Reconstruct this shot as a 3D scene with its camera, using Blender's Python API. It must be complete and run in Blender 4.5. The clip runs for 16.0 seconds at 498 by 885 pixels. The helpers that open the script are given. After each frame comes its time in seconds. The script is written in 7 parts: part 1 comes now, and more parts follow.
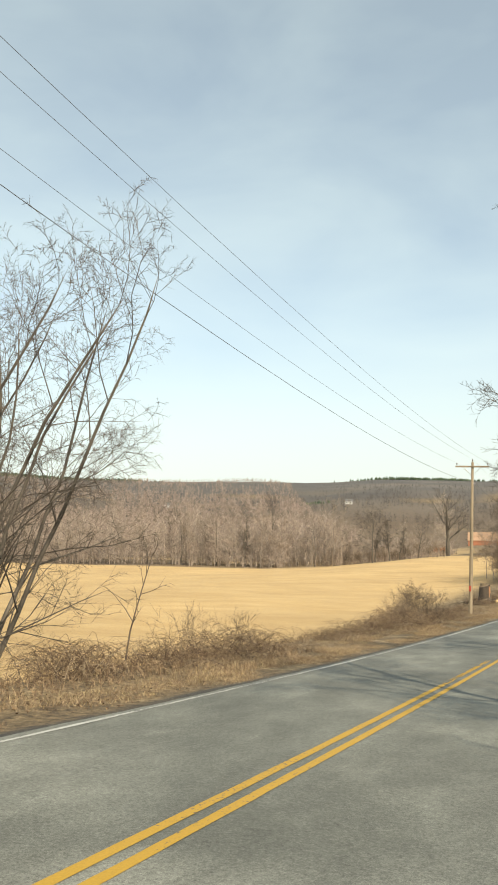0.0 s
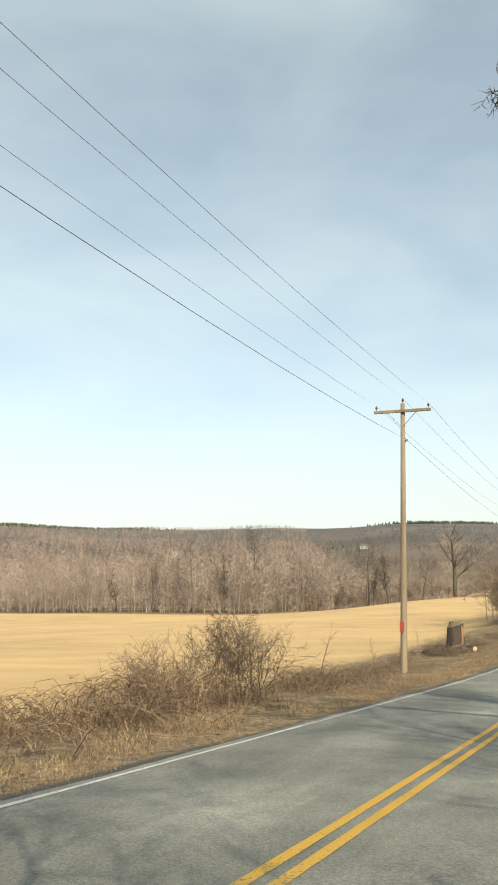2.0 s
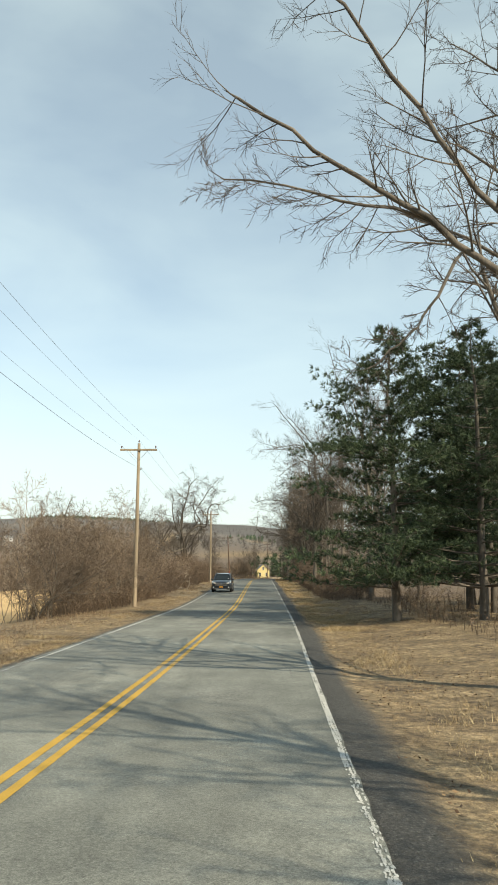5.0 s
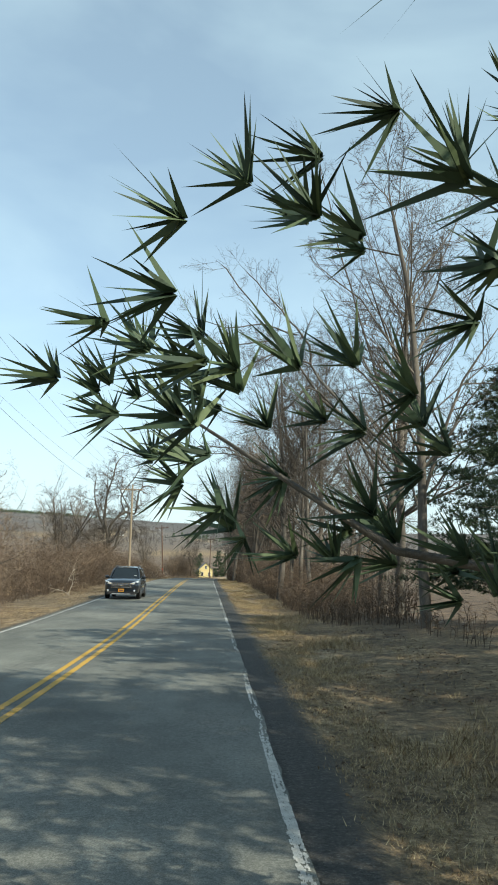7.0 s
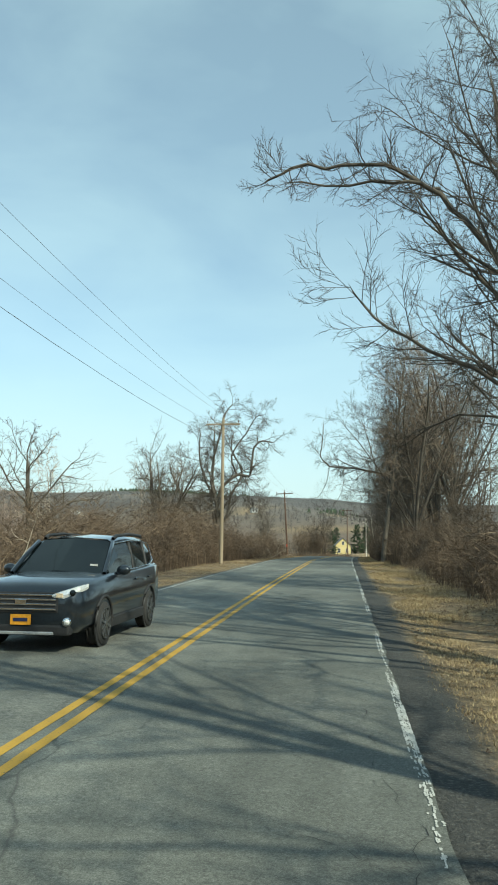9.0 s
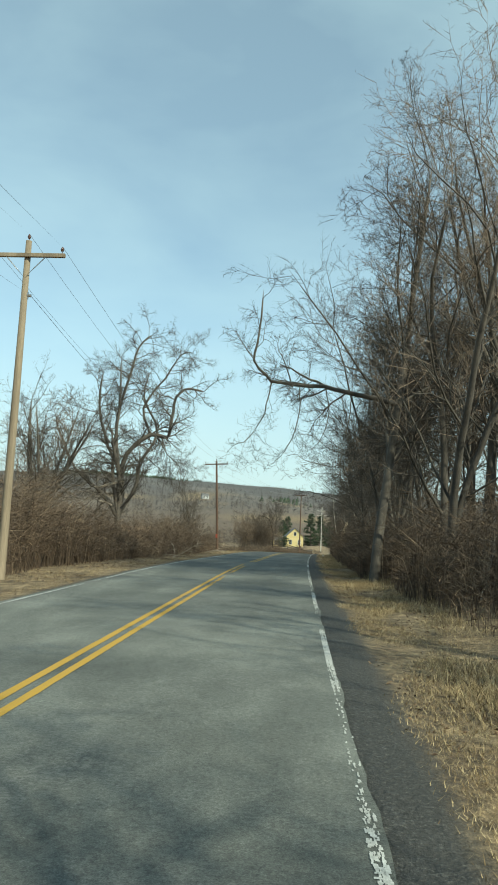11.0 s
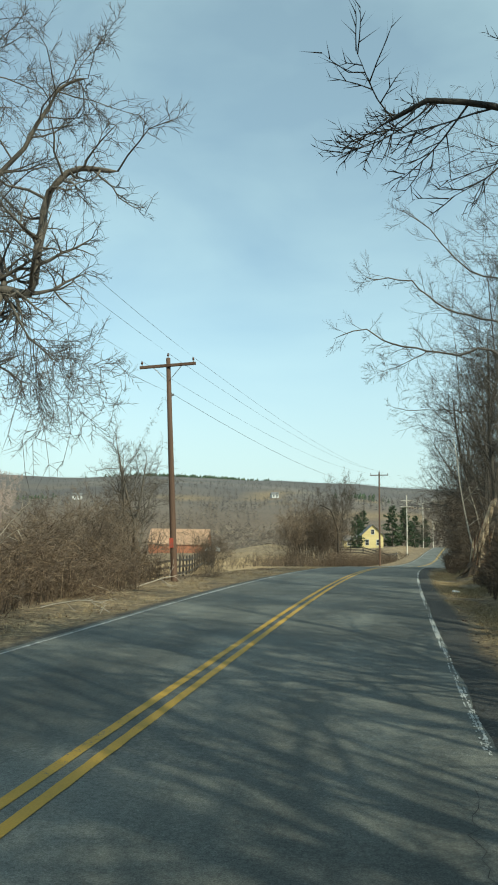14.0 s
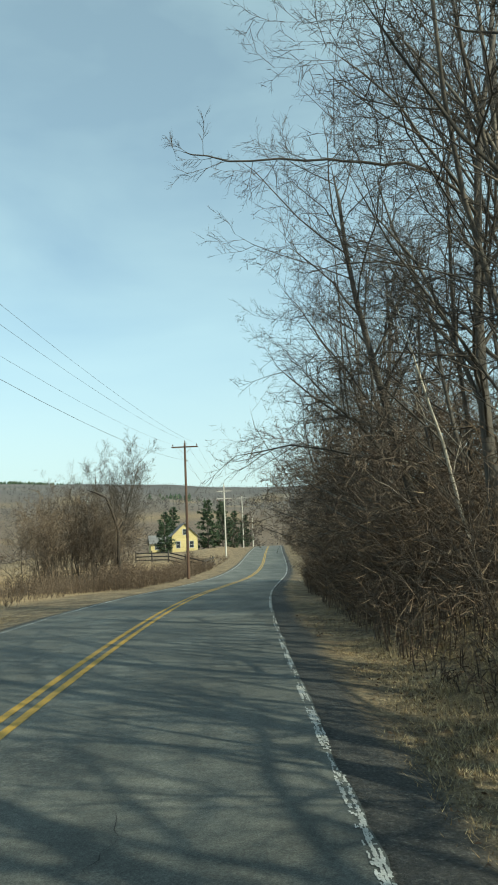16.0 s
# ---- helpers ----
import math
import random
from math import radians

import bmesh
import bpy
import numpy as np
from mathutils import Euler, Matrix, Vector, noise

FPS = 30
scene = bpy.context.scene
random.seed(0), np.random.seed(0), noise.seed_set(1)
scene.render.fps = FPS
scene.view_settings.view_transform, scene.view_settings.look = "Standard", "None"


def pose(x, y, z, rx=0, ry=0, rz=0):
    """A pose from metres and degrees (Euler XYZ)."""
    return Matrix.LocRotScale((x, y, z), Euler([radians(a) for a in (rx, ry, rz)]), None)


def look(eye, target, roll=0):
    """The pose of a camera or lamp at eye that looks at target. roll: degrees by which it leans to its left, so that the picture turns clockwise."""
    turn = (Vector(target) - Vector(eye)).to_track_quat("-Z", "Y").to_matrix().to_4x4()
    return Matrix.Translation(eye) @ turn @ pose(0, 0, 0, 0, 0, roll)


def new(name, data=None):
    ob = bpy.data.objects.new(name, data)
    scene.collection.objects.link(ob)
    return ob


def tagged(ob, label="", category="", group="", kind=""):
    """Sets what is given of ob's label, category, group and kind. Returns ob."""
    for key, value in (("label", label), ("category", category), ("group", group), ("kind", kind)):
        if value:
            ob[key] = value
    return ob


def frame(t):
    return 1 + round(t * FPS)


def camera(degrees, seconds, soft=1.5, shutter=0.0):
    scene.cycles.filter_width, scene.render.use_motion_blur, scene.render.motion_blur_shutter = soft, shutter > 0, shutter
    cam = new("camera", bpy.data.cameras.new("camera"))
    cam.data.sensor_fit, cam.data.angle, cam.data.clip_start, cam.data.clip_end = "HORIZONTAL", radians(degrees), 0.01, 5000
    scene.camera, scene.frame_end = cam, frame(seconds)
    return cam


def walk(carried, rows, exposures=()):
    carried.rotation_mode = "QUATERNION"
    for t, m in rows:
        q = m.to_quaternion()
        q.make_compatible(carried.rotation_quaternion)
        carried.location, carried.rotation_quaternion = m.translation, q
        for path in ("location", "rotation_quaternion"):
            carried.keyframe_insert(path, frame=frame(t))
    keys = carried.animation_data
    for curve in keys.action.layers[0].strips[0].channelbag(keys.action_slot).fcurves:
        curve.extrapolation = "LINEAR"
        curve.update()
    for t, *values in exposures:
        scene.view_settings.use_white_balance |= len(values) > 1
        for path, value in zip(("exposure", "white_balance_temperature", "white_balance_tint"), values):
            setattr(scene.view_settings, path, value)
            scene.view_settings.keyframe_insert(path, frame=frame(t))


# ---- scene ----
cam = camera(34.67, 16.0, 1.8)
PATH = [
    (0, 3.022, -5.019, 2.124, 24.30, 6.90, 0.43),
    (0.5, 3.085, 1.879, 1.609, 19.69, 8.37, -1.86),
    (1, 2.828, 8.951, 1.108, 18.29, 5.56, -2.34),
    (1.5, 2.570, 15.980, 0.641, 20.50, 7.35, -0.76),
    (2, 2.348, 23.004, 0.214, 25.72, 10.40, -0.47),
    (2.5, 2.183, 30.200, -0.183, 25.94, 9.81, -0.92),
    (3, 2.137, 37.604, -0.561, 22.84, 9.29, -1.37),
    (3.5, 2.021, 44.944, -0.917, 17.23, 10.56, 0.04),
    (4, 2.194, 52.359, -1.254, 10.47, 10.23, -0.21),
    (4.5, 2.290, 59.996, -1.518, 5.12, 9.52, 0.05),
    (5, 2.398, 67.755, -1.679, 1.83, 10.20, 0.23),
    (7.3, 2.637, 103.772, -1.438, -2.19, 10.31, 1.04),
    (7.5, 2.620, 106.923, -1.398, -1.84, 10.87, 0.43),
    (8, 2.529, 114.831, -1.291, 4.14, 10.16, 1.93),
    (8.5, 2.558, 122.758, -1.129, 8.21, 8.58, 0.64),
    (9, 2.390, 130.750, -0.906, 7.71, 8.47, 0.69),
    (9.5, 2.275, 138.828, -0.655, 6.19, 8.38, 2.13),
    (9.7, 2.229, 142.075, -0.554, 5.79, 8.15, 2.12),
    (11.8, 1.778, 176.411, 0.427, 4.26, 7.36, 2.83),
    (12, 1.728, 179.739, 0.513, 5.41, 7.15, 3.12),
    (12.5, 1.531, 188.187, 0.733, 9.42, 8.11, 2.61),
    (13, 1.350, 196.712, 0.938, 11.68, 9.89, 2.36),
    (13.5, 1.215, 205.251, 1.088, 10.82, 9.31, 1.20),
    (14, 1.171, 213.723, 1.189, 9.84, 7.60, 0.81),
    (14.5, 1.239, 222.432, 1.308, 6.37, 3.44, -1.51),
    (15, 1.354, 231.301, 1.457, 3.54, 2.57, -2.40),
    (15.5, 1.591, 240.250, 1.588, -0.03, 5.16, -2.84),
    (16, 1.751, 249.170, 1.672, -3.45, 7.63, -2.37),
]
# seconds, eye x y z, yaw to the left, pitch up, roll
def stance(x, y, z, yaw, pitch, roll):
    a, b = radians(yaw), radians(pitch)
    eye = Vector((x, y, z))
    ahead = Vector((-math.sin(a) * math.cos(b), math.cos(a) * math.cos(b), math.sin(b)))
    return look(eye, eye + ahead * 10, roll)


walk(cam, [(row[0], stance(*row[1:])) for row in PATH], [(0, 0.62, 8100, 8), (0.5, 0.6, 8000, 8), (1.0, 0.32, 7300, 4), (1.5, 0.5, 7500, 4), (2.0, 0.62, 8000, 8), (2.5, 0.66, 8500, 12), (3.0, 0.62, 8000, 8), (3.6, 0.56, 7750, 6), (4.5, 0.72, 8200, 9), (5.0, 0.68, 7750, 6), (7.5, 0.66, 6700, 0), (9, 0.5, 6650, -8), (12, 0.42, 6750, -8), (16, 0.46, 6800, -8)])

# ---- light: a clear late-winter afternoon, sun behind and to the right of the road ----
SUN_AZ, SUN_EL = 133.0, 36.0
world = bpy.data.worlds.new("sky")
scene.world = world
world.use_nodes = True
wn, wl = world.node_tree.nodes, world.node_tree.links
sky = wn.new("ShaderNodeTexSky")
sky.sky_type, sky.sun_disc = "NISHITA", False
sky.sun_elevation, sky.sun_rotation = radians(SUN_EL), radians(SUN_AZ)
sky.air_density, sky.dust_density, sky.ozone_density = 1.0, 0.1, 1.0
cloud = wn.new("ShaderNodeTexNoise")
cloud.inputs["Scale"].default_value, cloud.inputs["Detail"].default_value = 2.6, 5
cloud.inputs["Distortion"].default_value = 0.35
veil = wn.new("ShaderNodeValToRGB")
veil.color_ramp.elements[0].position, veil.color_ramp.elements[1].position = 0.36, 0.78
veil.color_ramp.elements[0].color, veil.color_ramp.elements[1].color = (0.2, 0.2, 0.2, 1), (0.46, 0.46, 0.46, 1)
thin = wn.new("ShaderNodeMix")
thin.data_type = "RGBA"
thin.inputs["B"].default_value = (5.4, 6.9, 7.5, 1)
wl.new(cloud.outputs["Fac"], veil.inputs["Fac"])
place = wn.new("ShaderNodeTexCoord")
drift = wn.new("ShaderNodeMapping")
drift.inputs["Scale"].default_value = (1.0, 1.0, 2.6)
wl.new(place.outputs["Generated"], drift.inputs["Vector"])
wl.new(drift.outputs["Vector"], cloud.inputs["Vector"])
upward = wn.new("ShaderNodeSeparateXYZ")
wl.new(place.outputs["Generated"], upward.inputs["Vector"])
haze = wn.new("ShaderNodeMapRange")
haze.interpolation_type = "SMOOTHSTEP"
for slot, value in (("From Min", 0.0), ("From Max", 0.3), ("To Min", 0.85), ("To Max", 0.0)):
    haze.inputs[slot].default_value = value
wl.new(upward.outputs["Z"], haze.inputs["Value"])
wl.new(veil.outputs["Color"], thin.inputs["Factor"])
wl.new(sky.outputs["Color"], thin.inputs["A"])
low = wn.new("ShaderNodeMix")
low.data_type = "RGBA"
low.inputs["B"].default_value = (3.9, 4.7, 5.35, 1)
wl.new(haze.outputs["Result"], low.inputs["Factor"])
wl.new(thin.outputs["Result"], low.inputs["A"])
back = wn["Background"]
back.inputs["Strength"].default_value = 0.12
wl.new(low.outputs["Result"], back.inputs["Color"])
sun = new("sun", bpy.data.lights.new("sun", "SUN"))
sun.data.energy, sun.data.angle, sun.data.color = 4.2, radians(0.55), (1.0, 0.93, 0.82)
a, b = radians(SUN_AZ), radians(SUN_EL)
sun.matrix_world = look((math.sin(a) * math.cos(b) * 300, math.cos(a) * math.cos(b) * 300, math.sin(b) * 300), (0, 0, 0))


# ---- materials ----
def nodes_of(name):
    m = bpy.data.materials.new(name)
    m.use_nodes = True
    return m, m.node_tree.nodes, m.node_tree.links


def noise_node(n, l, scale, detail=4, rough=0.6, stretch=None, coords="Object"):
    tc, mp, t = n.new("ShaderNodeTexCoord"), n.new("ShaderNodeMapping"), n.new("ShaderNodeTexNoise")
    l.new(tc.outputs[coords], mp.inputs["Vector"])
    if stretch:
        mp.inputs["Scale"].default_value = stretch
    l.new(mp.outputs["Vector"], t.inputs["Vector"])
    t.inputs["Scale"].default_value, t.inputs["Detail"].default_value, t.inputs["Roughness"].default_value = scale, detail, rough
    return t.outputs["Fac"]


def ramp(n, l, fac, stops):
    r = n.new("ShaderNodeValToRGB")
    while len(r.color_ramp.elements) < len(stops):
        r.color_ramp.elements.new(0.5)
    for e, (p, c) in zip(r.color_ramp.elements, stops):
        e.position, e.color = p, (*c, 1) if len(c) == 3 else c
    l.new(fac, r.inputs["Fac"])
    return r.outputs["Color"]


def blend(n, l, fac, a, b, mode="MIX"):
    m = n.new("ShaderNodeMix")
    m.data_type, m.blend_type = "RGBA", mode
    for s, v in (("Factor", fac), ("A", a), ("B", b)):
        if isinstance(v, (int, float)):
            m.inputs[s].default_value = v
        elif isinstance(v, tuple):
            m.inputs[s].default_value = (*v, 1)
        else:
            l.new(v, m.inputs[s])
    return m.outputs["Result"]


def grey(v):
    return (v, v, v)


def surface(name, dark, light, scale=3.0, fine=40.0, rough=0.85, bump=0.3, metal=0.0, stretch=None, vary=0.0, bump_dist=0.02):
    """Two scales of noise between two colours, with fine relief."""
    m, n, l = nodes_of(name)
    p = n["Principled BSDF"]
    big, small = noise_node(n, l, scale, 4, 0.6, stretch), noise_node(n, l, fine, 3, 0.7, stretch)
    col = ramp(n, l, big, [(0.3, dark), (0.7, light)])
    col = blend(n, l, 0.35, col, ramp(n, l, small, [(0.3, grey(0.25)), (0.7, grey(0.85))]), "OVERLAY")
    if vary:
        info = n.new("ShaderNodeObjectInfo")
        col = blend(n, l, vary, col, ramp(n, l, info.outputs["Random"], [(0.0, grey(0.15)), (1.0, grey(0.85))]), "OVERLAY")
    l.new(col, p.inputs["Base Color"])
    p.inputs["Roughness"].default_value, p.inputs["Metallic"].default_value = rough, metal
    if bump:
        bm_ = n.new("ShaderNodeBump")
        bm_.inputs["Strength"].default_value, bm_.inputs["Distance"].default_value = bump, bump_dist
        l.new(small, bm_.inputs["Height"])
        l.new(bm_.outputs["Normal"], p.inputs["Normal"])
    return m


def plain(name, color, rough=0.5, metal=0.0, coat=0.0):
    m, n, l = nodes_of(name)
    p = n["Principled BSDF"]
    f = noise_node(n, l, 25, 3)
    l.new(ramp(n, l, f, [(0.3, tuple(c * 0.85 for c in color)), (0.7, tuple(min(1, c * 1.12) for c in color))]), p.inputs["Base Color"])
    p.inputs["Roughness"].default_value, p.inputs["Metallic"].default_value = rough, metal
    p.inputs["Coat Weight"].default_value = coat
    return m


def asphalt_material():
    m, n, l = nodes_of("asphalt")
    p = n["Principled BSDF"]
    patches = noise_node(n, l, 0.22, 5, 0.65)
    along = noise_node(n, l, 1.0, 4, 0.6, (0.9, 0.06, 1))
    grain = noise_node(n, l, 26, 4, 0.85)
    specks = noise_node(n, l, 90, 2, 0.8)
    stains = noise_node(n, l, 0.75, 6, 0.7, (1, 0.45, 1))
    col = ramp(n, l, patches, [(0.3, (0.090, 0.095, 0.084)), (0.5, (0.132, 0.138, 0.121)), (0.72, (0.192, 0.197, 0.170))])
    col = blend(n, l, 0.45, col, ramp(n, l, along, [(0.3, grey(0.3)), (0.7, grey(0.72))]), "OVERLAY")
    col = blend(n, l, 0.5, col, ramp(n, l, stains, [(0.32, grey(0.24)), (0.5, grey(0.5)), (0.66, grey(0.84))]), "OVERLAY")
    col = blend(n, l, 0.75, col, ramp(n, l, grain, [(0.3, grey(0.2)), (0.7, grey(0.8))]), "OVERLAY")
    col = blend(n, l, 0.6, col, ramp(n, l, specks, [(0.35, grey(0.2)), (0.72, grey(0.98))]), "OVERLAY")
    worn = blend(n, l, 1.0, ramp(n, l, noise_node(n, l, 0.45, 5, 0.6, (1, 0.55, 1)), [(0.5, grey(0)), (0.68, grey(1))]), ramp(n, l, noise_node(n, l, 19, 5, 0.8), [(0.5, grey(0)), (0.6, grey(0.75))]), "MULTIPLY")
    col = blend(n, l, worn, col, (0.25, 0.25, 0.225))
    tc, mp, vo = n.new("ShaderNodeTexCoord"), n.new("ShaderNodeMapping"), n.new("ShaderNodeTexVoronoi")
    wob = n.new("ShaderNodeTexNoise")
    wob.inputs["Scale"].default_value, wob.inputs["Detail"].default_value = 1.3, 6
    l.new(tc.outputs["Object"], wob.inputs["Vector"])
    mixv = n.new("ShaderNodeMix")
    mixv.data_type, mixv.inputs["Factor"].default_value = "RGBA", 0.25
    l.new(tc.outputs["Object"], mixv.inputs["A"])
    l.new(wob.outputs["Color"], mixv.inputs["B"])
    l.new(mixv.outputs["Result"], mp.inputs["Vector"])
    mp.inputs["Scale"].default_value = (0.5, 0.22, 1)
    l.new(mp.outputs["Vector"], vo.inputs["Vector"])
    vo.feature, vo.inputs["Scale"].default_value = "DISTANCE_TO_EDGE", 0.9
    sep, edge = n.new("ShaderNodeSeparateXYZ"), n.new("ShaderNodeMath")
    l.new(tc.outputs["Object"], sep.inputs["Vector"])
    edge.operation, edge.inputs[1].default_value, edge.inputs[2].default_value = "MULTIPLY_ADD", 0.0025, 0.0
    l.new(sep.outputs["Y"], edge.inputs[0])
    # asphalt gets darker in steps with distance along the road
    tone_by_y = ramp(n, l, edge.outputs[0], [(0.18, grey(1.0)), (0.30, grey(0.84)), (0.47, grey(0.80)), (0.52, grey(0.68))])
    col = blend(n, l, 1.0, col, tone_by_y, "MULTIPLY")
    crack = ramp(n, l, vo.outputs["Distance"], [(0.0, grey(1)), (0.006, grey(0))])
    here = ramp(n, l, noise_node(n, l, 0.16, 2), [(0.52, grey(0)), (0.66, grey(0.6))])
    both = blend(n, l, 1.0, crack, here, "MULTIPLY")
    col = blend(n, l, both, col, (0.03, 0.03, 0.03))
    l.new(col, p.inputs["Base Color"])
    p.inputs["Roughness"].default_value = 0.88
    bp = n.new("ShaderNodeBump")
    bp.inputs["Strength"].default_value, bp.inputs["Distance"].default_value = 0.5, 0.012
    l.new(grain, bp.inputs["Height"])
    l.new(bp.outputs["Normal"], p.inputs["Normal"])
    return m


def paint_material(name, color, wear):
    """Road paint, worn through to the asphalt in flakes."""
    m, n, l = nodes_of(name)
    p = n["Principled BSDF"]
    flakes, fine, long = noise_node(n, l, 24, 8, 0.72), noise_node(n, l, 60, 3), noise_node(n, l, 0.5, 3, 0.6, (1, 0.4, 1))
    col = ramp(n, l, fine, [(0.3, tuple(c * 0.8 for c in color)), (0.7, color)])
    s = n.new("ShaderNodeMath")
    s.operation, s.inputs[1].default_value = "MULTIPLY_ADD", 1.7
    l.new(flakes, s.inputs[0])
    l.new(long, s.inputs[2])
    half = n.new("ShaderNodeMath")
    half.operation, half.inputs[1].default_value = "MULTIPLY", 0.5
    l.new(s.outputs[0], half.inputs[0])
    gone = ramp(n, l, half.outputs[0], [((wear + 0.33) / 2, grey(1)), ((wear + 0.38) / 2, grey(0))])
    s2 = blend(n, l, gone, col, (0.09, 0.09, 0.085))
    l.new(s2, p.inputs["Base Color"])
    p.inputs["Roughness"].default_value = 0.75
    return m


def ground_material():
    """Zones painted as an attribute: red field stubble, green wood floor, blue roadside gravel, alpha painted haze on
    far hills; else dry verge grass.
    """
    m, n, l = nodes_of("ground")
    p = n["Principled BSDF"]
    at = n.new("ShaderNodeAttribute")
    at.attribute_name = "zone"
    sp = n.new("ShaderNodeSeparateColor")
    l.new(at.outputs["Color"], sp.inputs["Color"])
    big, mid, fine = noise_node(n, l, 0.05, 4), noise_node(n, l, 0.8, 5, 0.7), noise_node(n, l, 14, 4, 0.8)
    verge = ramp(n, l, mid, [(0.28, (0.08, 0.056, 0.035)), (0.48, (0.195, 0.143, 0.083)), (0.72, (0.35, 0.272, 0.165))])
    verge = blend(n, l, 0.75, verge, ramp(n, l, noise_node(n, l, 38, 5, 0.85), [(0.3, (0.1, 0.08, 0.06)), (0.5, (0.45, 0.43, 0.40)), (0.72, (0.95, 0.93, 0.85))]), "OVERLAY")
    verge = blend(n, l, 0.85, verge, ramp(n, l, noise_node(n, l, 5.5, 7, 0.72), [(0.36, grey(0.14)), (0.5, grey(0.46)), (0.66, grey(0.9))]), "OVERLAY")
    field = ramp(n, l, noise_node(n, l, 0.35, 4, 0.6, (0.35, 1, 1)), [(0.3, (0.45, 0.30, 0.135)), (0.7, (0.54, 0.38, 0.19))])
    field = blend(n, l, 0.4, field, ramp(n, l, big, [(0.3, grey(0.35)), (0.7, grey(0.65))]), "OVERLAY")
    wood = ramp(n, l, mid, [(0.3, (0.07, 0.047, 0.03)), (0.7, (0.175, 0.122, 0.076))])
    wood = blend(n, l, ramp(n, l, big, [(0.45, grey(0)), (0.7, grey(0.6))]), wood, (0.15, 0.112, 0.078))
    wood = blend(n, l, 0.8, wood, ramp(n, l, noise_node(n, l, 6.5, 7, 0.72), [(0.36, grey(0.14)), (0.5, grey(0.46)), (0.66, grey(0.9))]), "OVERLAY")
    # haze put into the colour: wood floor turns neutral grey far away
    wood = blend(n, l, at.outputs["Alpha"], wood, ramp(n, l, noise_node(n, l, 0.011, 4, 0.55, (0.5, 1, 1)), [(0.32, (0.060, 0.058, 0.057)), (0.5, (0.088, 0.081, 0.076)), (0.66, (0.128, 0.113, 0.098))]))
    gravel = ramp(n, l, noise_node(n, l, 30, 4, 0.8), [(0.3, (0.028, 0.028, 0.026)), (0.55, (0.058, 0.057, 0.052)), (0.72, (0.17, 0.165, 0.145))])
    col = blend(n, l, sp.outputs["Red"], verge, field)
    col = blend(n, l, sp.outputs["Green"], col, wood)
    col = blend(n, l, sp.outputs["Blue"], col, gravel)
    col = blend(n, l, 0.5, col, ramp(n, l, fine, [(0.3, grey(0.2)), (0.7, grey(0.8))]), "OVERLAY")
    l.new(col, p.inputs["Base Color"])
    p.inputs["Roughness"].default_value = 0.95
    bp = n.new("ShaderNodeBump")
    bp.inputs["Strength"].default_value, bp.inputs["Distance"].default_value = 0.9, 0.08
    l.new(fine, bp.inputs["Height"])
    l.new(bp.outputs["Normal"], p.inputs["Normal"])
    return m


def island_material(name, stops, rough=0.9, sheen=0.0):
    """Colour that differs from blade to blade, cane to cane."""
    m, n, l = nodes_of(name)
    p = n["Principled BSDF"]
    g = n.new("ShaderNodeNewGeometry")
    col = ramp(n, l, g.outputs["Random Per Island"], stops)
    f = noise_node(n, l, 1.5, 3)
    col = blend(n, l, 0.35, col, ramp(n, l, f, [(0.3, grey(0.25)), (0.7, grey(0.75))]), "OVERLAY")
    l.new(col, p.inputs["Base Color"])
    p.inputs["Roughness"].default_value = rough
    return m


ASPHALT = asphalt_material()
YELLOW = paint_material("yellow_paint", (0.48, 0.285, 0.035), 0.77)
WHITE = paint_material("white_paint", (0.50, 0.50, 0.47), 0.93)
CHIPPED = surface("chipped_white_paint", (0.34, 0.34, 0.31), (0.58, 0.58, 0.54), 6, 60, 0.8, 0.2)
WORN_WHITE = paint_material("worn_white_paint", (0.46, 0.46, 0.43), 0.95)
GROUND = ground_material()
BARK = surface("grey_bark", (0.048, 0.042, 0.035), (0.15, 0.131, 0.108), 2.5, 30, 0.92, 0.8, stretch=(1, 1, 0.25), vary=0.4)
TWIG = surface("twig_bark", (0.038, 0.031, 0.025), (0.094, 0.077, 0.061), 0.8, 14, 0.9, 0.0, vary=0.4)
PALE_TWIG = surface("weathered_twig", (0.10, 0.075, 0.056), (0.20, 0.152, 0.112), 0.8, 14, 0.9, 0.0, vary=0.4)
MID_TWIG = surface("pale_wood_bark", (0.17, 0.138, 0.112), (0.33, 0.278, 0.228), 0.8, 14, 0.9, 0.0, vary=0.6)
RED_TWIG = surface("russet_brush", (0.075, 0.055, 0.039), (0.175, 0.13, 0.09), 0.6, 14, 0.9, 0.0, vary=0.5)
CANE = island_material("bramble_cane", [(0.0, (0.06, 0.034, 0.025)), (0.6, (0.13, 0.085, 0.052)), (0.85, (0.25, 0.185, 0.115)), (1.0, (0.38, 0.31, 0.22))])
STRAW = island_material("dry_grass", [(0.0, (0.13, 0.085, 0.042)), (0.5, (0.31, 0.225, 0.115)), (1.0, (0.50, 0.40, 0.23))])
BROWN_GRASS = island_material("brown_grass", [(0.0, (0.10, 0.062, 0.038)), (0.5, (0.215, 0.145, 0.088)), (1.0, (0.38, 0.28, 0.175))])
WEED = island_material("dry_weed", [(0.0, (0.09, 0.058, 0.037)), (0.5, (0.19, 0.128, 0.077)), (1.0, (0.36, 0.265, 0.165))])
BRUSH = island_material("brush_stem", [(0.0, (0.042, 0.029, 0.020)), (0.5, (0.094, 0.063, 0.040)), (0.92, (0.155, 0.108, 0.07)), (1.0, (0.27, 0.20, 0.13))])
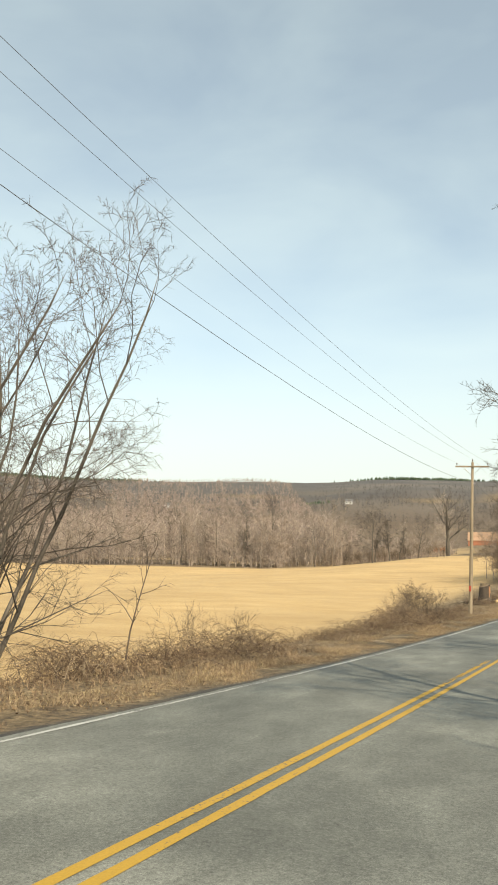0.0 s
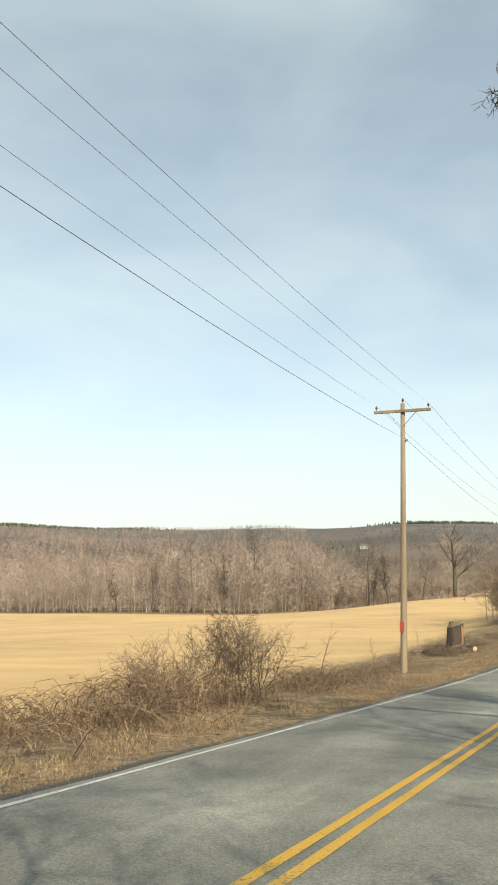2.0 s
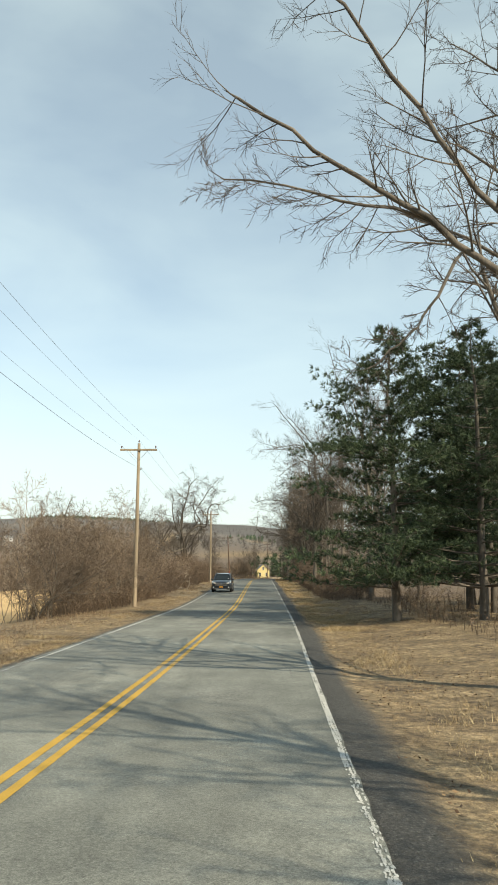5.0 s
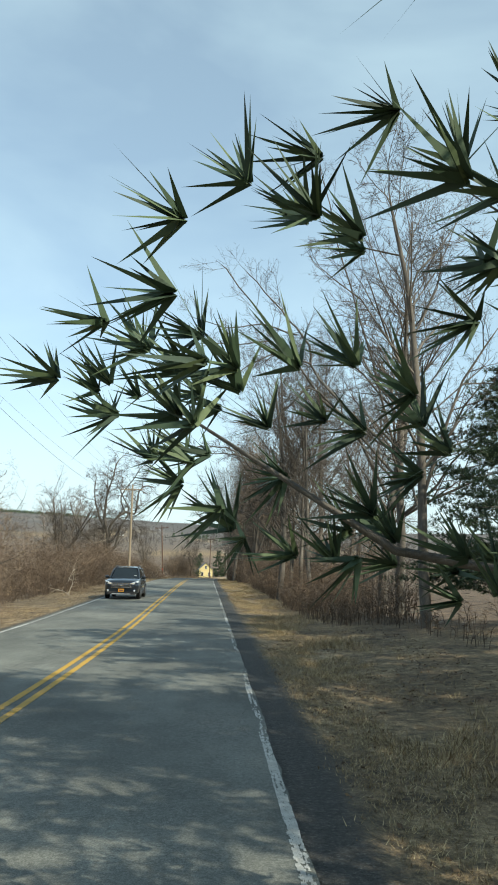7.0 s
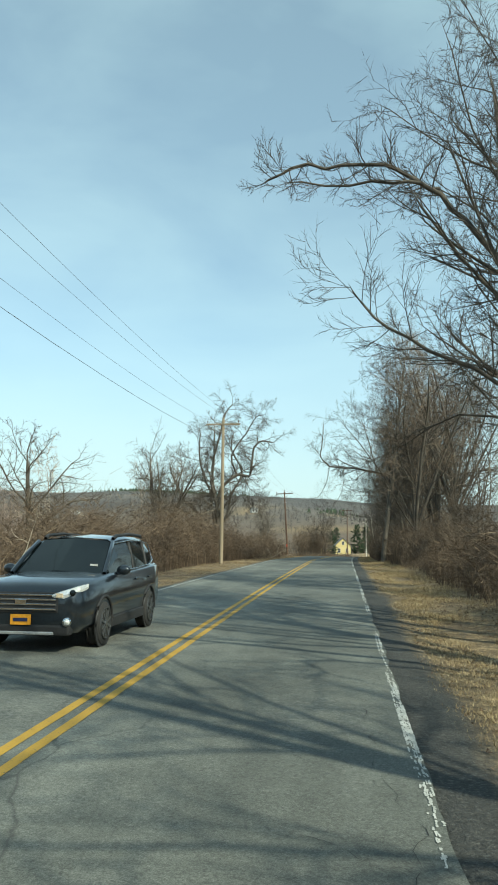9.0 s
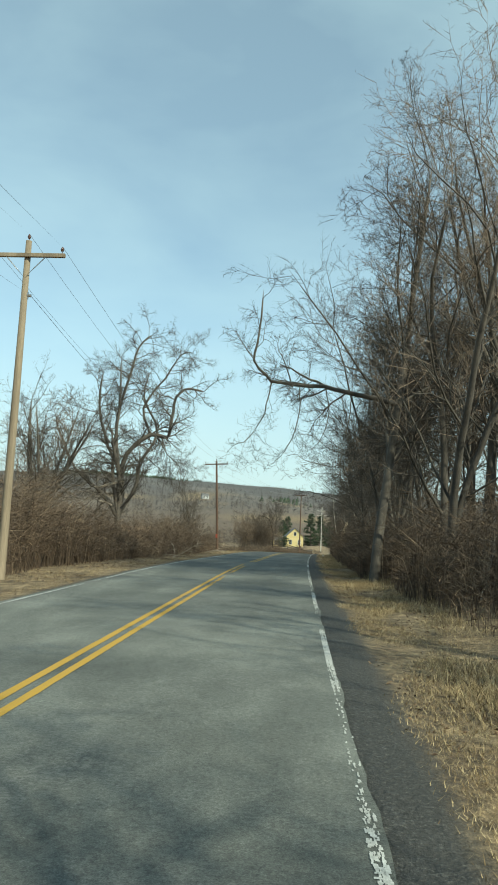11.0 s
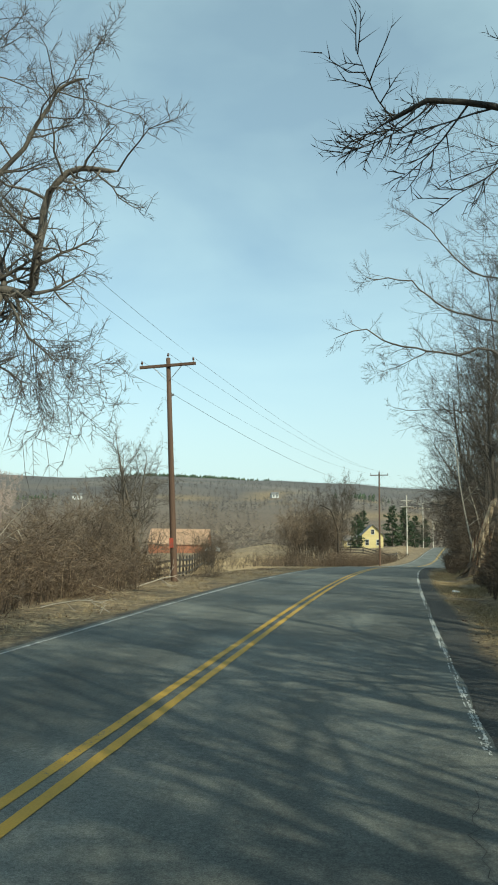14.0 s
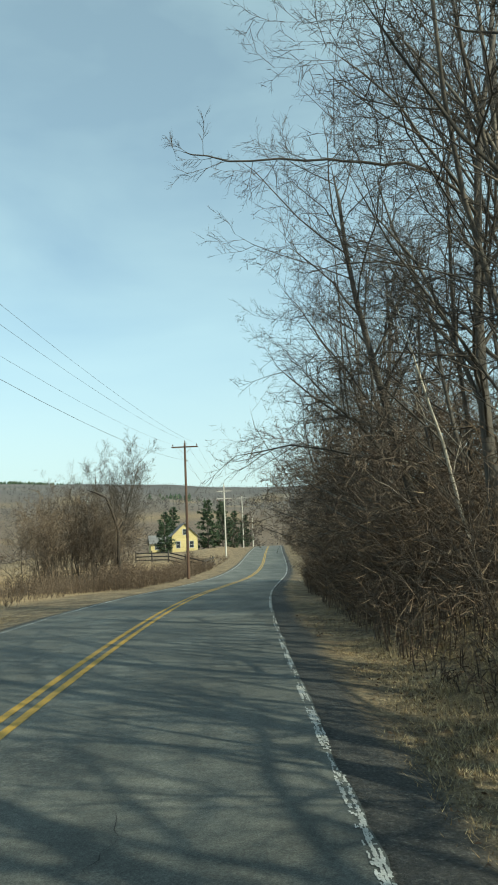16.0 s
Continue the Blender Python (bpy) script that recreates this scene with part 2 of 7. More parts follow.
LEAF = island_material("dead_leaf", [(0.0, (0.06, 0.034, 0.019)), (0.7, (0.135, 0.08, 0.042)), (1.0, (0.26, 0.175, 0.095))])
WOOD_TWIG = island_material("wood_growth", [(0.0, (0.16, 0.125, 0.105)), (0.6, (0.32, 0.258, 0.215)), (1.0, (0.52, 0.44, 0.37))])
FAR_WOOD = island_material("far_woods", [(0.0, (0.075, 0.063, 0.053)), (0.5, (0.125, 0.105, 0.088)), (1.0, (0.19, 0.16, 0.13))])
HILL_WOOD = island_material("hillside_woods", [(0.0, (0.14, 0.107, 0.092)), (0.5, (0.25, 0.196, 0.168)), (1.0, (0.38, 0.305, 0.26))])
# woods of the far hills, greyed in base colour in place of haze
HAZED_WOOD = island_material("hazed_woods", [(0.0, (0.056, 0.054, 0.053)), (0.5, (0.084, 0.078, 0.074)), (1.0, (0.12, 0.107, 0.097))])
NEEDLE = island_material("pine_needle", [(0.0, (0.016, 0.034, 0.018)), (0.6, (0.036, 0.066, 0.030)), (1.0, (0.085, 0.12, 0.052))], 0.7)
POLE_WOOD = surface("weathered_pole", (0.16, 0.125, 0.085), (0.29, 0.235, 0.165), 2, 40, 0.9, 0.6, stretch=(1, 1, 0.06))
POLE_DARK = surface("creosoted_pole", (0.055, 0.032, 0.022), (0.12, 0.07, 0.046), 2, 40, 0.9, 0.6, stretch=(1, 1, 0.06))
POLE_PALE = surface("bleached_pole", (0.38, 0.35, 0.30), (0.58, 0.54, 0.47), 2, 40, 0.9, 0.6, stretch=(1, 1, 0.06))
STEEL = plain("galvanised_steel", (0.42, 0.42, 0.42), 0.45, 0.9)
WIRE = plain("wire", (0.13, 0.13, 0.135), 0.5, 0.3)
CERAMIC = plain("insulator_glaze", (0.10, 0.045, 0.03), 0.25)
STUMP_BARK = surface("stump_bark", (0.018, 0.014, 0.011), (0.075, 0.058, 0.044), 3, 26, 0.95, 1.0, stretch=(1, 1, 0.2), bump_dist=0.04)
OLD_CUT = surface("weathered_cut", (0.10, 0.075, 0.05), (0.24, 0.18, 0.12), 5, 50, 0.9, 0.5)
DEAD_WOOD = surface("bleached_dead_wood", (0.24, 0.20, 0.155), (0.44, 0.385, 0.31), 3, 30, 0.9, 0.3)
TORN_WOOD = surface("torn_wood", (0.20, 0.10, 0.05), (0.34, 0.18, 0.095), 4, 40, 0.9, 0.5, stretch=(1, 1, 0.2))
SNAG_BARK = surface("stripped_bark", (0.045, 0.03, 0.02), (0.19, 0.125, 0.075), 6, 40, 0.92, 0.8, stretch=(1, 1, 0.12))
CUT_WOOD = surface("cut_wood", (0.42, 0.29, 0.15), (0.66, 0.50, 0.29), 4, 50, 0.85, 0.4)
SPLINTER = surface("splintered_wood", (0.20, 0.125, 0.07), (0.66, 0.52, 0.35), 7, 40, 0.85, 0.6, stretch=(1, 1, 0.15))
FENCE_WOOD = surface("black_fence_board", (0.018, 0.016, 0.014), (0.06, 0.052, 0.045), 3, 40, 0.8, 0.4)
BARN_WALL = surface("tan_siding", (0.26, 0.10, 0.055), (0.36, 0.15, 0.085), 0.5, 8, 0.85, 0.3, stretch=(4, 4, 0.3))
BARN_ROOF = surface("rust_brown_roof", (0.27, 0.165, 0.10), (0.36, 0.23, 0.15), 0.4, 6, 0.7, 0.2)
YELLOW_SIDING = surface("yellow_clapboard", (0.47, 0.38, 0.17), (0.56, 0.46, 0.23), 0.6, 8, 0.8, 0.2, stretch=(0.3, 0.3, 4))
SHINGLE = surface("grey_shingle", (0.10, 0.10, 0.10), (0.19, 0.185, 0.18), 1, 10, 0.9, 0.4)
WHITE_PAINT = surface("white_siding", (0.36, 0.36, 0.35), (0.48, 0.48, 0.47), 0.5, 10, 0.7, 0.1)
WINDOW_DARK = plain("window_glass", (0.03, 0.035, 0.04), 0.08)
CAR_PAINT = plain("dark_grey_paint", (0.020, 0.027, 0.036), 0.3, 0.55, 1.0)
CAR_GLASS = plain("tinted_glass", (0.006, 0.009, 0.010), 0.05, 0.0, 0.0)
CAR_GLASS.node_tree.nodes["Principled BSDF"].inputs["IOR"].default_value = 1.5
BLACK_PLASTIC = plain("black_plastic", (0.02, 0.02, 0.021), 0.6)
RUBBER = plain("tyre_rubber", (0.022, 0.022, 0.022), 0.85)
ALLOY = plain("alloy", (0.22, 0.23, 0.24), 0.35, 0.9)
SKID = plain("silver_plastic", (0.5, 0.5, 0.5), 0.4, 0.6)
CHROME = plain("chrome", (0.75, 0.76, 0.77), 0.15, 1.0)
LAMP_GLASS = plain("lamp_lens", (0.80, 0.80, 0.78), 0.15, 0.3, 1.0)
WARM_LENS = plain("warm_lens", (0.85, 0.66, 0.45), 0.2, 0.0, 0.5)
PLATE = plain("gold_plate", (0.75, 0.33, 0.03), 0.4)
NAVY = plain("navy_paint", (0.02, 0.03, 0.09), 0.4)
RED_TAPE = plain("red_marker", (0.34, 0.06, 0.035), 0.6)
ORANGE_STEEL = plain("orange_steel", (0.62, 0.17, 0.03), 0.55)
CRACK = plain("crack_filler", (0.022, 0.022, 0.021), 0.9)
TARP = plain("white_tarp", (0.75, 0.75, 0.74), 0.6)


# ---- plan: the road's line and the lie of the land ----
KNOT_Z = [1.58, 0.0, -1.37, -2.42, -3.33, -3.52, -3.2, -2.96, -2.34, -1.72, -1.2, -0.68, -0.47, -0.11, 0.02, -0.1, -0.5, -0.75, -0.65, -0.3,
          0.3, 0.9, 1.5, 2.0, 2.4, 2.5, 2.2, 1.5, 0.5]
KNOT_X = [0.25, 0.0, -0.22, -0.23, -0.11, 0.0, 0.07, -0.06, -0.36, -0.67, -0.97, -1.21, -1.21, -0.97, -0.35, 0.9, 3.1, 5.6, 7.8, 9.7,
          11.4, 13.1, 14.9, 16.7, 18.5, 20.3, 22.1, 23.9, 25.7]


def spline(y, k):
    s = min(max((y + 20) / 20, 0.5), len(k) - 1.51)
    i = int(math.floor(s + 0.5))
    d = s - i
    v = 0.5 * (0.5 - d) ** 2 * k[i - 1] + (0.75 - d * d) * k[i] + 0.5 * (0.5 + d) ** 2 * k[i + 1]
    if y < -10:
        v += (y + 10) * (k[1] - k[0]) / 20
    return v


def road_z(y):
    return spline(y, KNOT_Z)


def road_x(y):
    return spline(y, KNOT_X)


def smooth(a, b, v):
    t = min(max((v - a) / (b - a), 0.0), 1.0)
    return t * t * (3 - 2 * t)


# crest of the hills: bearing in degrees from the road's line, height
CREST = [(-180, 96), (-60, 104), (-46, 111), (-41, 107), (-37, 108), (-32.3, 105), (-27, 112.5), (-22.9, 104.5), (-19.8, 109), (-16.4, 115.5), (-12, 113), (-8, 109.5), (-3, 105.5), (1.2, 99), (7, 95), (180, 96)]


def skyline(bearing):
    for (a0, h0), (a1, h1) in zip(CREST, CREST[1:]):
        if bearing <= a1:
            return h0 + (h1 - h0) * smooth(a0, a1, bearing)
    return 96.0


def ground_z(x, y):
    """Height of the land."""
    d = x - road_x(y)
    zr = road_z(max(y, -60))
    if d > 0:
        z = zr - 0.07 * smooth(3.3, 4.2, d) + 0.25 * smooth(5, 9, d) + 0.02 * max(0, min(d, 80) - 9)
        z += 0.75 * smooth(4.7, 7.6, d) * smooth(226, 240, y) * (1 - smooth(262, 276, y))
    else:
        low = -4.7 + (2.6 * smooth(90, 235, y) + 2.6 * smooth(235, 330, y)) * (1 - 0.85 * smooth(34, 62, -d))
        fall = smooth(6.2, 20, -d)
        z = (zr - 0.07 * smooth(3.3, 4.2, -d)) * (1 - fall) + min(low, zr - 0.3) * fall
        z -= 1.2 * smooth(45, 80, -d) * (1 - smooth(330, 480, y) * 0.6)
        z += 1.15 * smooth(328, 348, y) * smooth(7, 11, -d) * (1 - smooth(24, 40, -d))
        z += 4.1 * smooth(355, 430, y) * smooth(36, 48, -d) * (1 - smooth(88, 100, -d))
    r = math.hypot(x, y - 150)
    if r > 60:
        z += smooth(30, 90, r) * 0.5 * noise.noise((x * 0.03, y * 0.03, 3.0)) * smooth(7, 20, abs(d))
    away = smooth(330, 520, r)
    if away > 0:
        az = math.atan2(x, y - 150)
        top = skyline(math.degrees(az)) * 0.97 + 1.5 * noise.noise((az * 14, 1.7, 0))
        hill = top * smooth(380, 1330, r) + 7 * noise.noise((x * 0.006, y * 0.006, 0)) * smooth(420, 700, r) * (1 - 0.75 * smooth(900, 1200, r))
        hill -= 40 * smooth(1400, 3000, r)
        z = z * (1 - away) + (hill - 3) * away
    return z


def mesh_of(name, verts, faces, mat, smooth_shade=False):
    me = bpy.data.meshes.new(name)
    me.from_pydata([tuple(v) for v in verts], [], [tuple(f) for f in faces])
    for one in mat if isinstance(mat, (list, tuple)) else (mat,):
        me.materials.append(one)
    if smooth_shade:
        me.polygons.foreach_set("use_smooth", [True] * len(me.polygons))
    me.update()
    return me


def part(name, data, parent, label=""):
    ob = new(name, data)
    ob.parent = parent
    return tagged(ob, label)


def strip(name, parent, mat, offsets, y0, y1, step, lift, wobble=0.0, seed=0, gaps=(), label=""):
    """A band of the road's surface between two lateral offsets."""
    rng = random.Random(seed)
    vs, fs, y = [], [], y0
    while y <= y1 + 1e-6:
        for d in offsets:
            stray = rng.uniform(-wobble, wobble) if wobble >= 0 else (0.05 * noise.noise((y * 0.6, d, 4)) + 0.03 * noise.noise((y * 2.3, d, 6))) * (abs(d) > 3)
            vs.append((road_x(y) + d + stray, y, road_z(y) + lift))
        y += step
    n = len(offsets)
    for i in range(len(vs) // n - 1):
        mid = y0 + (i + 0.5) * step
        if any(g0 < mid < g1 for g0, g1 in gaps):
            continue
        for j in range(n - 1):
            q = i * n + j
            fs.append((q, q + 1, q + n + 1, q + n))
    me = mesh_of(name, vs, fs, mat)
    return part(name, me, parent, label) if parent else new(name, me)


# ---- ground, road and markings ----
def build_ground():
    near = [0, 1.2, 2.4, 3.0, 3.2, 3.45, 3.6, 3.75, 3.9, 4.1, 4.4, 4.8, 5.4, 6.2, 7, 8, 9, 10.5, 12, 14, 16, 18.5, 21, 24, 28, 33, 39, 46, 55, 66, 80, 97, 118, 143, 175, 215, 260, 315, 380, 450, 530, 620, 720, 840, 980, 1140, 1330, 1600, 2000, 2800, 4200]
    ds = [-v for v in reversed(near[1:])] + near
    ys = [-4200, -2600, -1500, -900, -500, -280, -160, -100, -70, -50] + [-40 + 2.5 * i for i in range(201)]
    step = 4.0
    while ys[-1] < 4200:
        ys.append(ys[-1] + step)
        step = min(step * 1.06, 300) if ys[-1] < 1450 else step * 1.4
    vs, zone = [], []
    for y in ys:
        for d in ds:
            x = road_x(min(max(y, -20), 520)) + d
            z = ground_z(x, y)
            if abs(d) < 3.5 and -60 < y < 530:
                z -= 0.10 if abs(d) < 3.1 else 0.018
            vs.append((x, y, z))
            r = math.hypot(x, y - 150)
            field = smooth(11, 15, -d) * smooth(-300, -200, y) * max(1 - smooth(187, 194, y), (1 - smooth(64, 70, -d)) * (1 - smooth(222, 236, y)))
            pasture = 0.75 * smooth(30, 40, -d) * (1 - smooth(170, 210, -d)) * smooth(212, 226, y) * (1 - smooth(400, 450, y)) * smooth(-0.12, 0.1, noise.noise((x * 0.016, y * 0.03, 21)))
            paddock = smooth(7, 9, -d) * smooth(252, 262, y) * (1 - smooth(60, 80, -d)) * (1 - smooth(330, 360, y)) * 0.5
            wood = max(smooth(6.3, 8.5, d) * max(smooth(118, 130, y), smooth(40, 70, d)), smooth(250, 400, r), smooth(90, 130, -d) * (1 - field), smooth(6.5, 8.5, -d) * smooth(108, 125, y) * (1 - smooth(250, 258, y)) * (1 - smooth(18, 24, -d))) * (1 - field)
            n0 = noise.noise((x * 0.02, y * 0.02, 7))
            clearing = smooth(0.28, 0.4, n0) * smooth(300, 400, r) * (1 - smooth(900, 1100, r))
            wood *= (1 - 0.9 * clearing) * (1 - pasture)
            edge = (3.62 if d > 0 else 3.45) + 0.22 * noise.noise((d * 0.1, y * 0.5, 2))
            # the fourth value rises with distance and blends in the painted haze
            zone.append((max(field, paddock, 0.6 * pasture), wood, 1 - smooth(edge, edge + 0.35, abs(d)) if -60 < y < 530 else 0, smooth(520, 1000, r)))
    n, fs = len(ds), []
    for i in range(len(ys) - 1):
        for j in range(n - 1):
            q = i * n + j
            fs.append((q, q + 1, q + n + 1, q + n))
    me = mesh_of("ground", vs, fs, GROUND, True)
    me.color_attributes.new("zone", "FLOAT_COLOR", "POINT").data.foreach_set("color", np.array(zone, dtype=np.float32).ravel())
    return tagged(new("ground", me), "dry straw field, grassy verges and brown wooded hills", "ground", kind="structure")


ground = build_ground()
road = tagged(strip("road", None, ASPHALT, [-3.42, -2.4, -1.2, 0, 1.2, 2.4, 3.215], -60, 530, 0.25, 0.0, -1, 1), "worn grey two-lane asphalt country road", "road", kind="structure")
strip("yellow_line", road, YELLOW, [-0.17, -0.06], -60, 530, 0.5, 0.006, 0.004, 2, [(203.5, 209), (12.0, 24.0)], "left stripe of the double yellow centre line, flaked in places")
FLAKED = [(187, 209)]
strip("yellow_line", road, YELLOW, [0.06, 0.17], -60, 530, 0.25, 0.006, 0.004, 3, FLAKED, "right stripe of the double yellow centre line, partly flaked away")
strip("edge_line", road, WHITE, [-3.28, -3.21], -60, 530, 0.5, 0.006, 0.012, 4, (), "thin white edge line")
strip("edge_line", road, WORN_WHITE, [3.13, 3.21], -60, 50, 0.5, 0.006, 0.012, 6, (), "worn white edge line")
strip("edge_line", road, WORN_WHITE, [3.13, 3.21], 285, 530, 0.5, 0.006, 0.012, 5, (), "worn white edge line")


def crumbling_line(name, mat, d0, d1, y0, y1, lanes, wear, seed, label):
    """Old road paint broken into chips: narrow lanes of short flakes, missing where the surface has crumbled."""
    rng = random.Random(seed)
    vs, fs, step = [], [], 0.018
    wide_ = (d1 - d0) / lanes
    for k in range(lanes):
        y = y0
        while y < y1:
            length = step * rng.uniform(0.7, 2.2)
            here = 0.62 * noise.noise((y * 0.22, seed, 1)) + 0.5 * noise.noise((y * 1.3, k * 0.45, seed)) + 0.42 * noise.noise((y * 11, k * 0.8, seed + 3))
            if here > wear:
                a, b = d0 + k * wide_ + rng.uniform(-0.006, 0.003), d0 + (k + 1) * wide_ + rng.uniform(-0.003, 0.006)
                n0 = len(vs)
                for yy, q0, q1 in ((y, a + rng.uniform(-0.004, 0.004), b + rng.uniform(-0.004, 0.004)), (y + length * 1.05, a, b)):
                    vs.append((road_x(yy) + q0, yy, road_z(yy) + 0.006))
                    vs.append((road_x(yy) + q1, yy, road_z(yy) + 0.006))
                fs.append((n0, n0 + 1, n0 + 3, n0 + 2))
            y += length
    return part(name, mesh_of(name, vs, fs, mat), road, label)


crumbling_line("yellow_line", YELLOW, -0.17, -0.06, 12, 24, 5, -0.02, 8, "flaked stretch of the left yellow stripe")
crumbling_line("yellow_line", YELLOW, 0.06, 0.17, 187, 202, 5, -0.06, 9, "flaked stretch of the right yellow stripe")
crumbling_line("yellow_line", YELLOW, -0.17, -0.06, 203.5, 209, 5, 0.1, 12, "nearly worn-away stretch of the left yellow stripe")
crumbling_line("edge_line", CHIPPED, 3.12, 3.205, 50, 106, 8, -0.1, 5, "worn white edge line, chipped at its rims")
crumbling_line("edge_line", CHIPPED, 3.12, 3.205, 106, 150, 8, 0.12, 5, "crumbling white edge line, broken into scattered chips")
crumbling_line("edge_line", CHIPPED, 3.12, 3.205, 150, 285, 8, 0.05, 5, "crumbling white edge line, broken into chips")


def road_cracks(runs, seed):
    """Dark open cracks: jagged narrow bands that wander along the lane and fork."""
    rng = random.Random(seed)
    vs, fs = [], []

    def wander(d, y, heading, length, wide_, forks):
        pts, off = [], 0.0
        for i in range(max(3, int(length / 0.12))):
            off = 0.8 * off + rng.gauss(0, 0.04)
            pts.append((d + math.sin(heading) * 0.12 * i + math.cos(heading) * off, y + math.cos(heading) * 0.12 * i - math.sin(heading) * off))
        base = len(vs)
        for i, (pd, py) in enumerate(pts):
            half = 0.55 * wide_ * rng.uniform(0.05, 1.0) ** 1.5 * (1 if 0 < i < len(pts) - 1 else 0.2)
            for side in (-1, 1):
                yy = py - side * half * math.sin(heading)
                vs.append((road_x(yy) + pd + side * half * math.cos(heading), yy, road_z(yy) + 0.004))
        for i in range(len(pts) - 1):
            q = base + 2 * i
            fs.append((q, q + 1, q + 3, q + 2))
        for _ in range(forks):
            pd, py = rng.choice(pts)
            wander(pd, py, heading + rng.choice((-1, 1)) * rng.uniform(0.5, 1.5), length * rng.uniform(0.04, 0.10), wide_ * 0.7, 0)

    for d, y, heading, length, wide_, forks in runs:
        wander(d, y, heading, length, wide_, forks)
    return part("road_crack", mesh_of("road_crack", vs, fs, CRACK), road, "dark cracks in the worn asphalt")


road_cracks([(1.55, 231, 0.0, 5, 0.010, 16), (1.68, 237, 0.0, 4, 0.012, 22), (1.5, 242, 0.02, 6, 0.010, 22), (1.62, 250, 0.0, 5, 0.009, 12), (1.6, 193, 0.0, 5, 0.009, 14), (1.5, 208, 0.0, 6, 0.009, 14), (2.92, 200, 0.0, 20, 0.006, 8), (2.95, 124, 0.0, 20, 0.007, 8),
             (2.92, 108, 0.0, 14, 0.008, 10), (0.6, 13, 0.9, 3.0, 0.004, 0)], 77)


# ---- growing things ----
class Wood:
    """Collects tapered tubes into one mesh."""

    def __init__(self):
        self.v, self.f = [], []

    def tube(self, pts, radii, sides):
        base = len(self.v)
        last = len(pts) - 1
        for i, (p, r) in enumerate(zip(pts, radii)):
            t = (pts[min(i + 1, last)] - pts[max(i - 1, 0)]).normalized()
            u = t.cross(Vector((0.31, 0.87, 0.39)) if abs(t.z) > 0.8 else Vector((0, 0, 1))).normalized()
            w = t.cross(u)
            if i == last:
                self.v.append(tuple(p))
                break
            for k in range(sides):
                a = 2 * math.pi * k / sides
                self.v.append(tuple(p + (u * math.cos(a) + w * math.sin(a)) * r))
        for i in range(last):
            for k in range(sides):
                a, b = base + i * sides + k, base + i * sides + (k + 1) % sides
                if i == last - 1:
                    self.f.append((a, b, base + last * sides))
                else:
                    self.f.append((a, b, b + sides, a + sides))

    def sliver(self, a, b, r, rng):
        """The last fine twig: one pointed blade."""
        s = (b - a).cross(Vector((rng.gauss(0, 1), rng.gauss(0, 1), rng.gauss(0, 1)))).normalized() * r
        n = len(self.v)
        self.v += [tuple(a - s), tuple(a + s), tuple(b)]
        self.f.append((n, n + 1, n + 2))

    def mesh(self, name, mat):
        return mesh_of(name, self.v, self.f, mat, True)


def spread(d, angle, rng):
    """A direction that leans from d by an angle, to a random side."""
    side = d.cross(Vector((rng.uniform(-1, 1), rng.uniform(-1, 1), rng.uniform(-1, 1)))).normalized()
    return (d * math.cos(angle) + side * math.sin(angle)).normalized()


def limb(thick, thin, rng, start, d, length, radius, level, plan, cut=0.02):
    """One branch and all that grows from it. plan: for each level (children, length factor, angle, wobble, lift, segments)."""
    kids, factor, angle, wobble, lift, segs = plan[level][:6]
    least = plan[0][6] if len(plan[0]) > 6 else 0.006
    pts, p, step = [start.copy()], start.copy(), length / segs
    dirs = []
    for i in range(segs):
        d = (d + Vector((rng.gauss(0, wobble), rng.gauss(0, wobble), rng.gauss(0, wobble) + lift))).normalized()
        p = p + d * step
        pts.append(p.copy())
        dirs.append(d.copy())
    end = 0.25 if level == 0 else 0.3
    radii = [radius * (1 - (1 - end) * i / segs) for i in range(segs + 1)]
    if segs == 1 and level + 1 >= len(plan):
        thin.sliver(pts[0], pts[1], min(radius, least * 1.1), rng)
        return pts
    (thick if radius > cut else thin).tube(pts, radii, 8 if radius > 0.08 else 5 if radius > 0.03 else 3)
    if level + 1 >= len(plan):
        return pts
    first = (plan[0][7] if len(plan[0]) > 7 else 0.3) if level == 0 else 0.18
    for k in range(kids):
        f = first + (1 - first) * (k + rng.uniform(0.1, 0.9)) / kids
        i = min(int(f * segs), segs - 1)
        at = pts[i].lerp(pts[i + 1], f * segs - i)
        r = max(radii[i] * (rng.uniform(0.3, 0.48) if level == 0 and length > 6 else rng.uniform(0.45, 0.68)), least if level + 2 == len(plan) else least * 1.4)
        limb(thick, thin, rng, at, spread(dirs[i], radians(rng.gauss(angle, angle * 0.25)), rng), length * factor * rng.uniform(0.6, 1.15) * (1.15 - 0.55 * f), r, level + 1, plan, cut)
    return pts


def tree_meshes(seed, height, stems, plan, radius, bark, twig, lean=8.0, base_spread=0.2):
    rng = random.Random(seed)
    thick, thin = Wood(), Wood()
    for s in range(stems):
        a = rng.uniform(0, 6.28)
        d = spread(Vector((0, 0, 1)), radians(abs(rng.gauss(0, lean)) if stems == 1 else rng.uniform(lean * 0.5, lean * 1.5)), rng)
        at = Vector((math.cos(a), math.sin(a), 0)) * base_spread * (stems > 1) + Vector((0, 0, -0.25))
        limb(thick, thin, rng, at, d, height * rng.uniform(0.8, 1.0), radius * rng.uniform(0.75, 1.0) / (1 if stems == 1 else 1.5), 0, plan)
    return thick.mesh("trunk", bark), thin.mesh("crown", twig)


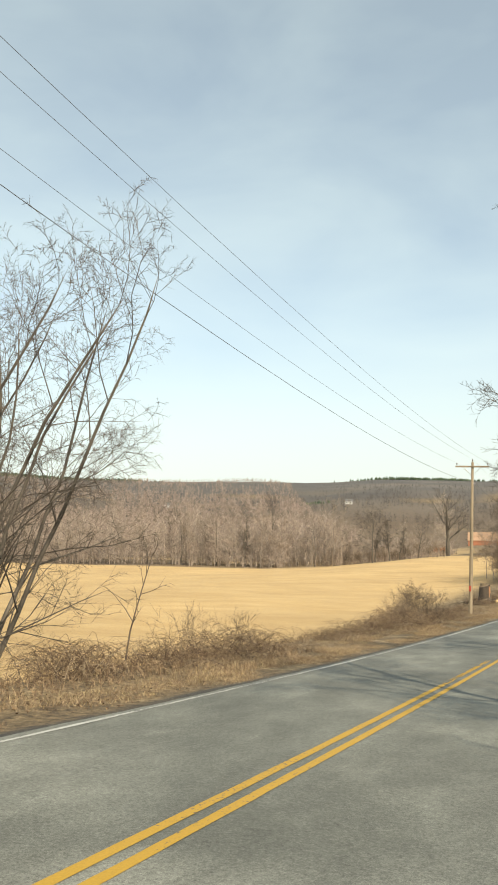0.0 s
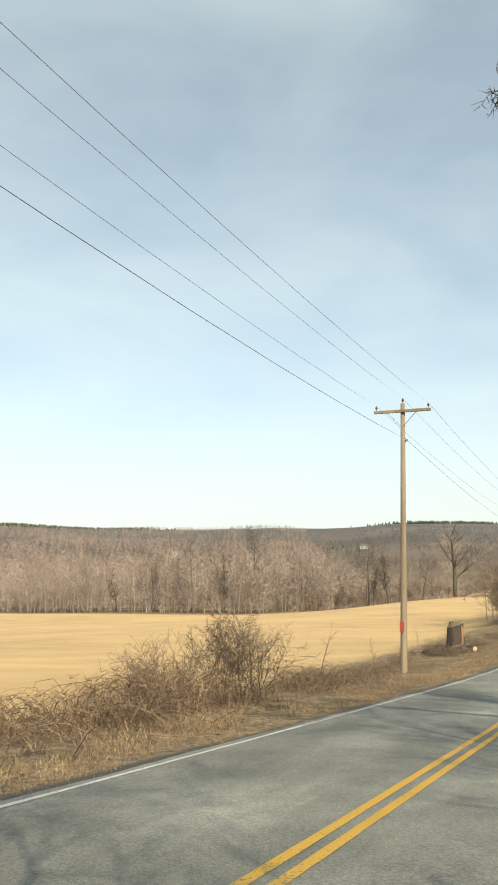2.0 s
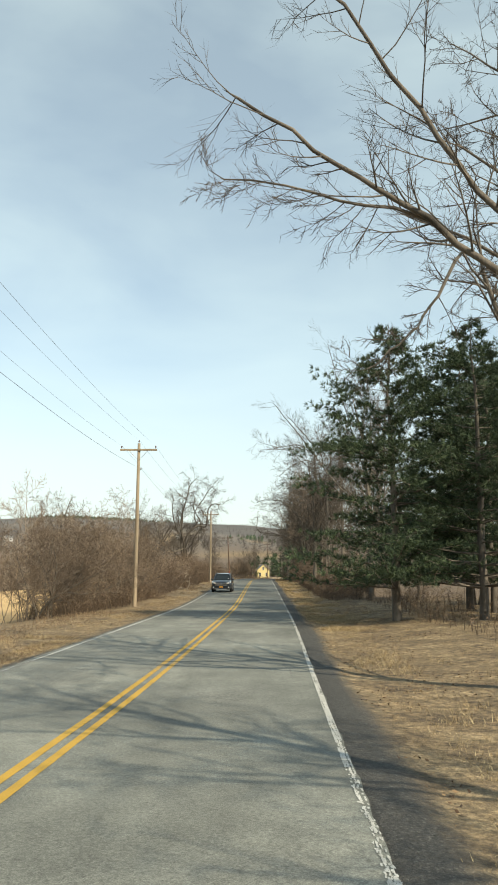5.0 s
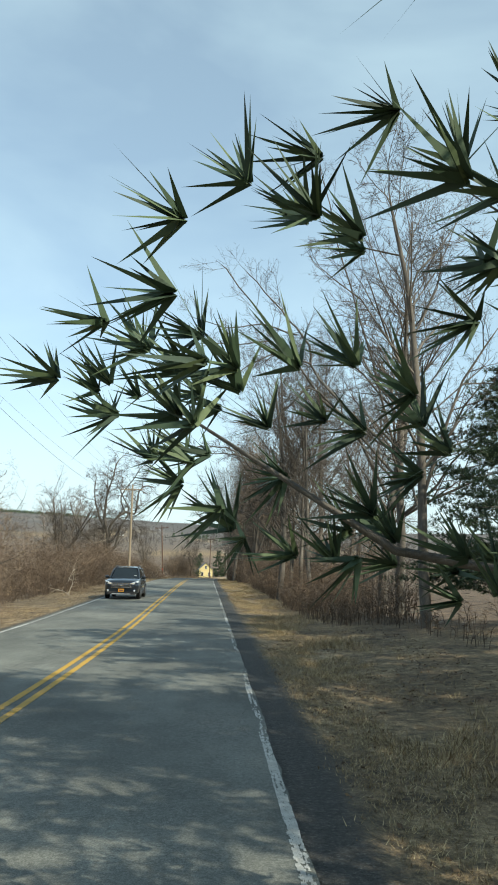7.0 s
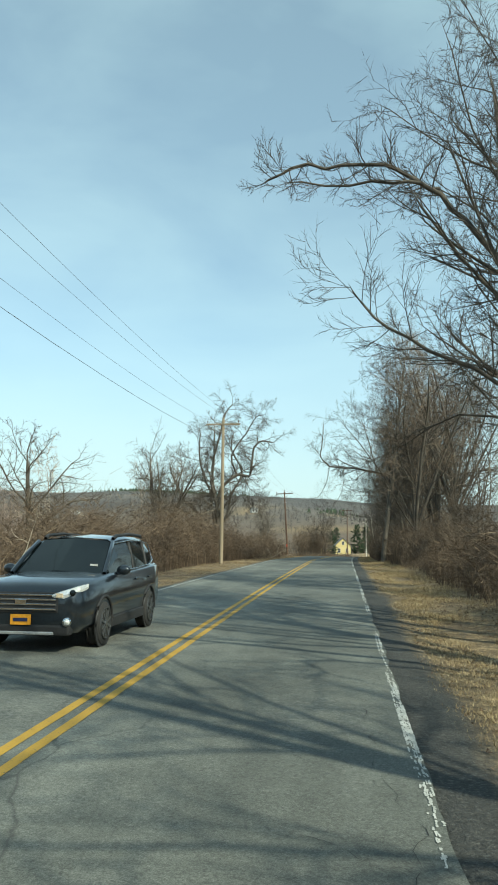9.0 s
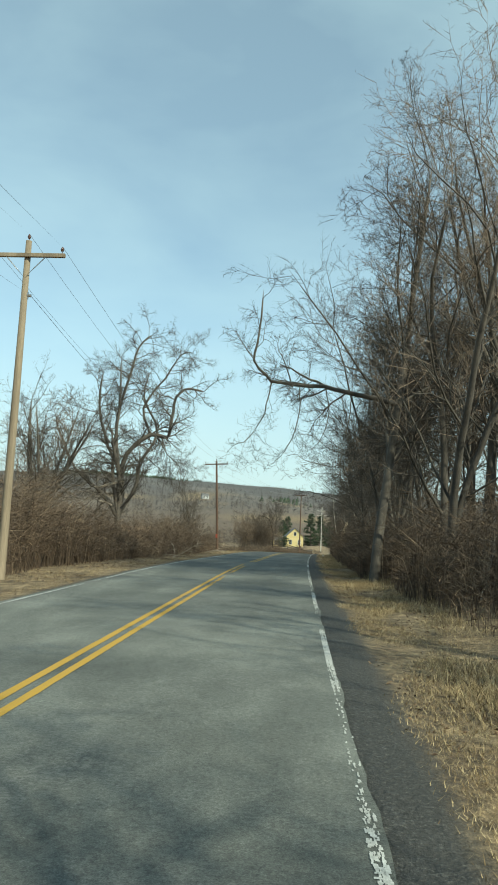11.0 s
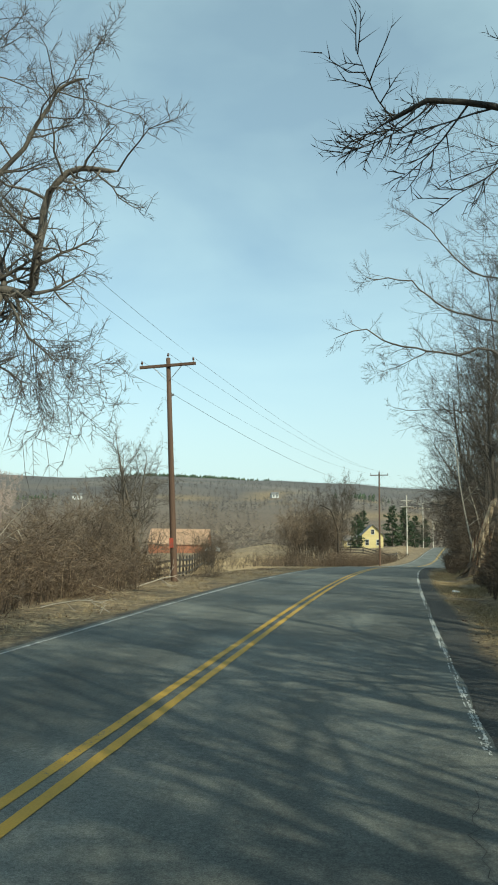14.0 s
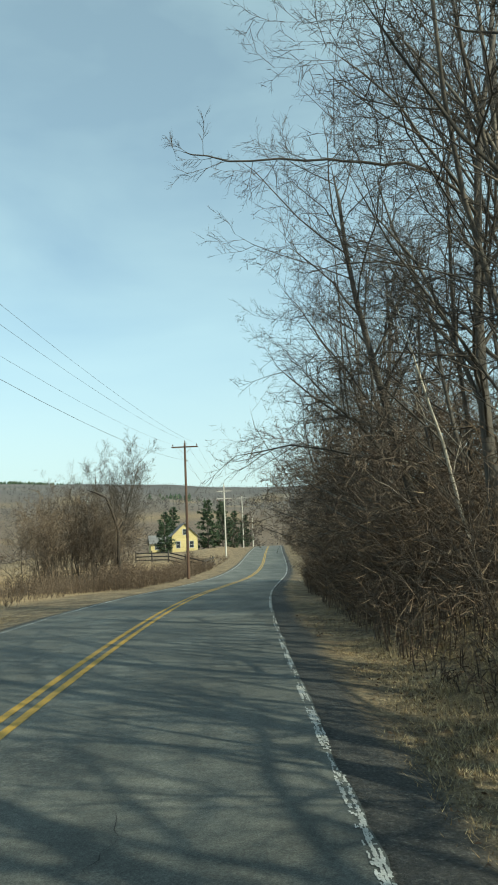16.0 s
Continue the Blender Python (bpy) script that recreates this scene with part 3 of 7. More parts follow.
def tree(meshes, x, y, turn=0.0, size=1.0, label="bare deciduous tree", name="bare_tree", group="roadside trees", z=None, tilt=(0, 0)):
    """A bare tree that stands at x, y."""
    root = new(name)
    root.empty_display_size = 0.3
    part("trunk", meshes[0], root)
    part("crown", meshes[1], root, "fine bare twigs")
    root.matrix_basis = pose(x, y, ground_z(x, y) if z is None else z, tilt[0], tilt[1], turn) @ Matrix.Scale(size, 4)
    return tagged(root, label, "tree" if "tree" in name else "bush", group)


def arm(thick, thin, rng, points, r0, r1, plan, kids, reach, hang=0.0):
    """A limb along given points, with branches of its own."""
    raw = [Vector(p) for p in points]
    pts = [raw[0]]
    for i in range(len(raw) - 1):
        p0, p1, p2, p3 = raw[max(i - 1, 0)], raw[i], raw[i + 1], raw[min(i + 2, len(raw) - 1)]
        for t in (0.33, 0.66, 1.0):
            c = 0.5 * ((2 * p1) + (p2 - p0) * t + (2 * p0 - 5 * p1 + 4 * p2 - p3) * t * t + (3 * p1 - p0 - 3 * p2 + p3) * t ** 3)
            pts.append(c + Vector((rng.gauss(0, 0.03), rng.gauss(0, 0.05), rng.gauss(0, 0.03))))
    n = len(pts) - 1
    thick.tube(pts, [r0 + (r1 - r0) * i / n for i in range(n + 1)], 8)
    for k in range(kids):
        f = 0.15 + 0.85 * (k + rng.random()) / kids
        i = min(int(f * n), n - 1)
        d = (pts[i + 1] - pts[i]).normalized()
        d = spread(d, radians(rng.uniform(30, 75)), rng) + Vector((0, 0, -hang))
        limb(thick, thin, rng, pts[i].lerp(pts[i + 1], f * n - i), d.normalized(), reach * rng.uniform(0.5, 1.2), (r0 + (r1 - r0) * f) * 0.45, 0, plan)


def tree_with_arms(seed, height, plan, radius, x, y, arms, hang, label, kids=10, reach=2.6, twig_plan=None, vines=0):
    """A tall roadside tree with limbs that reach out over the road; arms in world coordinates."""
    rng = random.Random(seed)
    thick, thin = Wood(), Wood()
    stem = limb(thick, thin, rng, Vector((0, 0, -0.25)), Vector((0.03, 0.02, 1)).normalized(), height, radius, 0, plan)
    z = ground_z(x, y)
    for points, r0, *own in arms:
        local = [Vector((p[0] - x, p[1] - y, p[2] - z)) for p in points]
        if math.hypot(local[0].x, local[0].y) < 0.8:
            local[0] = min((s0.lerp(s1, q / 6) for s0, s1 in zip(stem, stem[1:]) for q in range(7)), key=lambda c: abs(c.z - local[0].z))
        for _ in range(vines // len(arms)):
            i = rng.randrange(1, len(local))
            p = local[i - 1].lerp(local[i], rng.random()) + Vector((rng.gauss(0, 0.8), rng.gauss(0, 0.8), rng.gauss(0, 0.3)))
            drop = p.z * rng.uniform(0.2, 0.7)
            sway = Vector((rng.gauss(0, 0.9), rng.gauss(0, 0.9), 0))
            run = [p + sway * (q / 5) ** 2 + Vector((rng.gauss(0, 0.32), rng.gauss(0, 0.32), -drop * q / 5)) for q in range(6)]
            thin.tube(run, [0.011] * 6, 3)
            for q in (1, 2, 3, 4):
                for _ in range(3):
                    limb(thick, thin, rng, run[q], Vector((rng.gauss(0, 1), rng.gauss(0, 1), -0.5)).normalized(), rng.uniform(0.4, 1.1), 0.011, 0, [(3, 0.6, 50, 0.3, -0.1, 2, 0.007), (0, 0, 0, 0.3, -0.1, 1)])
        arm(thick, thin, rng, local, r0, r0 * 0.3, own[1] if len(own) > 1 else twig_plan or ARM, (kids if len(own) < 2 else 10) + (8 if twig_plan is FINE else 0), own[0] if own else reach, hang)
    return tree((thick.mesh("trunk", BARK), thin.mesh("crown", TWIG)), x, y, 0, 1.0, label)


# levels: children, length factor, angle, wobble, lift, segments; the first also holds the least twig radius
TALL = [(22, 0.40, 42, 0.06, 0.03, 9, 0.0055, 0.22), (9, 0.46, 44, 0.13, 0.05, 5), (7, 0.48, 44, 0.22, 0.03, 3), (8, 0.5, 42, 0.2, 0.02, 1), (0, 0, 0, 0.2, 0, 1)]
WIDE = [(13, 0.58, 52, 0.10, 0.03, 8, 0.007), (9, 0.48, 46, 0.18, 0.02, 6), (7, 0.46, 46, 0.24, 0.0, 3), (8, 0.5, 45, 0.22, -0.02, 1), (0, 0, 0, 0.2, 0, 1)]
CLUMP = [(10, 0.39, 42, 0.09, 0.05, 9, 0.0042, 0.1), (7, 0.5, 42, 0.14, 0.04, 4), (5, 0.5, 44, 0.2, 0.02, 2), (6, 0.6, 44, 0.2, 0.0, 1), (0, 0, 0, 0.2, 0, 1)]
MID = [(15, 0.40, 42, 0.08, 0.05, 6, 0.02), (9, 0.5, 44, 0.18, 0.04, 2), (8, 0.5, 46, 0.18, 0.02, 1), (0, 0, 0, 0.2, 0, 1)]
COLUMN = [(52, 0.17, 65, 0.05, 0.0, 10, 0.02), (9, 0.5, 55, 0.25, -0.05, 3), (7, 0.5, 50, 0.2, 0, 1), (0, 0, 0, 0.2, 0, 1)]
BUSHY = [(7, 0.5, 40, 0.12, 0.02, 4, 0.005), (5, 0.6, 44, 0.18, 0.0, 2), (4, 0.6, 46, 0.2, 0, 1)]
DENSE = [(8, 0.5, 42, 0.12, 0.03, 5, 0.009), (6, 0.55, 44, 0.18, 0.01, 2), (5, 0.6, 46, 0.2, 0, 1), (0, 0, 0, 0.2, 0, 1)]
DROOP = [(9, 0.6, 40, 0.2, 0.0, 12, 0.0036), (4, 0.5, 42, 0.28, 0.12, 7), (0, 0, 0, 0.3, 0.15, 3)]
ARM = [(10, 0.55, 42, 0.16, -0.03, 7, 0.0055), (7, 0.55, 44, 0.22, -0.05, 5), (5, 0.55, 40, 0.25, 0.08, 3)]
FAN = [(22, 0.42, 50, 0.05, 0.03, 10, 0.005, 0.27), (8, 0.48, 36, 0.07, 0.10, 7), (8, 0.5, 38, 0.14, 0.07, 3), (7, 0.5, 38, 0.18, 0.04, 1), (0, 0, 0, 0.2, 0, 1)]
STRAIGHT = [TALL[0][:3] + (0.02, 0.01) + TALL[0][5:]] + TALL[1:]
FINE = [(8, 0.6, 36, 0.09, 0.05, 5, 0.0042), (6, 0.55, 38, 0.12, 0.05, 3), (5, 0.6, 38, 0.15, 0.03, 1)]
tall = [tree_meshes(s, 17, 1, TALL, 0.19, BARK, TWIG, 4) for s in (11, 12, 13)]
wide = [tree_meshes(s, 14, 1, WIDE, 0.22, BARK, TWIG, 6) for s in (21, 22)]
clump = [tree_meshes(s, 14, 6, CLUMP, 0.115, BARK, TWIG, 12, 0.7) for s in (31, 32)]
OVAL = [(13, 0.44, 40, 0.08, 0.06, 9, 0.0048, 0.16), (8, 0.5, 44, 0.16, 0.05, 5), (6, 0.5, 46, 0.22, 0.02, 3), (6, 0.5, 44, 0.2, 0.0, 1), (0, 0, 0, 0.2, 0, 1)]
FORK = [(9, 0.66, 36, 0.09, 0.05, 8, 0.011, 0.26), (8, 0.52, 42, 0.16, 0.06, 6), (6, 0.5, 44, 0.2, 0.03, 3), (5, 0.5, 44, 0.2, 0.0, 1), (0, 0, 0, 0.2, 0, 1)]
oval = [tree_meshes(s, 16, 3, OVAL, 0.24, BARK, PALE_TWIG, 11, 0.5) for s in (36, 37)]
mid = [tree_meshes(s, 14, 1, MID, 0.12, MID_TWIG, MID_TWIG, 4) for s in (41, 42, 43)] + [tree_meshes(44, 13, 3, MID, 0.15, MID_TWIG, MID_TWIG, 9, 0.4)]
bush = [tree_meshes(s, 2.3, 13, BUSHY, 0.016, RED_TWIG, RED_TWIG, 26, 0.4) for s in (51, 52, 53)]
thicket = [tree_meshes(s, 4.6, 9, DENSE, 0.045, TWIG, RED_TWIG, 19, 0.7) for s in (61, 62)]
sapling = [tree_meshes(s, 3.2, 1, [(9, 0.3, 45, 0.08, 0.03, 6, 0.006), (5, 0.5, 42, 0.15, 0.02, 3), (0, 0, 0, 0.2, 0, 1)], 0.03, PALE_TWIG, PALE_TWIG, 5) for s in (71, 72)]


def bramble(seed, n, reach, high, mat=CANE):
    rng = random.Random(seed)
    w = Wood()
    for _ in range(n):
        x, y, a = rng.gauss(0, reach * 0.45), rng.gauss(0, reach * 0.45), rng.uniform(0, 6.28)
        l, h = rng.uniform(0.5, 1.5) * reach, rng.uniform(0.25, 1.0) * high
        pts = []
        for i in range(6):
            t = i / 5
            pts.append(Vector((x + math.cos(a) * l * t + rng.gauss(0, 0.05), y + math.sin(a) * l * t + rng.gauss(0, 0.05), h * math.sin(math.pi * (0.12 + 0.8 * t)) - 0.1 + rng.gauss(0, 0.03))))
        r = rng.uniform(0.003, 0.0075)
        w.tube(pts, [r * (1.1 - 0.14 * i) for i in range(6)], 3)
    return w.mesh("canes", mat)


brambles = [bramble(s, 210, 1.3, 0.95) for s in (81, 82, 83)]


def place_bramble(k, x, y, turn, size=1.0, label="tangle of arching dead bramble canes on the verge"):
    ob = new("bramble", brambles[k % 3])
    ob.matrix_basis = pose(x, y, ground_z(x, y), 0, 0, turn) @ Matrix.Scale(size, 4)
    return tagged(ob, label, "brush", kind="stuff")


def pine_meshes(seed, height, reach, whorls, tufts, bare=0.08, needles=9, thick=0.022, long_=0.26):
    """A pine: trunk, level limbs in whorls, and needles in tufts along them."""
    rng = random.Random(seed)
    w = Wood()
    w.tube([Vector((rng.gauss(0, 0.05), rng.gauss(0, 0.05), height * i / 8 - 0.2)) for i in range(9)], [0.2 * (1 - 0.9 * i / 8) for i in range(9)], 8)
    v, f = [], []
    for k in range(whorls):
        h = height * (bare + (0.98 - bare) * k / whorls)
        long = reach * (1 - (k / whorls) ** 2.1) * rng.uniform(0.7, 1.12) + 0.25
        for j in range(rng.randint(5, 7)):
            a = rng.uniform(0, 6.28)
            l = long * rng.uniform(0.55, 1.15)
            pts = [Vector((math.cos(a + 0.1 * i * rng.uniform(-1, 1)) * l * i / 4, math.sin(a) * l * i / 4, h + l * (0.02 * i + 0.015 * i * i) * rng.uniform(0.2, 1) + rng.gauss(0, 0.05))) for i in range(5)]
            w.tube(pts, [0.035 * (1 - 0.2 * i) * (1.2 - k / whorls) for i in range(5)], 4)
            for q in range(int(tufts * l / reach) + 3):
                t = rng.uniform(0.2, 1.02) ** 0.7
                i = min(int(t * 4), 3)
                c = pts[i].lerp(pts[i + 1], t * 4 - i) + Vector((rng.gauss(0, 0.09 * l * t + 0.04), rng.gauss(0, 0.09 * l * t + 0.04), rng.gauss(0.03, 0.07)))
                out = (Vector((math.cos(a), math.sin(a), 0.4)) + Vector((rng.gauss(0, 0.5), rng.gauss(0, 0.5), rng.gauss(0.1, 0.4)))).normalized()
                for _ in range(needles):
                    dr = spread(out, rng.uniform(0.2, 1.2), rng)
                    s = dr.cross(Vector((rng.gauss(0, 1), rng.gauss(0, 1), rng.gauss(0, 1)))).normalized() * thick
                    n0 = len(v)
                    v += [tuple(c - s), tuple(c + s), tuple(c + dr * rng.uniform(0.6, 1.2) * long_)]
                    f.append((n0, n0 + 1, n0 + 2))
    return w.mesh("trunk", BARK), mesh_of("needles", v, f, NEEDLE)


def conifer(meshes, x, y, turn, size, label):
    root = new("pine_tree")
    part("trunk", meshes[0], root)
    part("needles", meshes[1], root, "dark green needle tufts")
    root.matrix_basis = pose(x, y, ground_z(x, y), 0, 0, turn) @ Matrix.Scale(size, 4)
    return tagged(root, label, "tree", "evergreens")


pines = [pine_meshes(s, 13, 4.9, 26, 74, 0.1, 16, 0.0145, 0.24) for s in (91, 92)]
small_conifer = pine_meshes(95, 11, 2.3, 16, 12, 0.02, 7, 0.07, 0.6)

# right side of the road: tall bare trees over brush
RIGHT = [  # mesh kind, index, offset from the centre line, along, turn, size
    (tall, 0, 13, 44, 70, 0.9), (tall, 1, 10, 2, 30, 0.95), (tall, 2, 10.0, 58, 200, 0.9), (tall, 1, 10.8, 70, 10, 0.95), (tall, 2, 13, 25, 100, 1.0),
    (tall, 1, 14, 97, 140, 1.0), (clump, 0, 15, 116, 0, 1.0), (tall, 1, 9.3, 124.3, 220, 1.05),
    # trees at 166, 173 and 179: unseen, added for shade bands across the road
    (clump, 1, 13, 148, 200, 1.0), (tall, 0, 9.2, 152.5, 210, 1.2), (tall, 1, 10.2, 157, 110, 1.2), (tall, 2, 9.6, 154.8, 60, 1.15), (tall, 0, 14.5, 166, 60, 1.15), (tall, 1, 15.5, 173, 160, 1.15), (clump, 0, 15, 179, 60, 1.1), 
    (oval, 0, 7.6, 191.5, 150, 1.12), (oval, 1, 10.6, 193, 70, 1.1), (clump, 0, 12.5, 191, 260, 1.0), (wide, 0, 9.6, 193.5, 40, 1.2), (oval, 0, 11.0, 197.5, 175, 1.15), (tall, 1, 12, 197, 220, 1.05), (tall, 2, 10.2, 212, 20, 1.05), (tall, 0, 11.6, 206, 320, 1.1), (tall, 1, 9.4, 216.5, 150, 1.05),
    (clump, 0, 9.4, 219, 250, 0.9), (clump, 0, 9.5, 209, 130, 1.0), (clump, 1, 9.8, 214.5, 40, 1.05), (clump, 1, 9.6, 227.5, 190, 0.85), (tall, 2, 10.0, 234.5, 80, 0.95), (clump, 0, 10.5, 240, 15, 1.15), (clump, 0, 10.2, 252, 15, 1.1), (tall, 1, 10.8, 225, 130, 0.95), (clump, 1, 11.5, 231, 300, 1.0), (clump, 0, 9.0, 238, 210, 1.0), (clump, 1, 11.2, 247, 330, 0.95), (tall, 0, 10, 250, 170, 1.0),
    (tall, 2, 8.0, 256.5, 60, 0.9), (clump, 0, 8.8, 261, 20, 1.05), (clump, 1, 8.4, 257.5, 75, 0.95), (clump, 1, 9.2, 267.5, 140, 1.1), (clump, 0, 8.6, 277.5, 35, 1.0), (clump, 1, 8.4, 288.5, 85, 0.9), (clump, 0, 8.6, 298, 145, 0.85), (tall, 1, 7.8, 264, 20, 0.85), (tall, 0, 8.2, 270, 240, 0.9), (clump, 1, 7.6, 274, 110, 0.95), (tall, 2, 9, 280, 0, 0.95), (clump, 0, 8.0, 284, 200, 0.9),
    (clump, 1, 8.2, 293, 290, 0.85), (clump, 1, 8.6, 306, 30, 0.8), (clump, 0, 9, 322, 130, 0.75), (clump, 1, 9, 345, 220, 0.75), (clump, 0, 9, 372, 60, 0.75), (clump, 1, 9, 400, 10, 0.75), (clump, 0, 9, 432, 100, 0.75),
]
for kind, k, d, y, turn, size in RIGHT:
    if y > 195:
        d = max(d - 0.7, 7.3)
    if y > 300:
        kind, size = mid, size * 0.9
    what = "tall bare tree with grey trunk on the wooded roadside" if kind is tall else "spreading bare tree with limbs over the road" if kind is wide else "many-stemmed bare tree in the roadside thicket"
    tree(kind[k], road_x(y) + d, y, turn, size, what)
# the pines at y 110.5 and 106.5 are added to shade the road
for x, y, turn, size in ((7.5, 102.0, 0, 1.02), (10.9, 101, 100, 1.0), (12.6, 110.5, 40, 1.1), (12.8, 106.5, 160, 0.95), (12.4, 124.5, 201, 0.7), (15.5, 115, 61, 1.15)):
    conifer(pines[int(turn) % 2 if turn else 0], x, y, turn, size, "broad dark green white pine beside the road")

tree_with_arms(313, 13, WIDE, 0.2, 8.6, 19.2, [([(8.5, 19, 3.2), (6.0, 18.4, 4.7), (4.0, 18, 5.2), (2.58, 18, 5.33), (1.69, 18, 5.34), (1.02, 18, 5.39), (0.55, 18, 5.6)], 0.075, 1.3),
               ([(8.5, 19, 2.4), (5.6, 18.3, 4.0), (4.0, 18, 4.4), (2.52, 18, 4.5), (1.98, 18, 4.82), (1.43, 18, 4.7)], 0.075, 1.1), ([(1.6, 18, 4.75), (1.46, 18, 4.57), (1.37, 18, 4.19), (1.2, 18, 3.83), (1.23, 18, 3.61), (1.43, 18, 3.23)], 0.022, 0.6, DROOP),
               ([(1.02, 18, 5.39), (0.74, 18, 4.69), (0.57, 18, 4.31), (0.28, 18, 3.94)], 0.02, 0.6, DROOP), ([(2.5, 18, 4.6), (2.11, 18, 4.5), (1.93, 18, 4.21), (1.67, 18, 3.95)], 0.02, 0.6, DROOP)], 0.1, "spreading bare tree with dark limbs over the road", 10, 1.3)
tree_with_arms(314, 14, WIDE, 0.22, 9.4, 34, [([(9.2, 34, 3.4), (6.4, 33.5, 6.0), (4.4, 33, 7.1), (2.74, 33, 7.42), (2.1, 33, 7.2), (1.39, 33, 6.91)], 0.1, 1.4), ([(6.4, 33.5, 5.9), (3.8, 33, 6.1), (2.44, 33, 5.77), (2.2, 33, 4.62)], 0.05, 1.2)], 0.1, "spreading bare tree with dark limbs over the road", 12, 1.4)
tree_with_arms(301, 13, TALL, 0.22, 8.6, 80.6, [([(8.5, 80.6, 1.2), (7.2, 80.2, 2.3), (5.7, 80.0, 3.55), (4.95, 80.0, 4.2), (3.8, 80.0, 5.0), (2.7, 80.0, 5.8), (1.5, 80.0, 6.7)], 0.08, 1.5), ([(8.5, 80.6, 2.6), (6.9, 80.2, 3.6), (5.72, 80.0, 4.75), (4.83, 80.0, 6.2), (3.57, 80.0, 8.12), (2.25, 80.0, 9.7)], 0.07, 1.6),
               ([(4.95, 80.0, 4.2), (3.9, 80.0, 4.45), (2.6, 80.0, 4.8), (1.2, 80.0, 5.1)], 0.035, 0.9), ([(5.5, 80.0, 3.7), (4.95, 79.9, 2.85), (4.64, 79.9, 2.35), (4.23, 79.9, 1.95), (3.77, 79.9, 1.6)], 0.03, 0.6)], 0.05, "spreading bare tree with dark limbs over the road", 12, 1.6, FINE)
tree_with_arms(309, 17, TALL, 0.25, 10.3, 136.6, [([(10.2, 136.5, 2.4)] + [(8.86, 136.0, 6.09), (7.38, 136.0, 7.39), (5.67, 136.0, 9.85), (3.91, 136.0, 12.14), (2.12, 136.0, 14.36)], 0.08, 2.0), ([(6.10, 136.0, 9.40), (4.79, 136.0, 10.18), (3.27, 136.0, 10.03), (1.21, 136.0, 9.99)], 0.05, 1.3),
               ([(10.2, 136.6, 4.5)] + [(9.81, 136.0, 9.24), (9.01, 136.0, 12.02), (7.97, 136.0, 15.86), (7.12, 136.0, 19.89)], 0.065, 2.0), ([(10.2, 136.6, 1.8)] + [(8.82, 136.0, 4.56), (7.73, 136.0, 3.48), (6.88, 136.0, 2.83)], 0.05, 1.5)], 0.0, "large bare tree with pale trunk and limbs over the road", 13, 2.0, FINE)
tree_with_arms(310, 15, TALL, 0.2, 9.9, 131.2, [([(9.8, 131.2, 3.6)] + [(6.73, 132.0, 7.29), (6.25, 132.0, 8.83), (5.37, 132.0, 9.98), (4.32, 132.0, 11.17), (3.38, 132.0, 12.24)], 0.065, 1.6), ([(5.75, 132.0, 9.26), (4.32, 132.0, 9.70), (2.61, 132.0, 9.50), (0.86, 132.0, 10.06)], 0.04, 1.2),
               ([(9.8, 131.2, 3.0)] + [(6.72, 132.0, 6.75), (5.71, 132.0, 6.34), (4.46, 132.0, 5.26), (2.69, 132.0, 5.38)], 0.06, 1.4), ([(6.37, 132.0, 7.98), (4.97, 132.0, 8.41), (3.68, 132.0, 7.85), (2.53, 132.0, 6.88)], 0.045, 1.2)], 0.0, "bare tree leaning out with dark limbs over the road", 12, 1.5, FINE)
tree_with_arms(302, 13.5, FAN, 0.19, 6.1, 145.2, [([(6.0, 145.2, 2.8)] + [(4.96, 145.0, 4.54), (4.17, 145.0, 5.56), (3.57, 145.0, 6.14), (2.96, 145.0, 6.51), (2.11, 145.0, 6.56), (1.26, 145.0, 6.50), (0.61, 145.0, 6.21)], 0.065, 0.8), ([(3.98, 145.0, 5.95), (3.37, 145.0, 6.10), (2.32, 145.0, 6.15), (1.04, 145.0, 6.22)], 0.045, 0.8),
               ([(6.0, 145.2, 0.6)] + [(4.89, 145.0, 2.25), (3.71, 145.0, 2.89), (2.71, 145.0, 3.56), (2.31, 145.0, 4.21)], 0.05, 1.3)], -0.1, "bare tree with upswept branches and one limb over the road", 15, 0.9, FINE)
tree(tree_meshes(331, 13.5, 2, FAN, 0.2, BARK, TWIG, 7, 0.4), 7.1, 146.4, 20, 1.0, "bare roadside tree with upswept branches")
fan = tree_meshes(334, 15, 2, FAN, 0.19, BARK, TWIG, 6, 0.4)
for x, y, turn, size in ((9.0, 199.6, 10, 1.1), (8.2, 204.5, 130, 1.1), (7.0, 213.2, 40, 1.1), (6.5, 208.0, 300, 1.1), (8.0, 219.5, 190, 1.05), (8.6, 205.5, 70, 1.0), (9.2, 196, 310, 1.15)):
    tree(fan, x, y, turn, size, "tall bare roadside tree with upswept branches")
tree(tree_meshes(332, 12, 1, FAN, 0.17, BARK, TWIG, 4), 7.6, 142.5, 60, 1.0, "bare roadside tree with upswept branches")
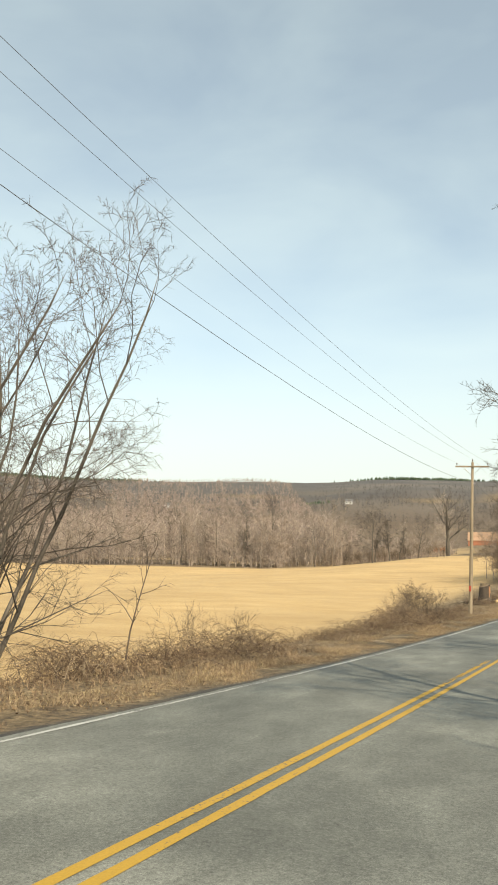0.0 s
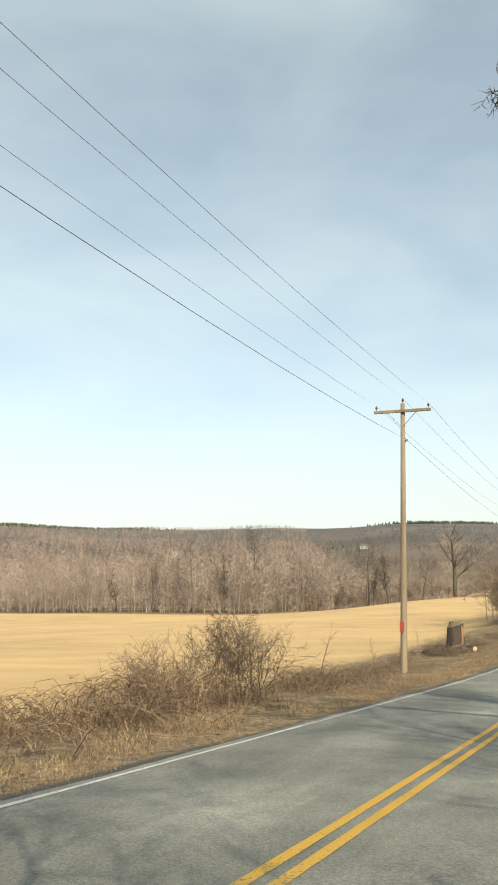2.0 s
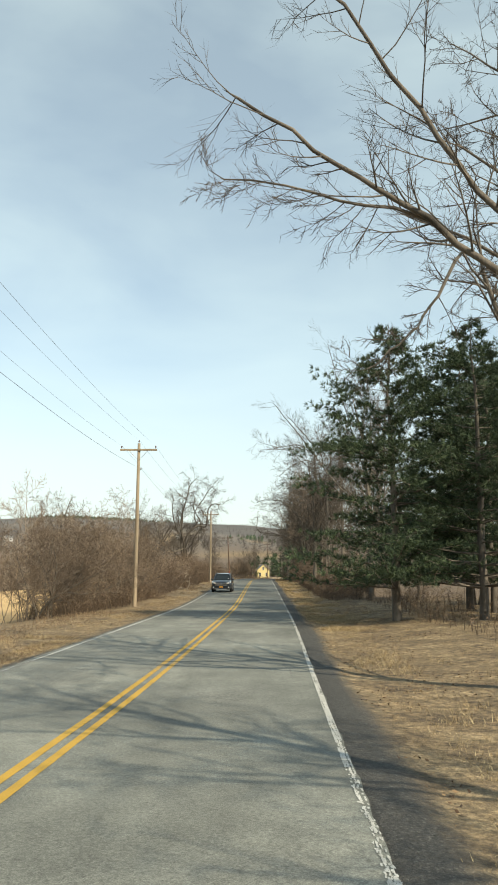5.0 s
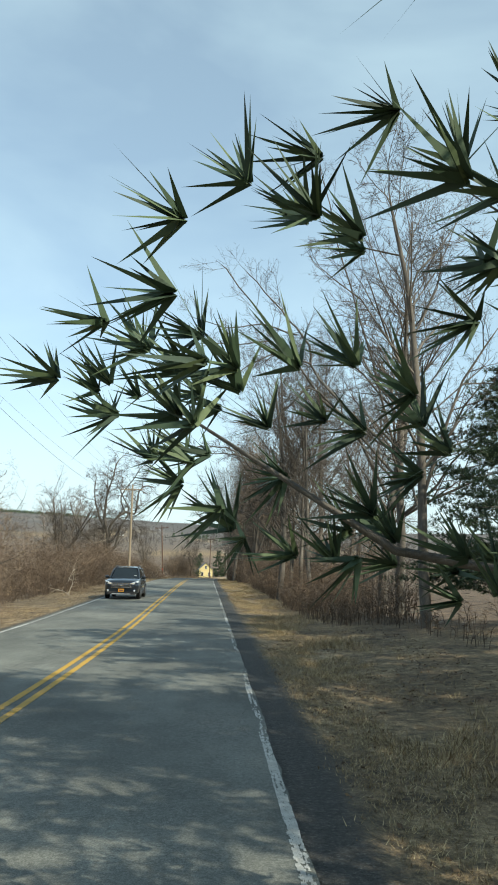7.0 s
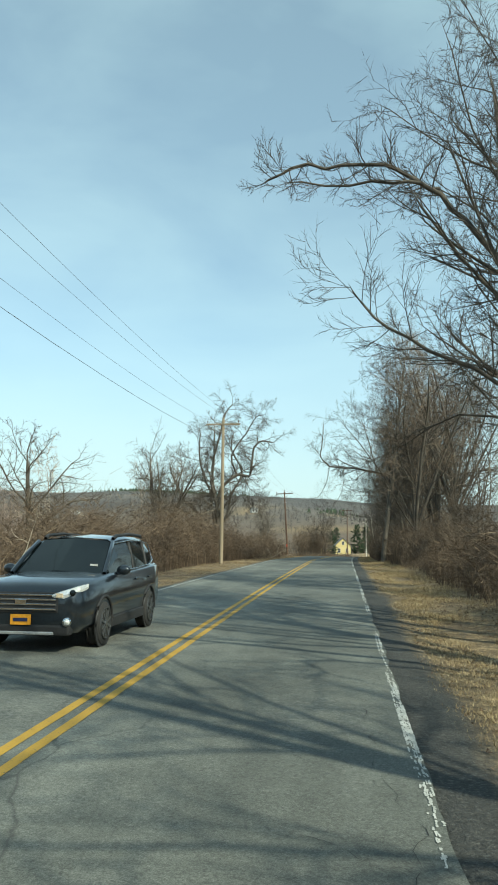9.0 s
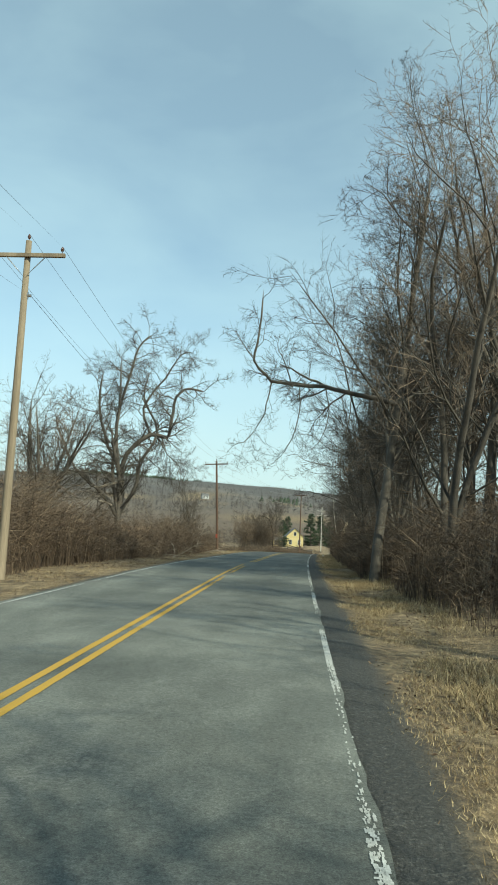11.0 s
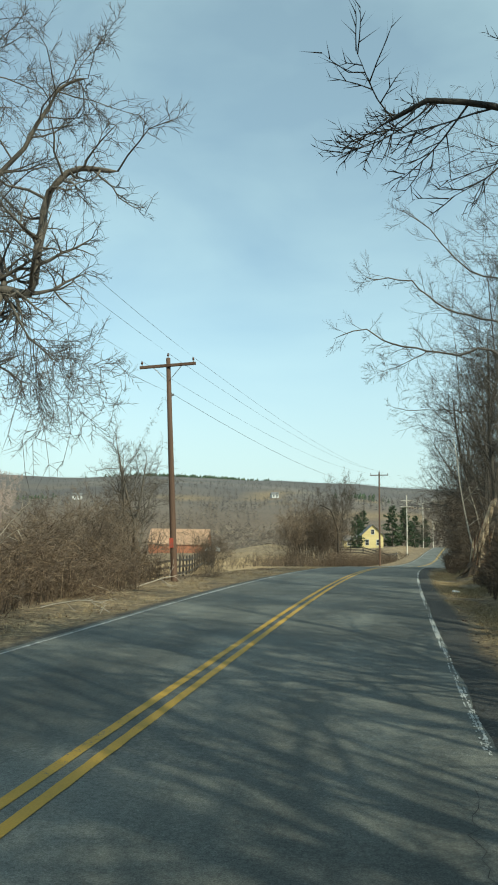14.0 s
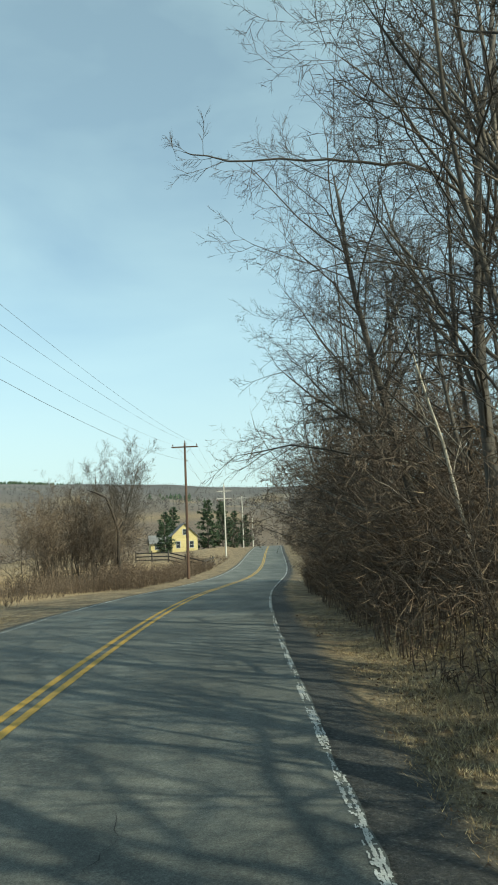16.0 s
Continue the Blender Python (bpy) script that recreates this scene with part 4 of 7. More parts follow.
tree_with_arms(303, 17.5, STRAIGHT, 0.2, 4.4, 193.6, [([(4.8, 193.5, 5.9), (3.4, 193.3, 6.16), (2.41, 193.3, 6.39), (1.42, 193.3, 6.45), (0.31, 193.3, 6.57), (-0.33, 193.3, 7.33), (-0.27, 193.3, 8.49), (-0.1, 193.3, 10.2)], 0.10, 2.0), ([(2.41, 193.3, 6.39), (1.83, 193.3, 6.69), (1.07, 193.3, 7.04), (0.49, 193.3, 7.27)], 0.055, 1.5),
               ([(0.31, 193.3, 6.5), (0.2, 193.2, 5.6), (-0.15, 193, 4.7), (-0.6, 192.8, 4.1), (-1.1, 192.6, 3.9)], 0.028, 1.5, DROOP), ([(1.42, 193.3, 6.4), (1.45, 193.2, 5.4), (1.15, 193, 4.3), (0.8, 193, 3.6), (0.3, 193, 3.3)], 0.026, 1.5, DROOP),
               ([(2.41, 193.3, 6.3), (2.6, 193.2, 5.3), (2.3, 193, 4.4), (1.9, 193, 3.9)], 0.024, 1.5, DROOP), ([(3.4, 193.3, 6.1), (3.3, 193, 5.0), (3.0, 193, 4.2)], 0.022, 1.5, DROOP)], 0.2, "great bare roadside tree with a mossy limb across the road", 11, 1.3)
tree_with_arms(307, 8.6, FAN, 0.15, 6.0, 221.5, [([(6.4, 221.4, 2.6), (5.0, 220.4, 3.3), (3.6, 219.6, 3.9), (2.6, 219.3, 4.2), (1.7, 219.2, 4.35), (1.15, 219.1, 4.25)], 0.05, 0.75)], 0.0, "bare tree with twiggy limbs over the road", 16, 1.2, FINE)
tree_with_arms(304, 16, TALL, 0.2, 8.2, 246.5, [([(8.0, 246.5, 7.0)] + [(5.36, 246.0, 9.21), (4.09, 246.0, 9.04), (2.85, 246.0, 9.24), (1.39, 246.0, 9.57), (0.34, 246.0, 10.20), (-0.97, 246.0, 9.78)], 0.06, 1.1), ([(2.85, 246.0, 9.24), (2.20, 246.0, 8.86), (1.34, 246.0, 8.49), (0.70, 246.0, 8.41)], 0.022, 0.8),
               ([(8.1, 246.5, 8.4)] + [(6.15, 246.0, 10.09), (4.51, 246.0, 10.63), (3.22, 246.0, 11.24), (2.25, 246.0, 12.18), (0.91, 246.0, 12.38), (0.31, 246.0, 12.42)], 0.055, 1.1), ([(8.1, 246.5, 10.0)] + [(6.22, 246.0, 11.87), (4.59, 246.0, 12.52), (3.00, 246.0, 14.39), (1.68, 246.0, 15.39)], 0.05, 1.3)], 0.05, "bare tree with thin limbs over the road", 12, 1.1, FINE)
tree_with_arms(305, 16, TALL, 0.2, 9.2, 266.5, [([(9.0, 266.5, 9.0), (7.1, 266, 10.0), (5.6, 266, 10.2), (4.3, 266, 10.3), (2.5, 266, 10.3), (1.5, 266, 10.6)], 0.045, 1.0)], -0.1, "bare tree with thin limbs over the road", 10, 1.6, FINE)

rng = random.Random(5)
y = 126.0
while y < 300:
    d = (6.9 if y < 195 else 5.9) + rng.uniform(0, 1.6) + (0.6 if y < 140 else 0)
    d += 1.5 if 246 < y < 257 else 0
    tree(bush[rng.randrange(3)], road_x(y) + d, y, rng.uniform(0, 360), rng.uniform(0.85, 1.4), "russet leafless roadside bush", "bush", "roadside bushes")
    if rng.random() < 0.55:
        tree(thicket[rng.randrange(2)], road_x(y) + d + rng.uniform(1.2, 3), y + 1, rng.uniform(0, 360), rng.uniform(0.8, 1.2), "dense leafless thicket shrub", "bush", "roadside bushes")
    y += rng.uniform(8, 12)
y = 300.0
while y < 450:
    tree(thicket[rng.randrange(2)], road_x(y) + rng.uniform(6.0, 8.0), y, rng.uniform(0, 360), rng.uniform(0.8, 1.2), "dense leafless thicket shrub", "bush", "roadside bushes")
    y += rng.uniform(3, 5)
for y in (20, 38, 52, 66, 80, 100, 112):
    tree(bush[y % 3], road_x(y) + 8.5 + (y % 5) * 0.5, y, y * 37, 0.9, "russet leafless roadside bush", "bush", "roadside bushes")

# left side
tree(tree_meshes(35, 11, 15, CLUMP, 0.12, BARK, TWIG, 22, 0.6), -10.2, 8.4, 40, 1.0, "many-stemmed bare tree beside the field")
tree(sapling[0], -8.2, 12.4, 0, 1.35, "thin bare sapling on the field's edge", "sapling_tree")
tree(sapling[1], -7.9, 49.7, 60, 0.8, "thin bare sapling on the field's edge", "sapling_tree")
tree(sapling[0], -8.3, 57.5, 120, 0.55, "thin bare sapling on the field's edge", "sapling_tree")
tree(sapling[1], -8.6, 66.5, 220, 0.65, "thin bare sapling on the field's edge", "sapling_tree")
for x, y, s in ((-6.9, 38.0, 0.75), (-8.4, 41.2, 0.8), (-8.0, 15.0, 0.75), (-7.4, 17.3, 0.6), (-9.5, 19.5, 0.5), (-8.6, 63.5, 0.45), (-8.5, 69, 0.5), (-7.9, 75.5, 0.6), (-9.0, 77.5, 0.55), (-10, 82, 0.5)):
    tree(bush[int(y) % 3], x, y, y * 57, s, "leafless bush of thin brown stems on the verge", "bush", "roadside bushes")
tree(thicket[1], -8.1, 42.4, 150, 0.47, "dense leafless bush of thin brown stems on the verge", "bush", "roadside bushes")
tree(thicket[0], -7.9, 43.3, 30, 0.48, "dense leafless bush of thin brown stems on the verge", "bush", "roadside bushes")
tree(thicket[0], -6.9, 42.0, 240, 0.42, "dense leafless bush of thin brown stems on the verge", "bush", "roadside bushes")
tree(bush[1], -6.4, 41.6, 100, 0.95, "leafless bush of thin brown stems on the verge", "bush", "roadside bushes")
tree(thicket[1], -7.4, 37.6, 80, 0.3, "dense leafless bush of thin brown stems on the verge", "bush", "roadside bushes")
for i, (x, y, s) in enumerate(((-8.6, 70.4, 0.5), (-7.2, 70.6, 0.42), (-8.7, 72.8, 0.55), (-7.3, 72.9, 0.4), (-7.2, 8.5, 0.9), (-8.4, 10.5, 1.0), (-6.8, 12, 0.8), (-6.6, 15.5, 1.0), (-7.2, 18.5, 0.8), (-7.0, 24.5, 0.6), (-7.3, 29, 0.75), (-6.8, 33, 0.9), (-6.5, 36, 1.0), (-7.5, 39.5, 1.0), (-6.9, 45.5, 0.9), (-7.4, 48, 0.8), (-7.2, 52.5, 0.7), (-8.0, 60, 0.7), (-7.6, 68.5, 0.8), (-8.2, 73, 0.9), (-7.6, 78, 0.6), (-7.8, 85, 0.6), (-7.5, 93, 0.6), (-7, 131, 0.8), (-6.6, 152, 0.8), (-6.8, 208, 0.9), (-7.2, 222, 0.9), (-7.3, 228, 0.9), (-7.4, 236, 0.8), (-6.9, 250, 0.7))):
    place_bramble(i, x, y, i * 67, s)
for x, y, k, s in ((-10.3, 107, 0, 0.8), (-9.4, 112.5, 1, 0.8), (-8.9, 120, 1, 0.85), (-11.5, 124, 0, 1.0), (-9.0, 128.5, 1, 0.8), (-9.2, 136, 0, 0.9)):
    tree(thicket[k], x, y, x * 97, s, "tall tangled leafless thicket by the field", "bush", "roadside bushes")
SCRUB = [(11, 0.55, 48, 0.16, 0.02, 7, 0.008, 0.12), (8, 0.5, 46, 0.22, 0.0, 4), (6, 0.5, 48, 0.24, 0.0, 2), (6, 0.6, 46, 0.2, 0.0, 1), (0, 0, 0, 0.2, 0, 1)]
scrub = [tree_meshes(s, 6.2, 5, SCRUB, 0.10, BARK, RED_TWIG if s == 64 else PALE_TWIG, 20, 0.5) for s in (64, 65)]
for x, y, k, s in ((-9.4, 109, 1, 0.9), (-9.8, 113.5, 0, 0.95), (-9.2, 117, 1, 0.8), (-10.8, 121, 1, 1.1), (-9.4, 125, 0, 0.95), (-10.8, 129, 1, 1.15), (-9.2, 133, 1, 0.9), (-10.5, 138, 0, 1.0)):
    tree(scrub[k], x, y, x * 83, s, "spreading brown scrub tree in a roadside thicket")
for y, d, k, s in ((270, 7.8, 1, 1.2), (276, 7.7, 1, 1.35), (282, 7.4, 0, 1.25), (288, 7.8, 1, 1.2), (294, 7.7, 1, 1.15), (299, 7.9, 0, 1.1)):
    tree(scrub[k], road_x(y) + d, y, y * 47, s, "spreading brown scrub tree at the wood's edge")
for x, y, k, s in ((-13, 118, 0, 0.62), (-11, 131, 3, 0.62), (-15, 126, 1, 0.6)):
    tree(clump[k % 2], x + 2.5, y + 2, x * 53, 0.48, "tangled bare tree in a thicket")
    tree(mid[k], x, y, x * 31, s, "bare tree rising from a thicket")
y = 112.0
while y < 256:
    d = -7.4 - rng.uniform(0, 1.5)
    tree(bush[rng.randrange(3)], road_x(y) + d, y, rng.uniform(0, 360), rng.uniform(0.85, 1.3), "russet leafless roadside bush", "bush", "roadside bushes")
    if y > 140 and rng.random() < 0.6:
        tree(thicket[rng.randrange(2)], road_x(y) + d - rng.uniform(1.5, 5), y + 1, rng.uniform(0, 360), rng.uniform(0.65, 0.95) * (1.25 if y < 235 else 1), "dense leafless thicket shrub", "bush", "roadside bushes")
    y += rng.uniform(8, 13)
VINE = [(12, 0.42, 40, 0.12, 0.05, 8, 0.011), (9, 0.5, 48, 0.2, 0.03, 5), (8, 0.5, 48, 0.24, 0.0, 3), (5, 0.6, 46, 0.25, 0.02, 2)]
vine = [None] + [tree_meshes(102, 18.5, 6, VINE, 0.40, BARK, TWIG, 11, 0.4)]
VINE_ARM = [(10, 0.5, 48, 0.2, 0.02, 5, 0.010), (8, 0.6, 45, 0.25, 0.0, 3), (4, 0.6, 45, 0.25, 0.0, 2)]
vine_tree = tree_with_arms(311, 14, VINE, 0.36, -17.3, 242, [([(-17.3, 242, 2.6), (-18.4, 242, 4.6), (-19.5, 241.8, 5.6), (-21.5, 241.5, 7.3), (-23.3, 241.3, 10.5), (-24.0, 241, 13.0)], 0.26), ([(-17.3, 242, 2.9), (-16.9, 242.2, 6.4), (-18.7, 242.5, 9.9), (-19.9, 242.5, 14.0), (-19.8, 242.5, 17.8)], 0.24), ([(-17.2, 242, 3.0), (-15.4, 242, 6.3), (-15.2, 242, 8.4), (-13.6, 242, 11.4), (-15.2, 242, 15.0), (-14.8, 242, 17.6)], 0.22), ([(-17.3, 242, 3.2), (-17.8, 241.6, 7.0), (-17.7, 241.4, 10.4), (-17.5, 241.2, 14.5), (-17.6, 241, 19.3)], 0.2), ([(-16.9, 242, 1.0), (-17.2, 242, 6.0), (-16.6, 242, 9.2), (-14.3, 242, 11.2), (-12.6, 242, 11.0), (-12.2, 242, 12.8), (-11.9, 242, 15.1), (-10.7, 242, 16.0), (-9.0, 242, 15.7)], 0.3),
               ([(-17.2, 242, 6.0), (-18.0, 242.4, 12.2), (-16.8, 242, 17.3), (-16.1, 242, 20.2), (-14.8, 242, 21.5)], 0.2), ([(-14.3, 242, 11.2), (-15.1, 241.5, 13.8), (-13.1, 242, 17.1), (-11.7, 242, 19.4), (-10.4, 242, 19.8)], 0.14),
               ([(-13.6, 242, 11.0), (-12.4, 242, 9.2), (-11.2, 242, 8.2)], 0.07)], 0.2, "old crooked bare tree hung with vines", 26, 3.5, VINE_ARM, 56)
for points, r in (([(-16.68, 241.6, 6.38), (-18.4, 241.5, 5.87), (-19.2, 241.4, 5.58)], 0.13), ([(-19.6, 241.6, 4.85), (-20.5, 241.4, 4.28)], 0.09), ([(-19.9, 241.4, 3.85), (-20.55, 241.3, 2.81), (-21.5, 241.2, 2.26)], 0.12), ([(-18.9, 241.5, 4.25), (-18.3, 241.5, 4.2), (-17.7, 241.6, 3.9)], 0.11)):
    w = Wood()
    w.tube([Vector(p) - vine_tree.matrix_basis.translation for p in points] + [Vector(points[-1]) - vine_tree.matrix_basis.translation + Vector((0, 0, -0.05))], [r, r * 0.9, r * 0.8, r * 0.7][:len(points) + 1], 9)
    part("broken_limb", w.mesh("broken_limb", DEAD_WOOD), vine_tree, "pale barkless broken limb")
tree(vine[1], -25.0, 240.0, 80, 0.98, "old crooked bare tree hung with vines", z=-1.4)
tree(mid[3], -24.5, 239, 20, 1.15, "bare tree behind the roadside thicket")
tree(tree_meshes(24, 12.6, 1, FORK, 0.42, BARK, TWIG, 2), -40.0, 231, 70, 1.55, "spreading bare tree standing in the field")
tree(clump[0], -20.5, 228, 70, 0.7, "many-stemmed bare tree behind the roadside thicket")
tree(mid[0], -30, 246, 70, 1.1, "bare tree behind the roadside thicket")
tree(mid[2], -43, 247, 0, 1.35, "bare tree at the field's edge")
tree(vine[1], -11.3, 252.5, 200, 0.42, "small twisted bare tree wrapped in vines", z=-0.6)
for x, y, s in ((-9.5, 243, 0.8), (-10.6, 246.5, 0.85), (-13, 248.5, 0.9), (-15, 252, 0.7), (-14, 236, 0.9), (-16, 231, 0.9)):
    tree(thicket[int(y) % 2], x, y, y * 41, s, "dense leafless thicket shrub", "bush", "roadside bushes")
tree(clump[0], -7.8, 309, 0, 0.62, "bushy bare tree draped in vines")
tree(clump[1], -9.4, 308, 90, 0.54, "bushy bare tree draped in vines")
tree(tree_meshes(333, 12.2, 4, FAN, 0.16, BARK, TWIG, 6, 0.5), -5.6, 311, 40, 0.9, "upright bare tree with fine twigs above a thicket")
tree(vine[1], -6.6, 310, 140, 0.45, "twisted bare tree wrapped in vines")
for x, y, s in ((-6.2, 307, 1.4), (-8.2, 309, 1.6), (-5.4, 311, 1.2), (-10.2, 308, 1.3), (-9.0, 306.5, 1.4), (-7.2, 311, 1.6)):
    tree(thicket[int(y) % 2], x, y, y * 31, s, "dense leafless thicket shrub", "bush", "roadside bushes")
tree(thicket[0], -6.4, 307.5, 20, 1.1, "dense leafless thicket shrub", "bush", "roadside bushes")
tree(thicket[1], -5.4, 310, 120, 1.2, "dense leafless thicket shrub", "bush", "roadside bushes")
w = Wood()
w.tube([Vector(p) for p in ((-4.35, 307.6, -0.8), (-4.45, 307.5, 1.4), (-4.4, 307.4, 3.4), (-4.9, 307.4, 4.9), (-5.25, 307.4, 5.8), (-6.0, 307.4, 6.2), (-6.8, 307.4, 6.45))], [0.13, 0.12, 0.11, 0.1, 0.09, 0.07, 0.03], 9)
w.tube([Vector(p) for p in ((-4.4, 307.4, 3.4), (-4.1, 307.3, 3.9), (-4.0, 307.3, 4.3))], [0.08, 0.06, 0.03], 7)
tagged(new("dead_tree", w.mesh("dead_tree", STUMP_BARK)), "crooked dead trunk with one bent limb in a thicket", "tree", "roadside trees")
for i in range(22):
    y = 283 + i * 2.6 + rng.uniform(-1, 1)
    tree(bush[i % 3], road_x(y) - 7.3 - rng.uniform(0, 9), y, i * 77, rng.uniform(0.6, 1.0), "russet leafless roadside bush", "bush", "roadside bushes")
tree(scrub[0], -10.7, 267.2, 10, 0.43, "round leafless bush before a fence", "bush", "roadside bushes")
tree(thicket[1], -11.0, 267.5, 10, 0.56, "round leafless bush before a fence", "bush", "roadside bushes")
tree(thicket[0], -10.3, 267.0, 70, 0.54, "round leafless bush before a fence", "bush", "roadside bushes")
for x, y, t, s in ((-6.3, 413, 0, 0.78), (-5.2, 429, 20, 0.95), (2.6, 428, 50, 1.02), (6, 436, 90, 1.0), (9, 445, 10, 0.85), (12.5, 462, 0, 0.8)):
    conifer(small_conifer, x, y, t, s, "dark evergreen by the yellow house")

column = tree_meshes(47, 13, 1, COLUMN, 0.22, BARK, TWIG, 3)
for kind, k, x, y, turn, size, what in ((wide, 0, -60, 222, 30, 1.15, "tall bare tree standing at the field's far edge"), (wide, 1, -57, 211, 80, 0.95, "leaning bare tree at the field's far edge"), (tall, 1, -86, 208, 120, 1.35, "tall bare tree rising over the wood's edge"),
                                        (wide, 0, -101, 203, 220, 1.2, "pale-limbed bare tree at the wood's edge"), (wide, 1, -111, 200, 10, 1.15, "pale-limbed bare tree at the wood's edge"), (tall, 0, -51, 241, 60, 0.85, "slim bare tree at the field's far edge"), (wide, 1, -72, 206, 300, 1.0, "leaning bare tree at the wood's edge"), (tall, 2, -90, 199, 20, 1.1, "tall bare tree rising over the wood's edge")):
    tree(kind[k], x, y, turn, size, what, group="trees at the field's edge")
for x, y, size in ((-54.0, 218, 1.15), (-51.6, 220, 0.9), (-66.5, 221, 0.95), (-62, 232, 1.0), (-92, 204, 1.0), (-124, 203, 1.1)):
    tree(column, x, y, x * 37, size, "dead trunk thickly wrapped in leafless vines", group="trees at the field's edge")

for i in range(16):
    x = -72 + i * 2.3
    tree(thicket[i % 2], x, 212 + 1.5 * math.sin(i * 2.1), i * 67, 0.6 + 0.35 * math.sin(i * 1.7) ** 2, "brown leafless brush along the field's far edge", "bush", "field-edge brush")

# wood along the far side of the field, then a ragged hedge towards the road
rng = random.Random(9)
line = [(-250, 196), (-180, 199), (-120, 196), (-84, 196), (-66, 204), (-64, 232), (-58, 262), (-54, 330)]
for i in range(len(line) - 1):
    (x0, y0), (x1, y1) = line[i], line[i + 1]
    n = max(2, int(math.hypot(x1 - x0, y1 - y0) * (0.4 if i < 3 else 0.16)))
    for k in range(n):
        t = (k + rng.random()) / n
        back = (30 if i < 4 else 8) * rng.random() ** 1.4
        x, y = x0 + (x1 - x0) * t - back * 0.2, y0 + (y1 - y0) * t + back
        tree(mid[rng.randrange(3)], x, y, rng.uniform(0, 360), rng.uniform(0.8, 1.4) if i < 4 else rng.uniform(0.5, 0.95), "bare pale-barked tree in the wood beyond the field", group="trees of the wood beyond the field")
for i in range(90):
    t = rng.random() * (len(line) - 1.001)
    (x0, y0), (x1, y1) = line[int(t)], line[int(t) + 1]
    t -= int(t)
    q = rng.uniform(-1, 14)
    x, y = x0 + (x1 - x0) * t - q * 0.3, y0 + (y1 - y0) * t + q
    tree(bush[i % 3] if i % 2 else mid[i % 3], x, y, i * 71, rng.uniform(1.1, 2.1) if i % 2 else rng.uniform(0.3, 0.55), "brushy shrub along the field's edge", "bush", "field-edge brush")


def build_far_woods():
    """Bare woods of the valley and hills: thin upright trees by the thousand, joined."""
    rng = random.Random(13)
    v, f, shade = [], [], []

    def one(x, y, h):
        z = ground_z(x, y) - 0.3
        lean = rng.gauss(0, 0.05)
        w = h * (0.012 if y < 500 else 0.005)
        n0 = len(v)
        v.extend([(x - w, y, z), (x + w, y, z), (x + lean * h, y, z + h)])
        f.append((n0, n0 + 1, n0 + 2))
        for k in range(20):
            t = rng.uniform(0.12, 0.9)
            a = rng.uniform(0, 6.28)
            c = (x + lean * h * t, y, z + h * t)
            l = h * rng.uniform(0.14, 0.36) * (1.15 - 0.6 * t)
            up = rng.uniform(-0.3, 1.2)
            s = h * 0.011 * rng.uniform(0.6, 1.6)
            n0 = len(v)
            v.extend([(c[0], c[1], c[2] - s), (c[0], c[1], c[2] + 2 * s), (c[0] + math.cos(a) * l, c[1] + math.sin(a) * l, c[2] + l * up)])
            f.append((n0, n0 + 1, n0 + 2))

    made = 0
    while made < 11000:
        az = radians(rng.uniform(-62, 24))
        r = 170 + 1180 * rng.random() ** 0.8
        x, y = math.sin(az) * r, 150 + math.cos(az) * r
        d = x - road_x(min(y, 520))
        if y < 620 and (-70 if y > 230 else -66) < d < 40:
            continue
        if y < 480 and d > 0:
            continue
        if r < 420 and -75 < x < -35 and 380 < y < 520:
            continue
        if y < 440 and x > -200 and rng.random() < 0.85:
            continue
        if r < 760 and noise.noise((x * 0.012, y * 0.008, 31)) < 0.12:
            continue
        g = noise.noise((x * 0.02, y * 0.02, 7))
        if g > 0.34 and 300 < r < 950:
            continue
        one(x, y, rng.uniform(6, 14) * (1.1 if r < 300 else 1.0 - 0.78 * smooth(620, 1150, r)))
        # the farther the tree, the likelier its haze-greyed colour
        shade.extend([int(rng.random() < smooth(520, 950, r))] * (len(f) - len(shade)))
        made += 1
    made = 0
    while made < 8000:
        az = radians(rng.uniform(-66, -24))
        r = 190 + 950 * rng.random() ** 0.85
        x, y = math.sin(az) * r, 150 + math.cos(az) * r
        if x > -115 or y < 226 or noise.noise((x * 0.009, y * 0.009, 12)) > 0.38:
            continue
        one(x, y, rng.uniform(9, 16) * (1 - 0.5 * smooth(600, 1150, r)))
        shade.extend([2] * (len(f) - len(shade)))
        made += 1
    me = mesh_of("far_woods", v, f, (FAR_WOOD, HAZED_WOOD, HILL_WOOD))
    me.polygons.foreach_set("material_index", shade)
    return tagged(new("far_woods", me), "grey-brown leafless woods covering the valley and hills", "woods", kind="stuff")


build_far_woods()


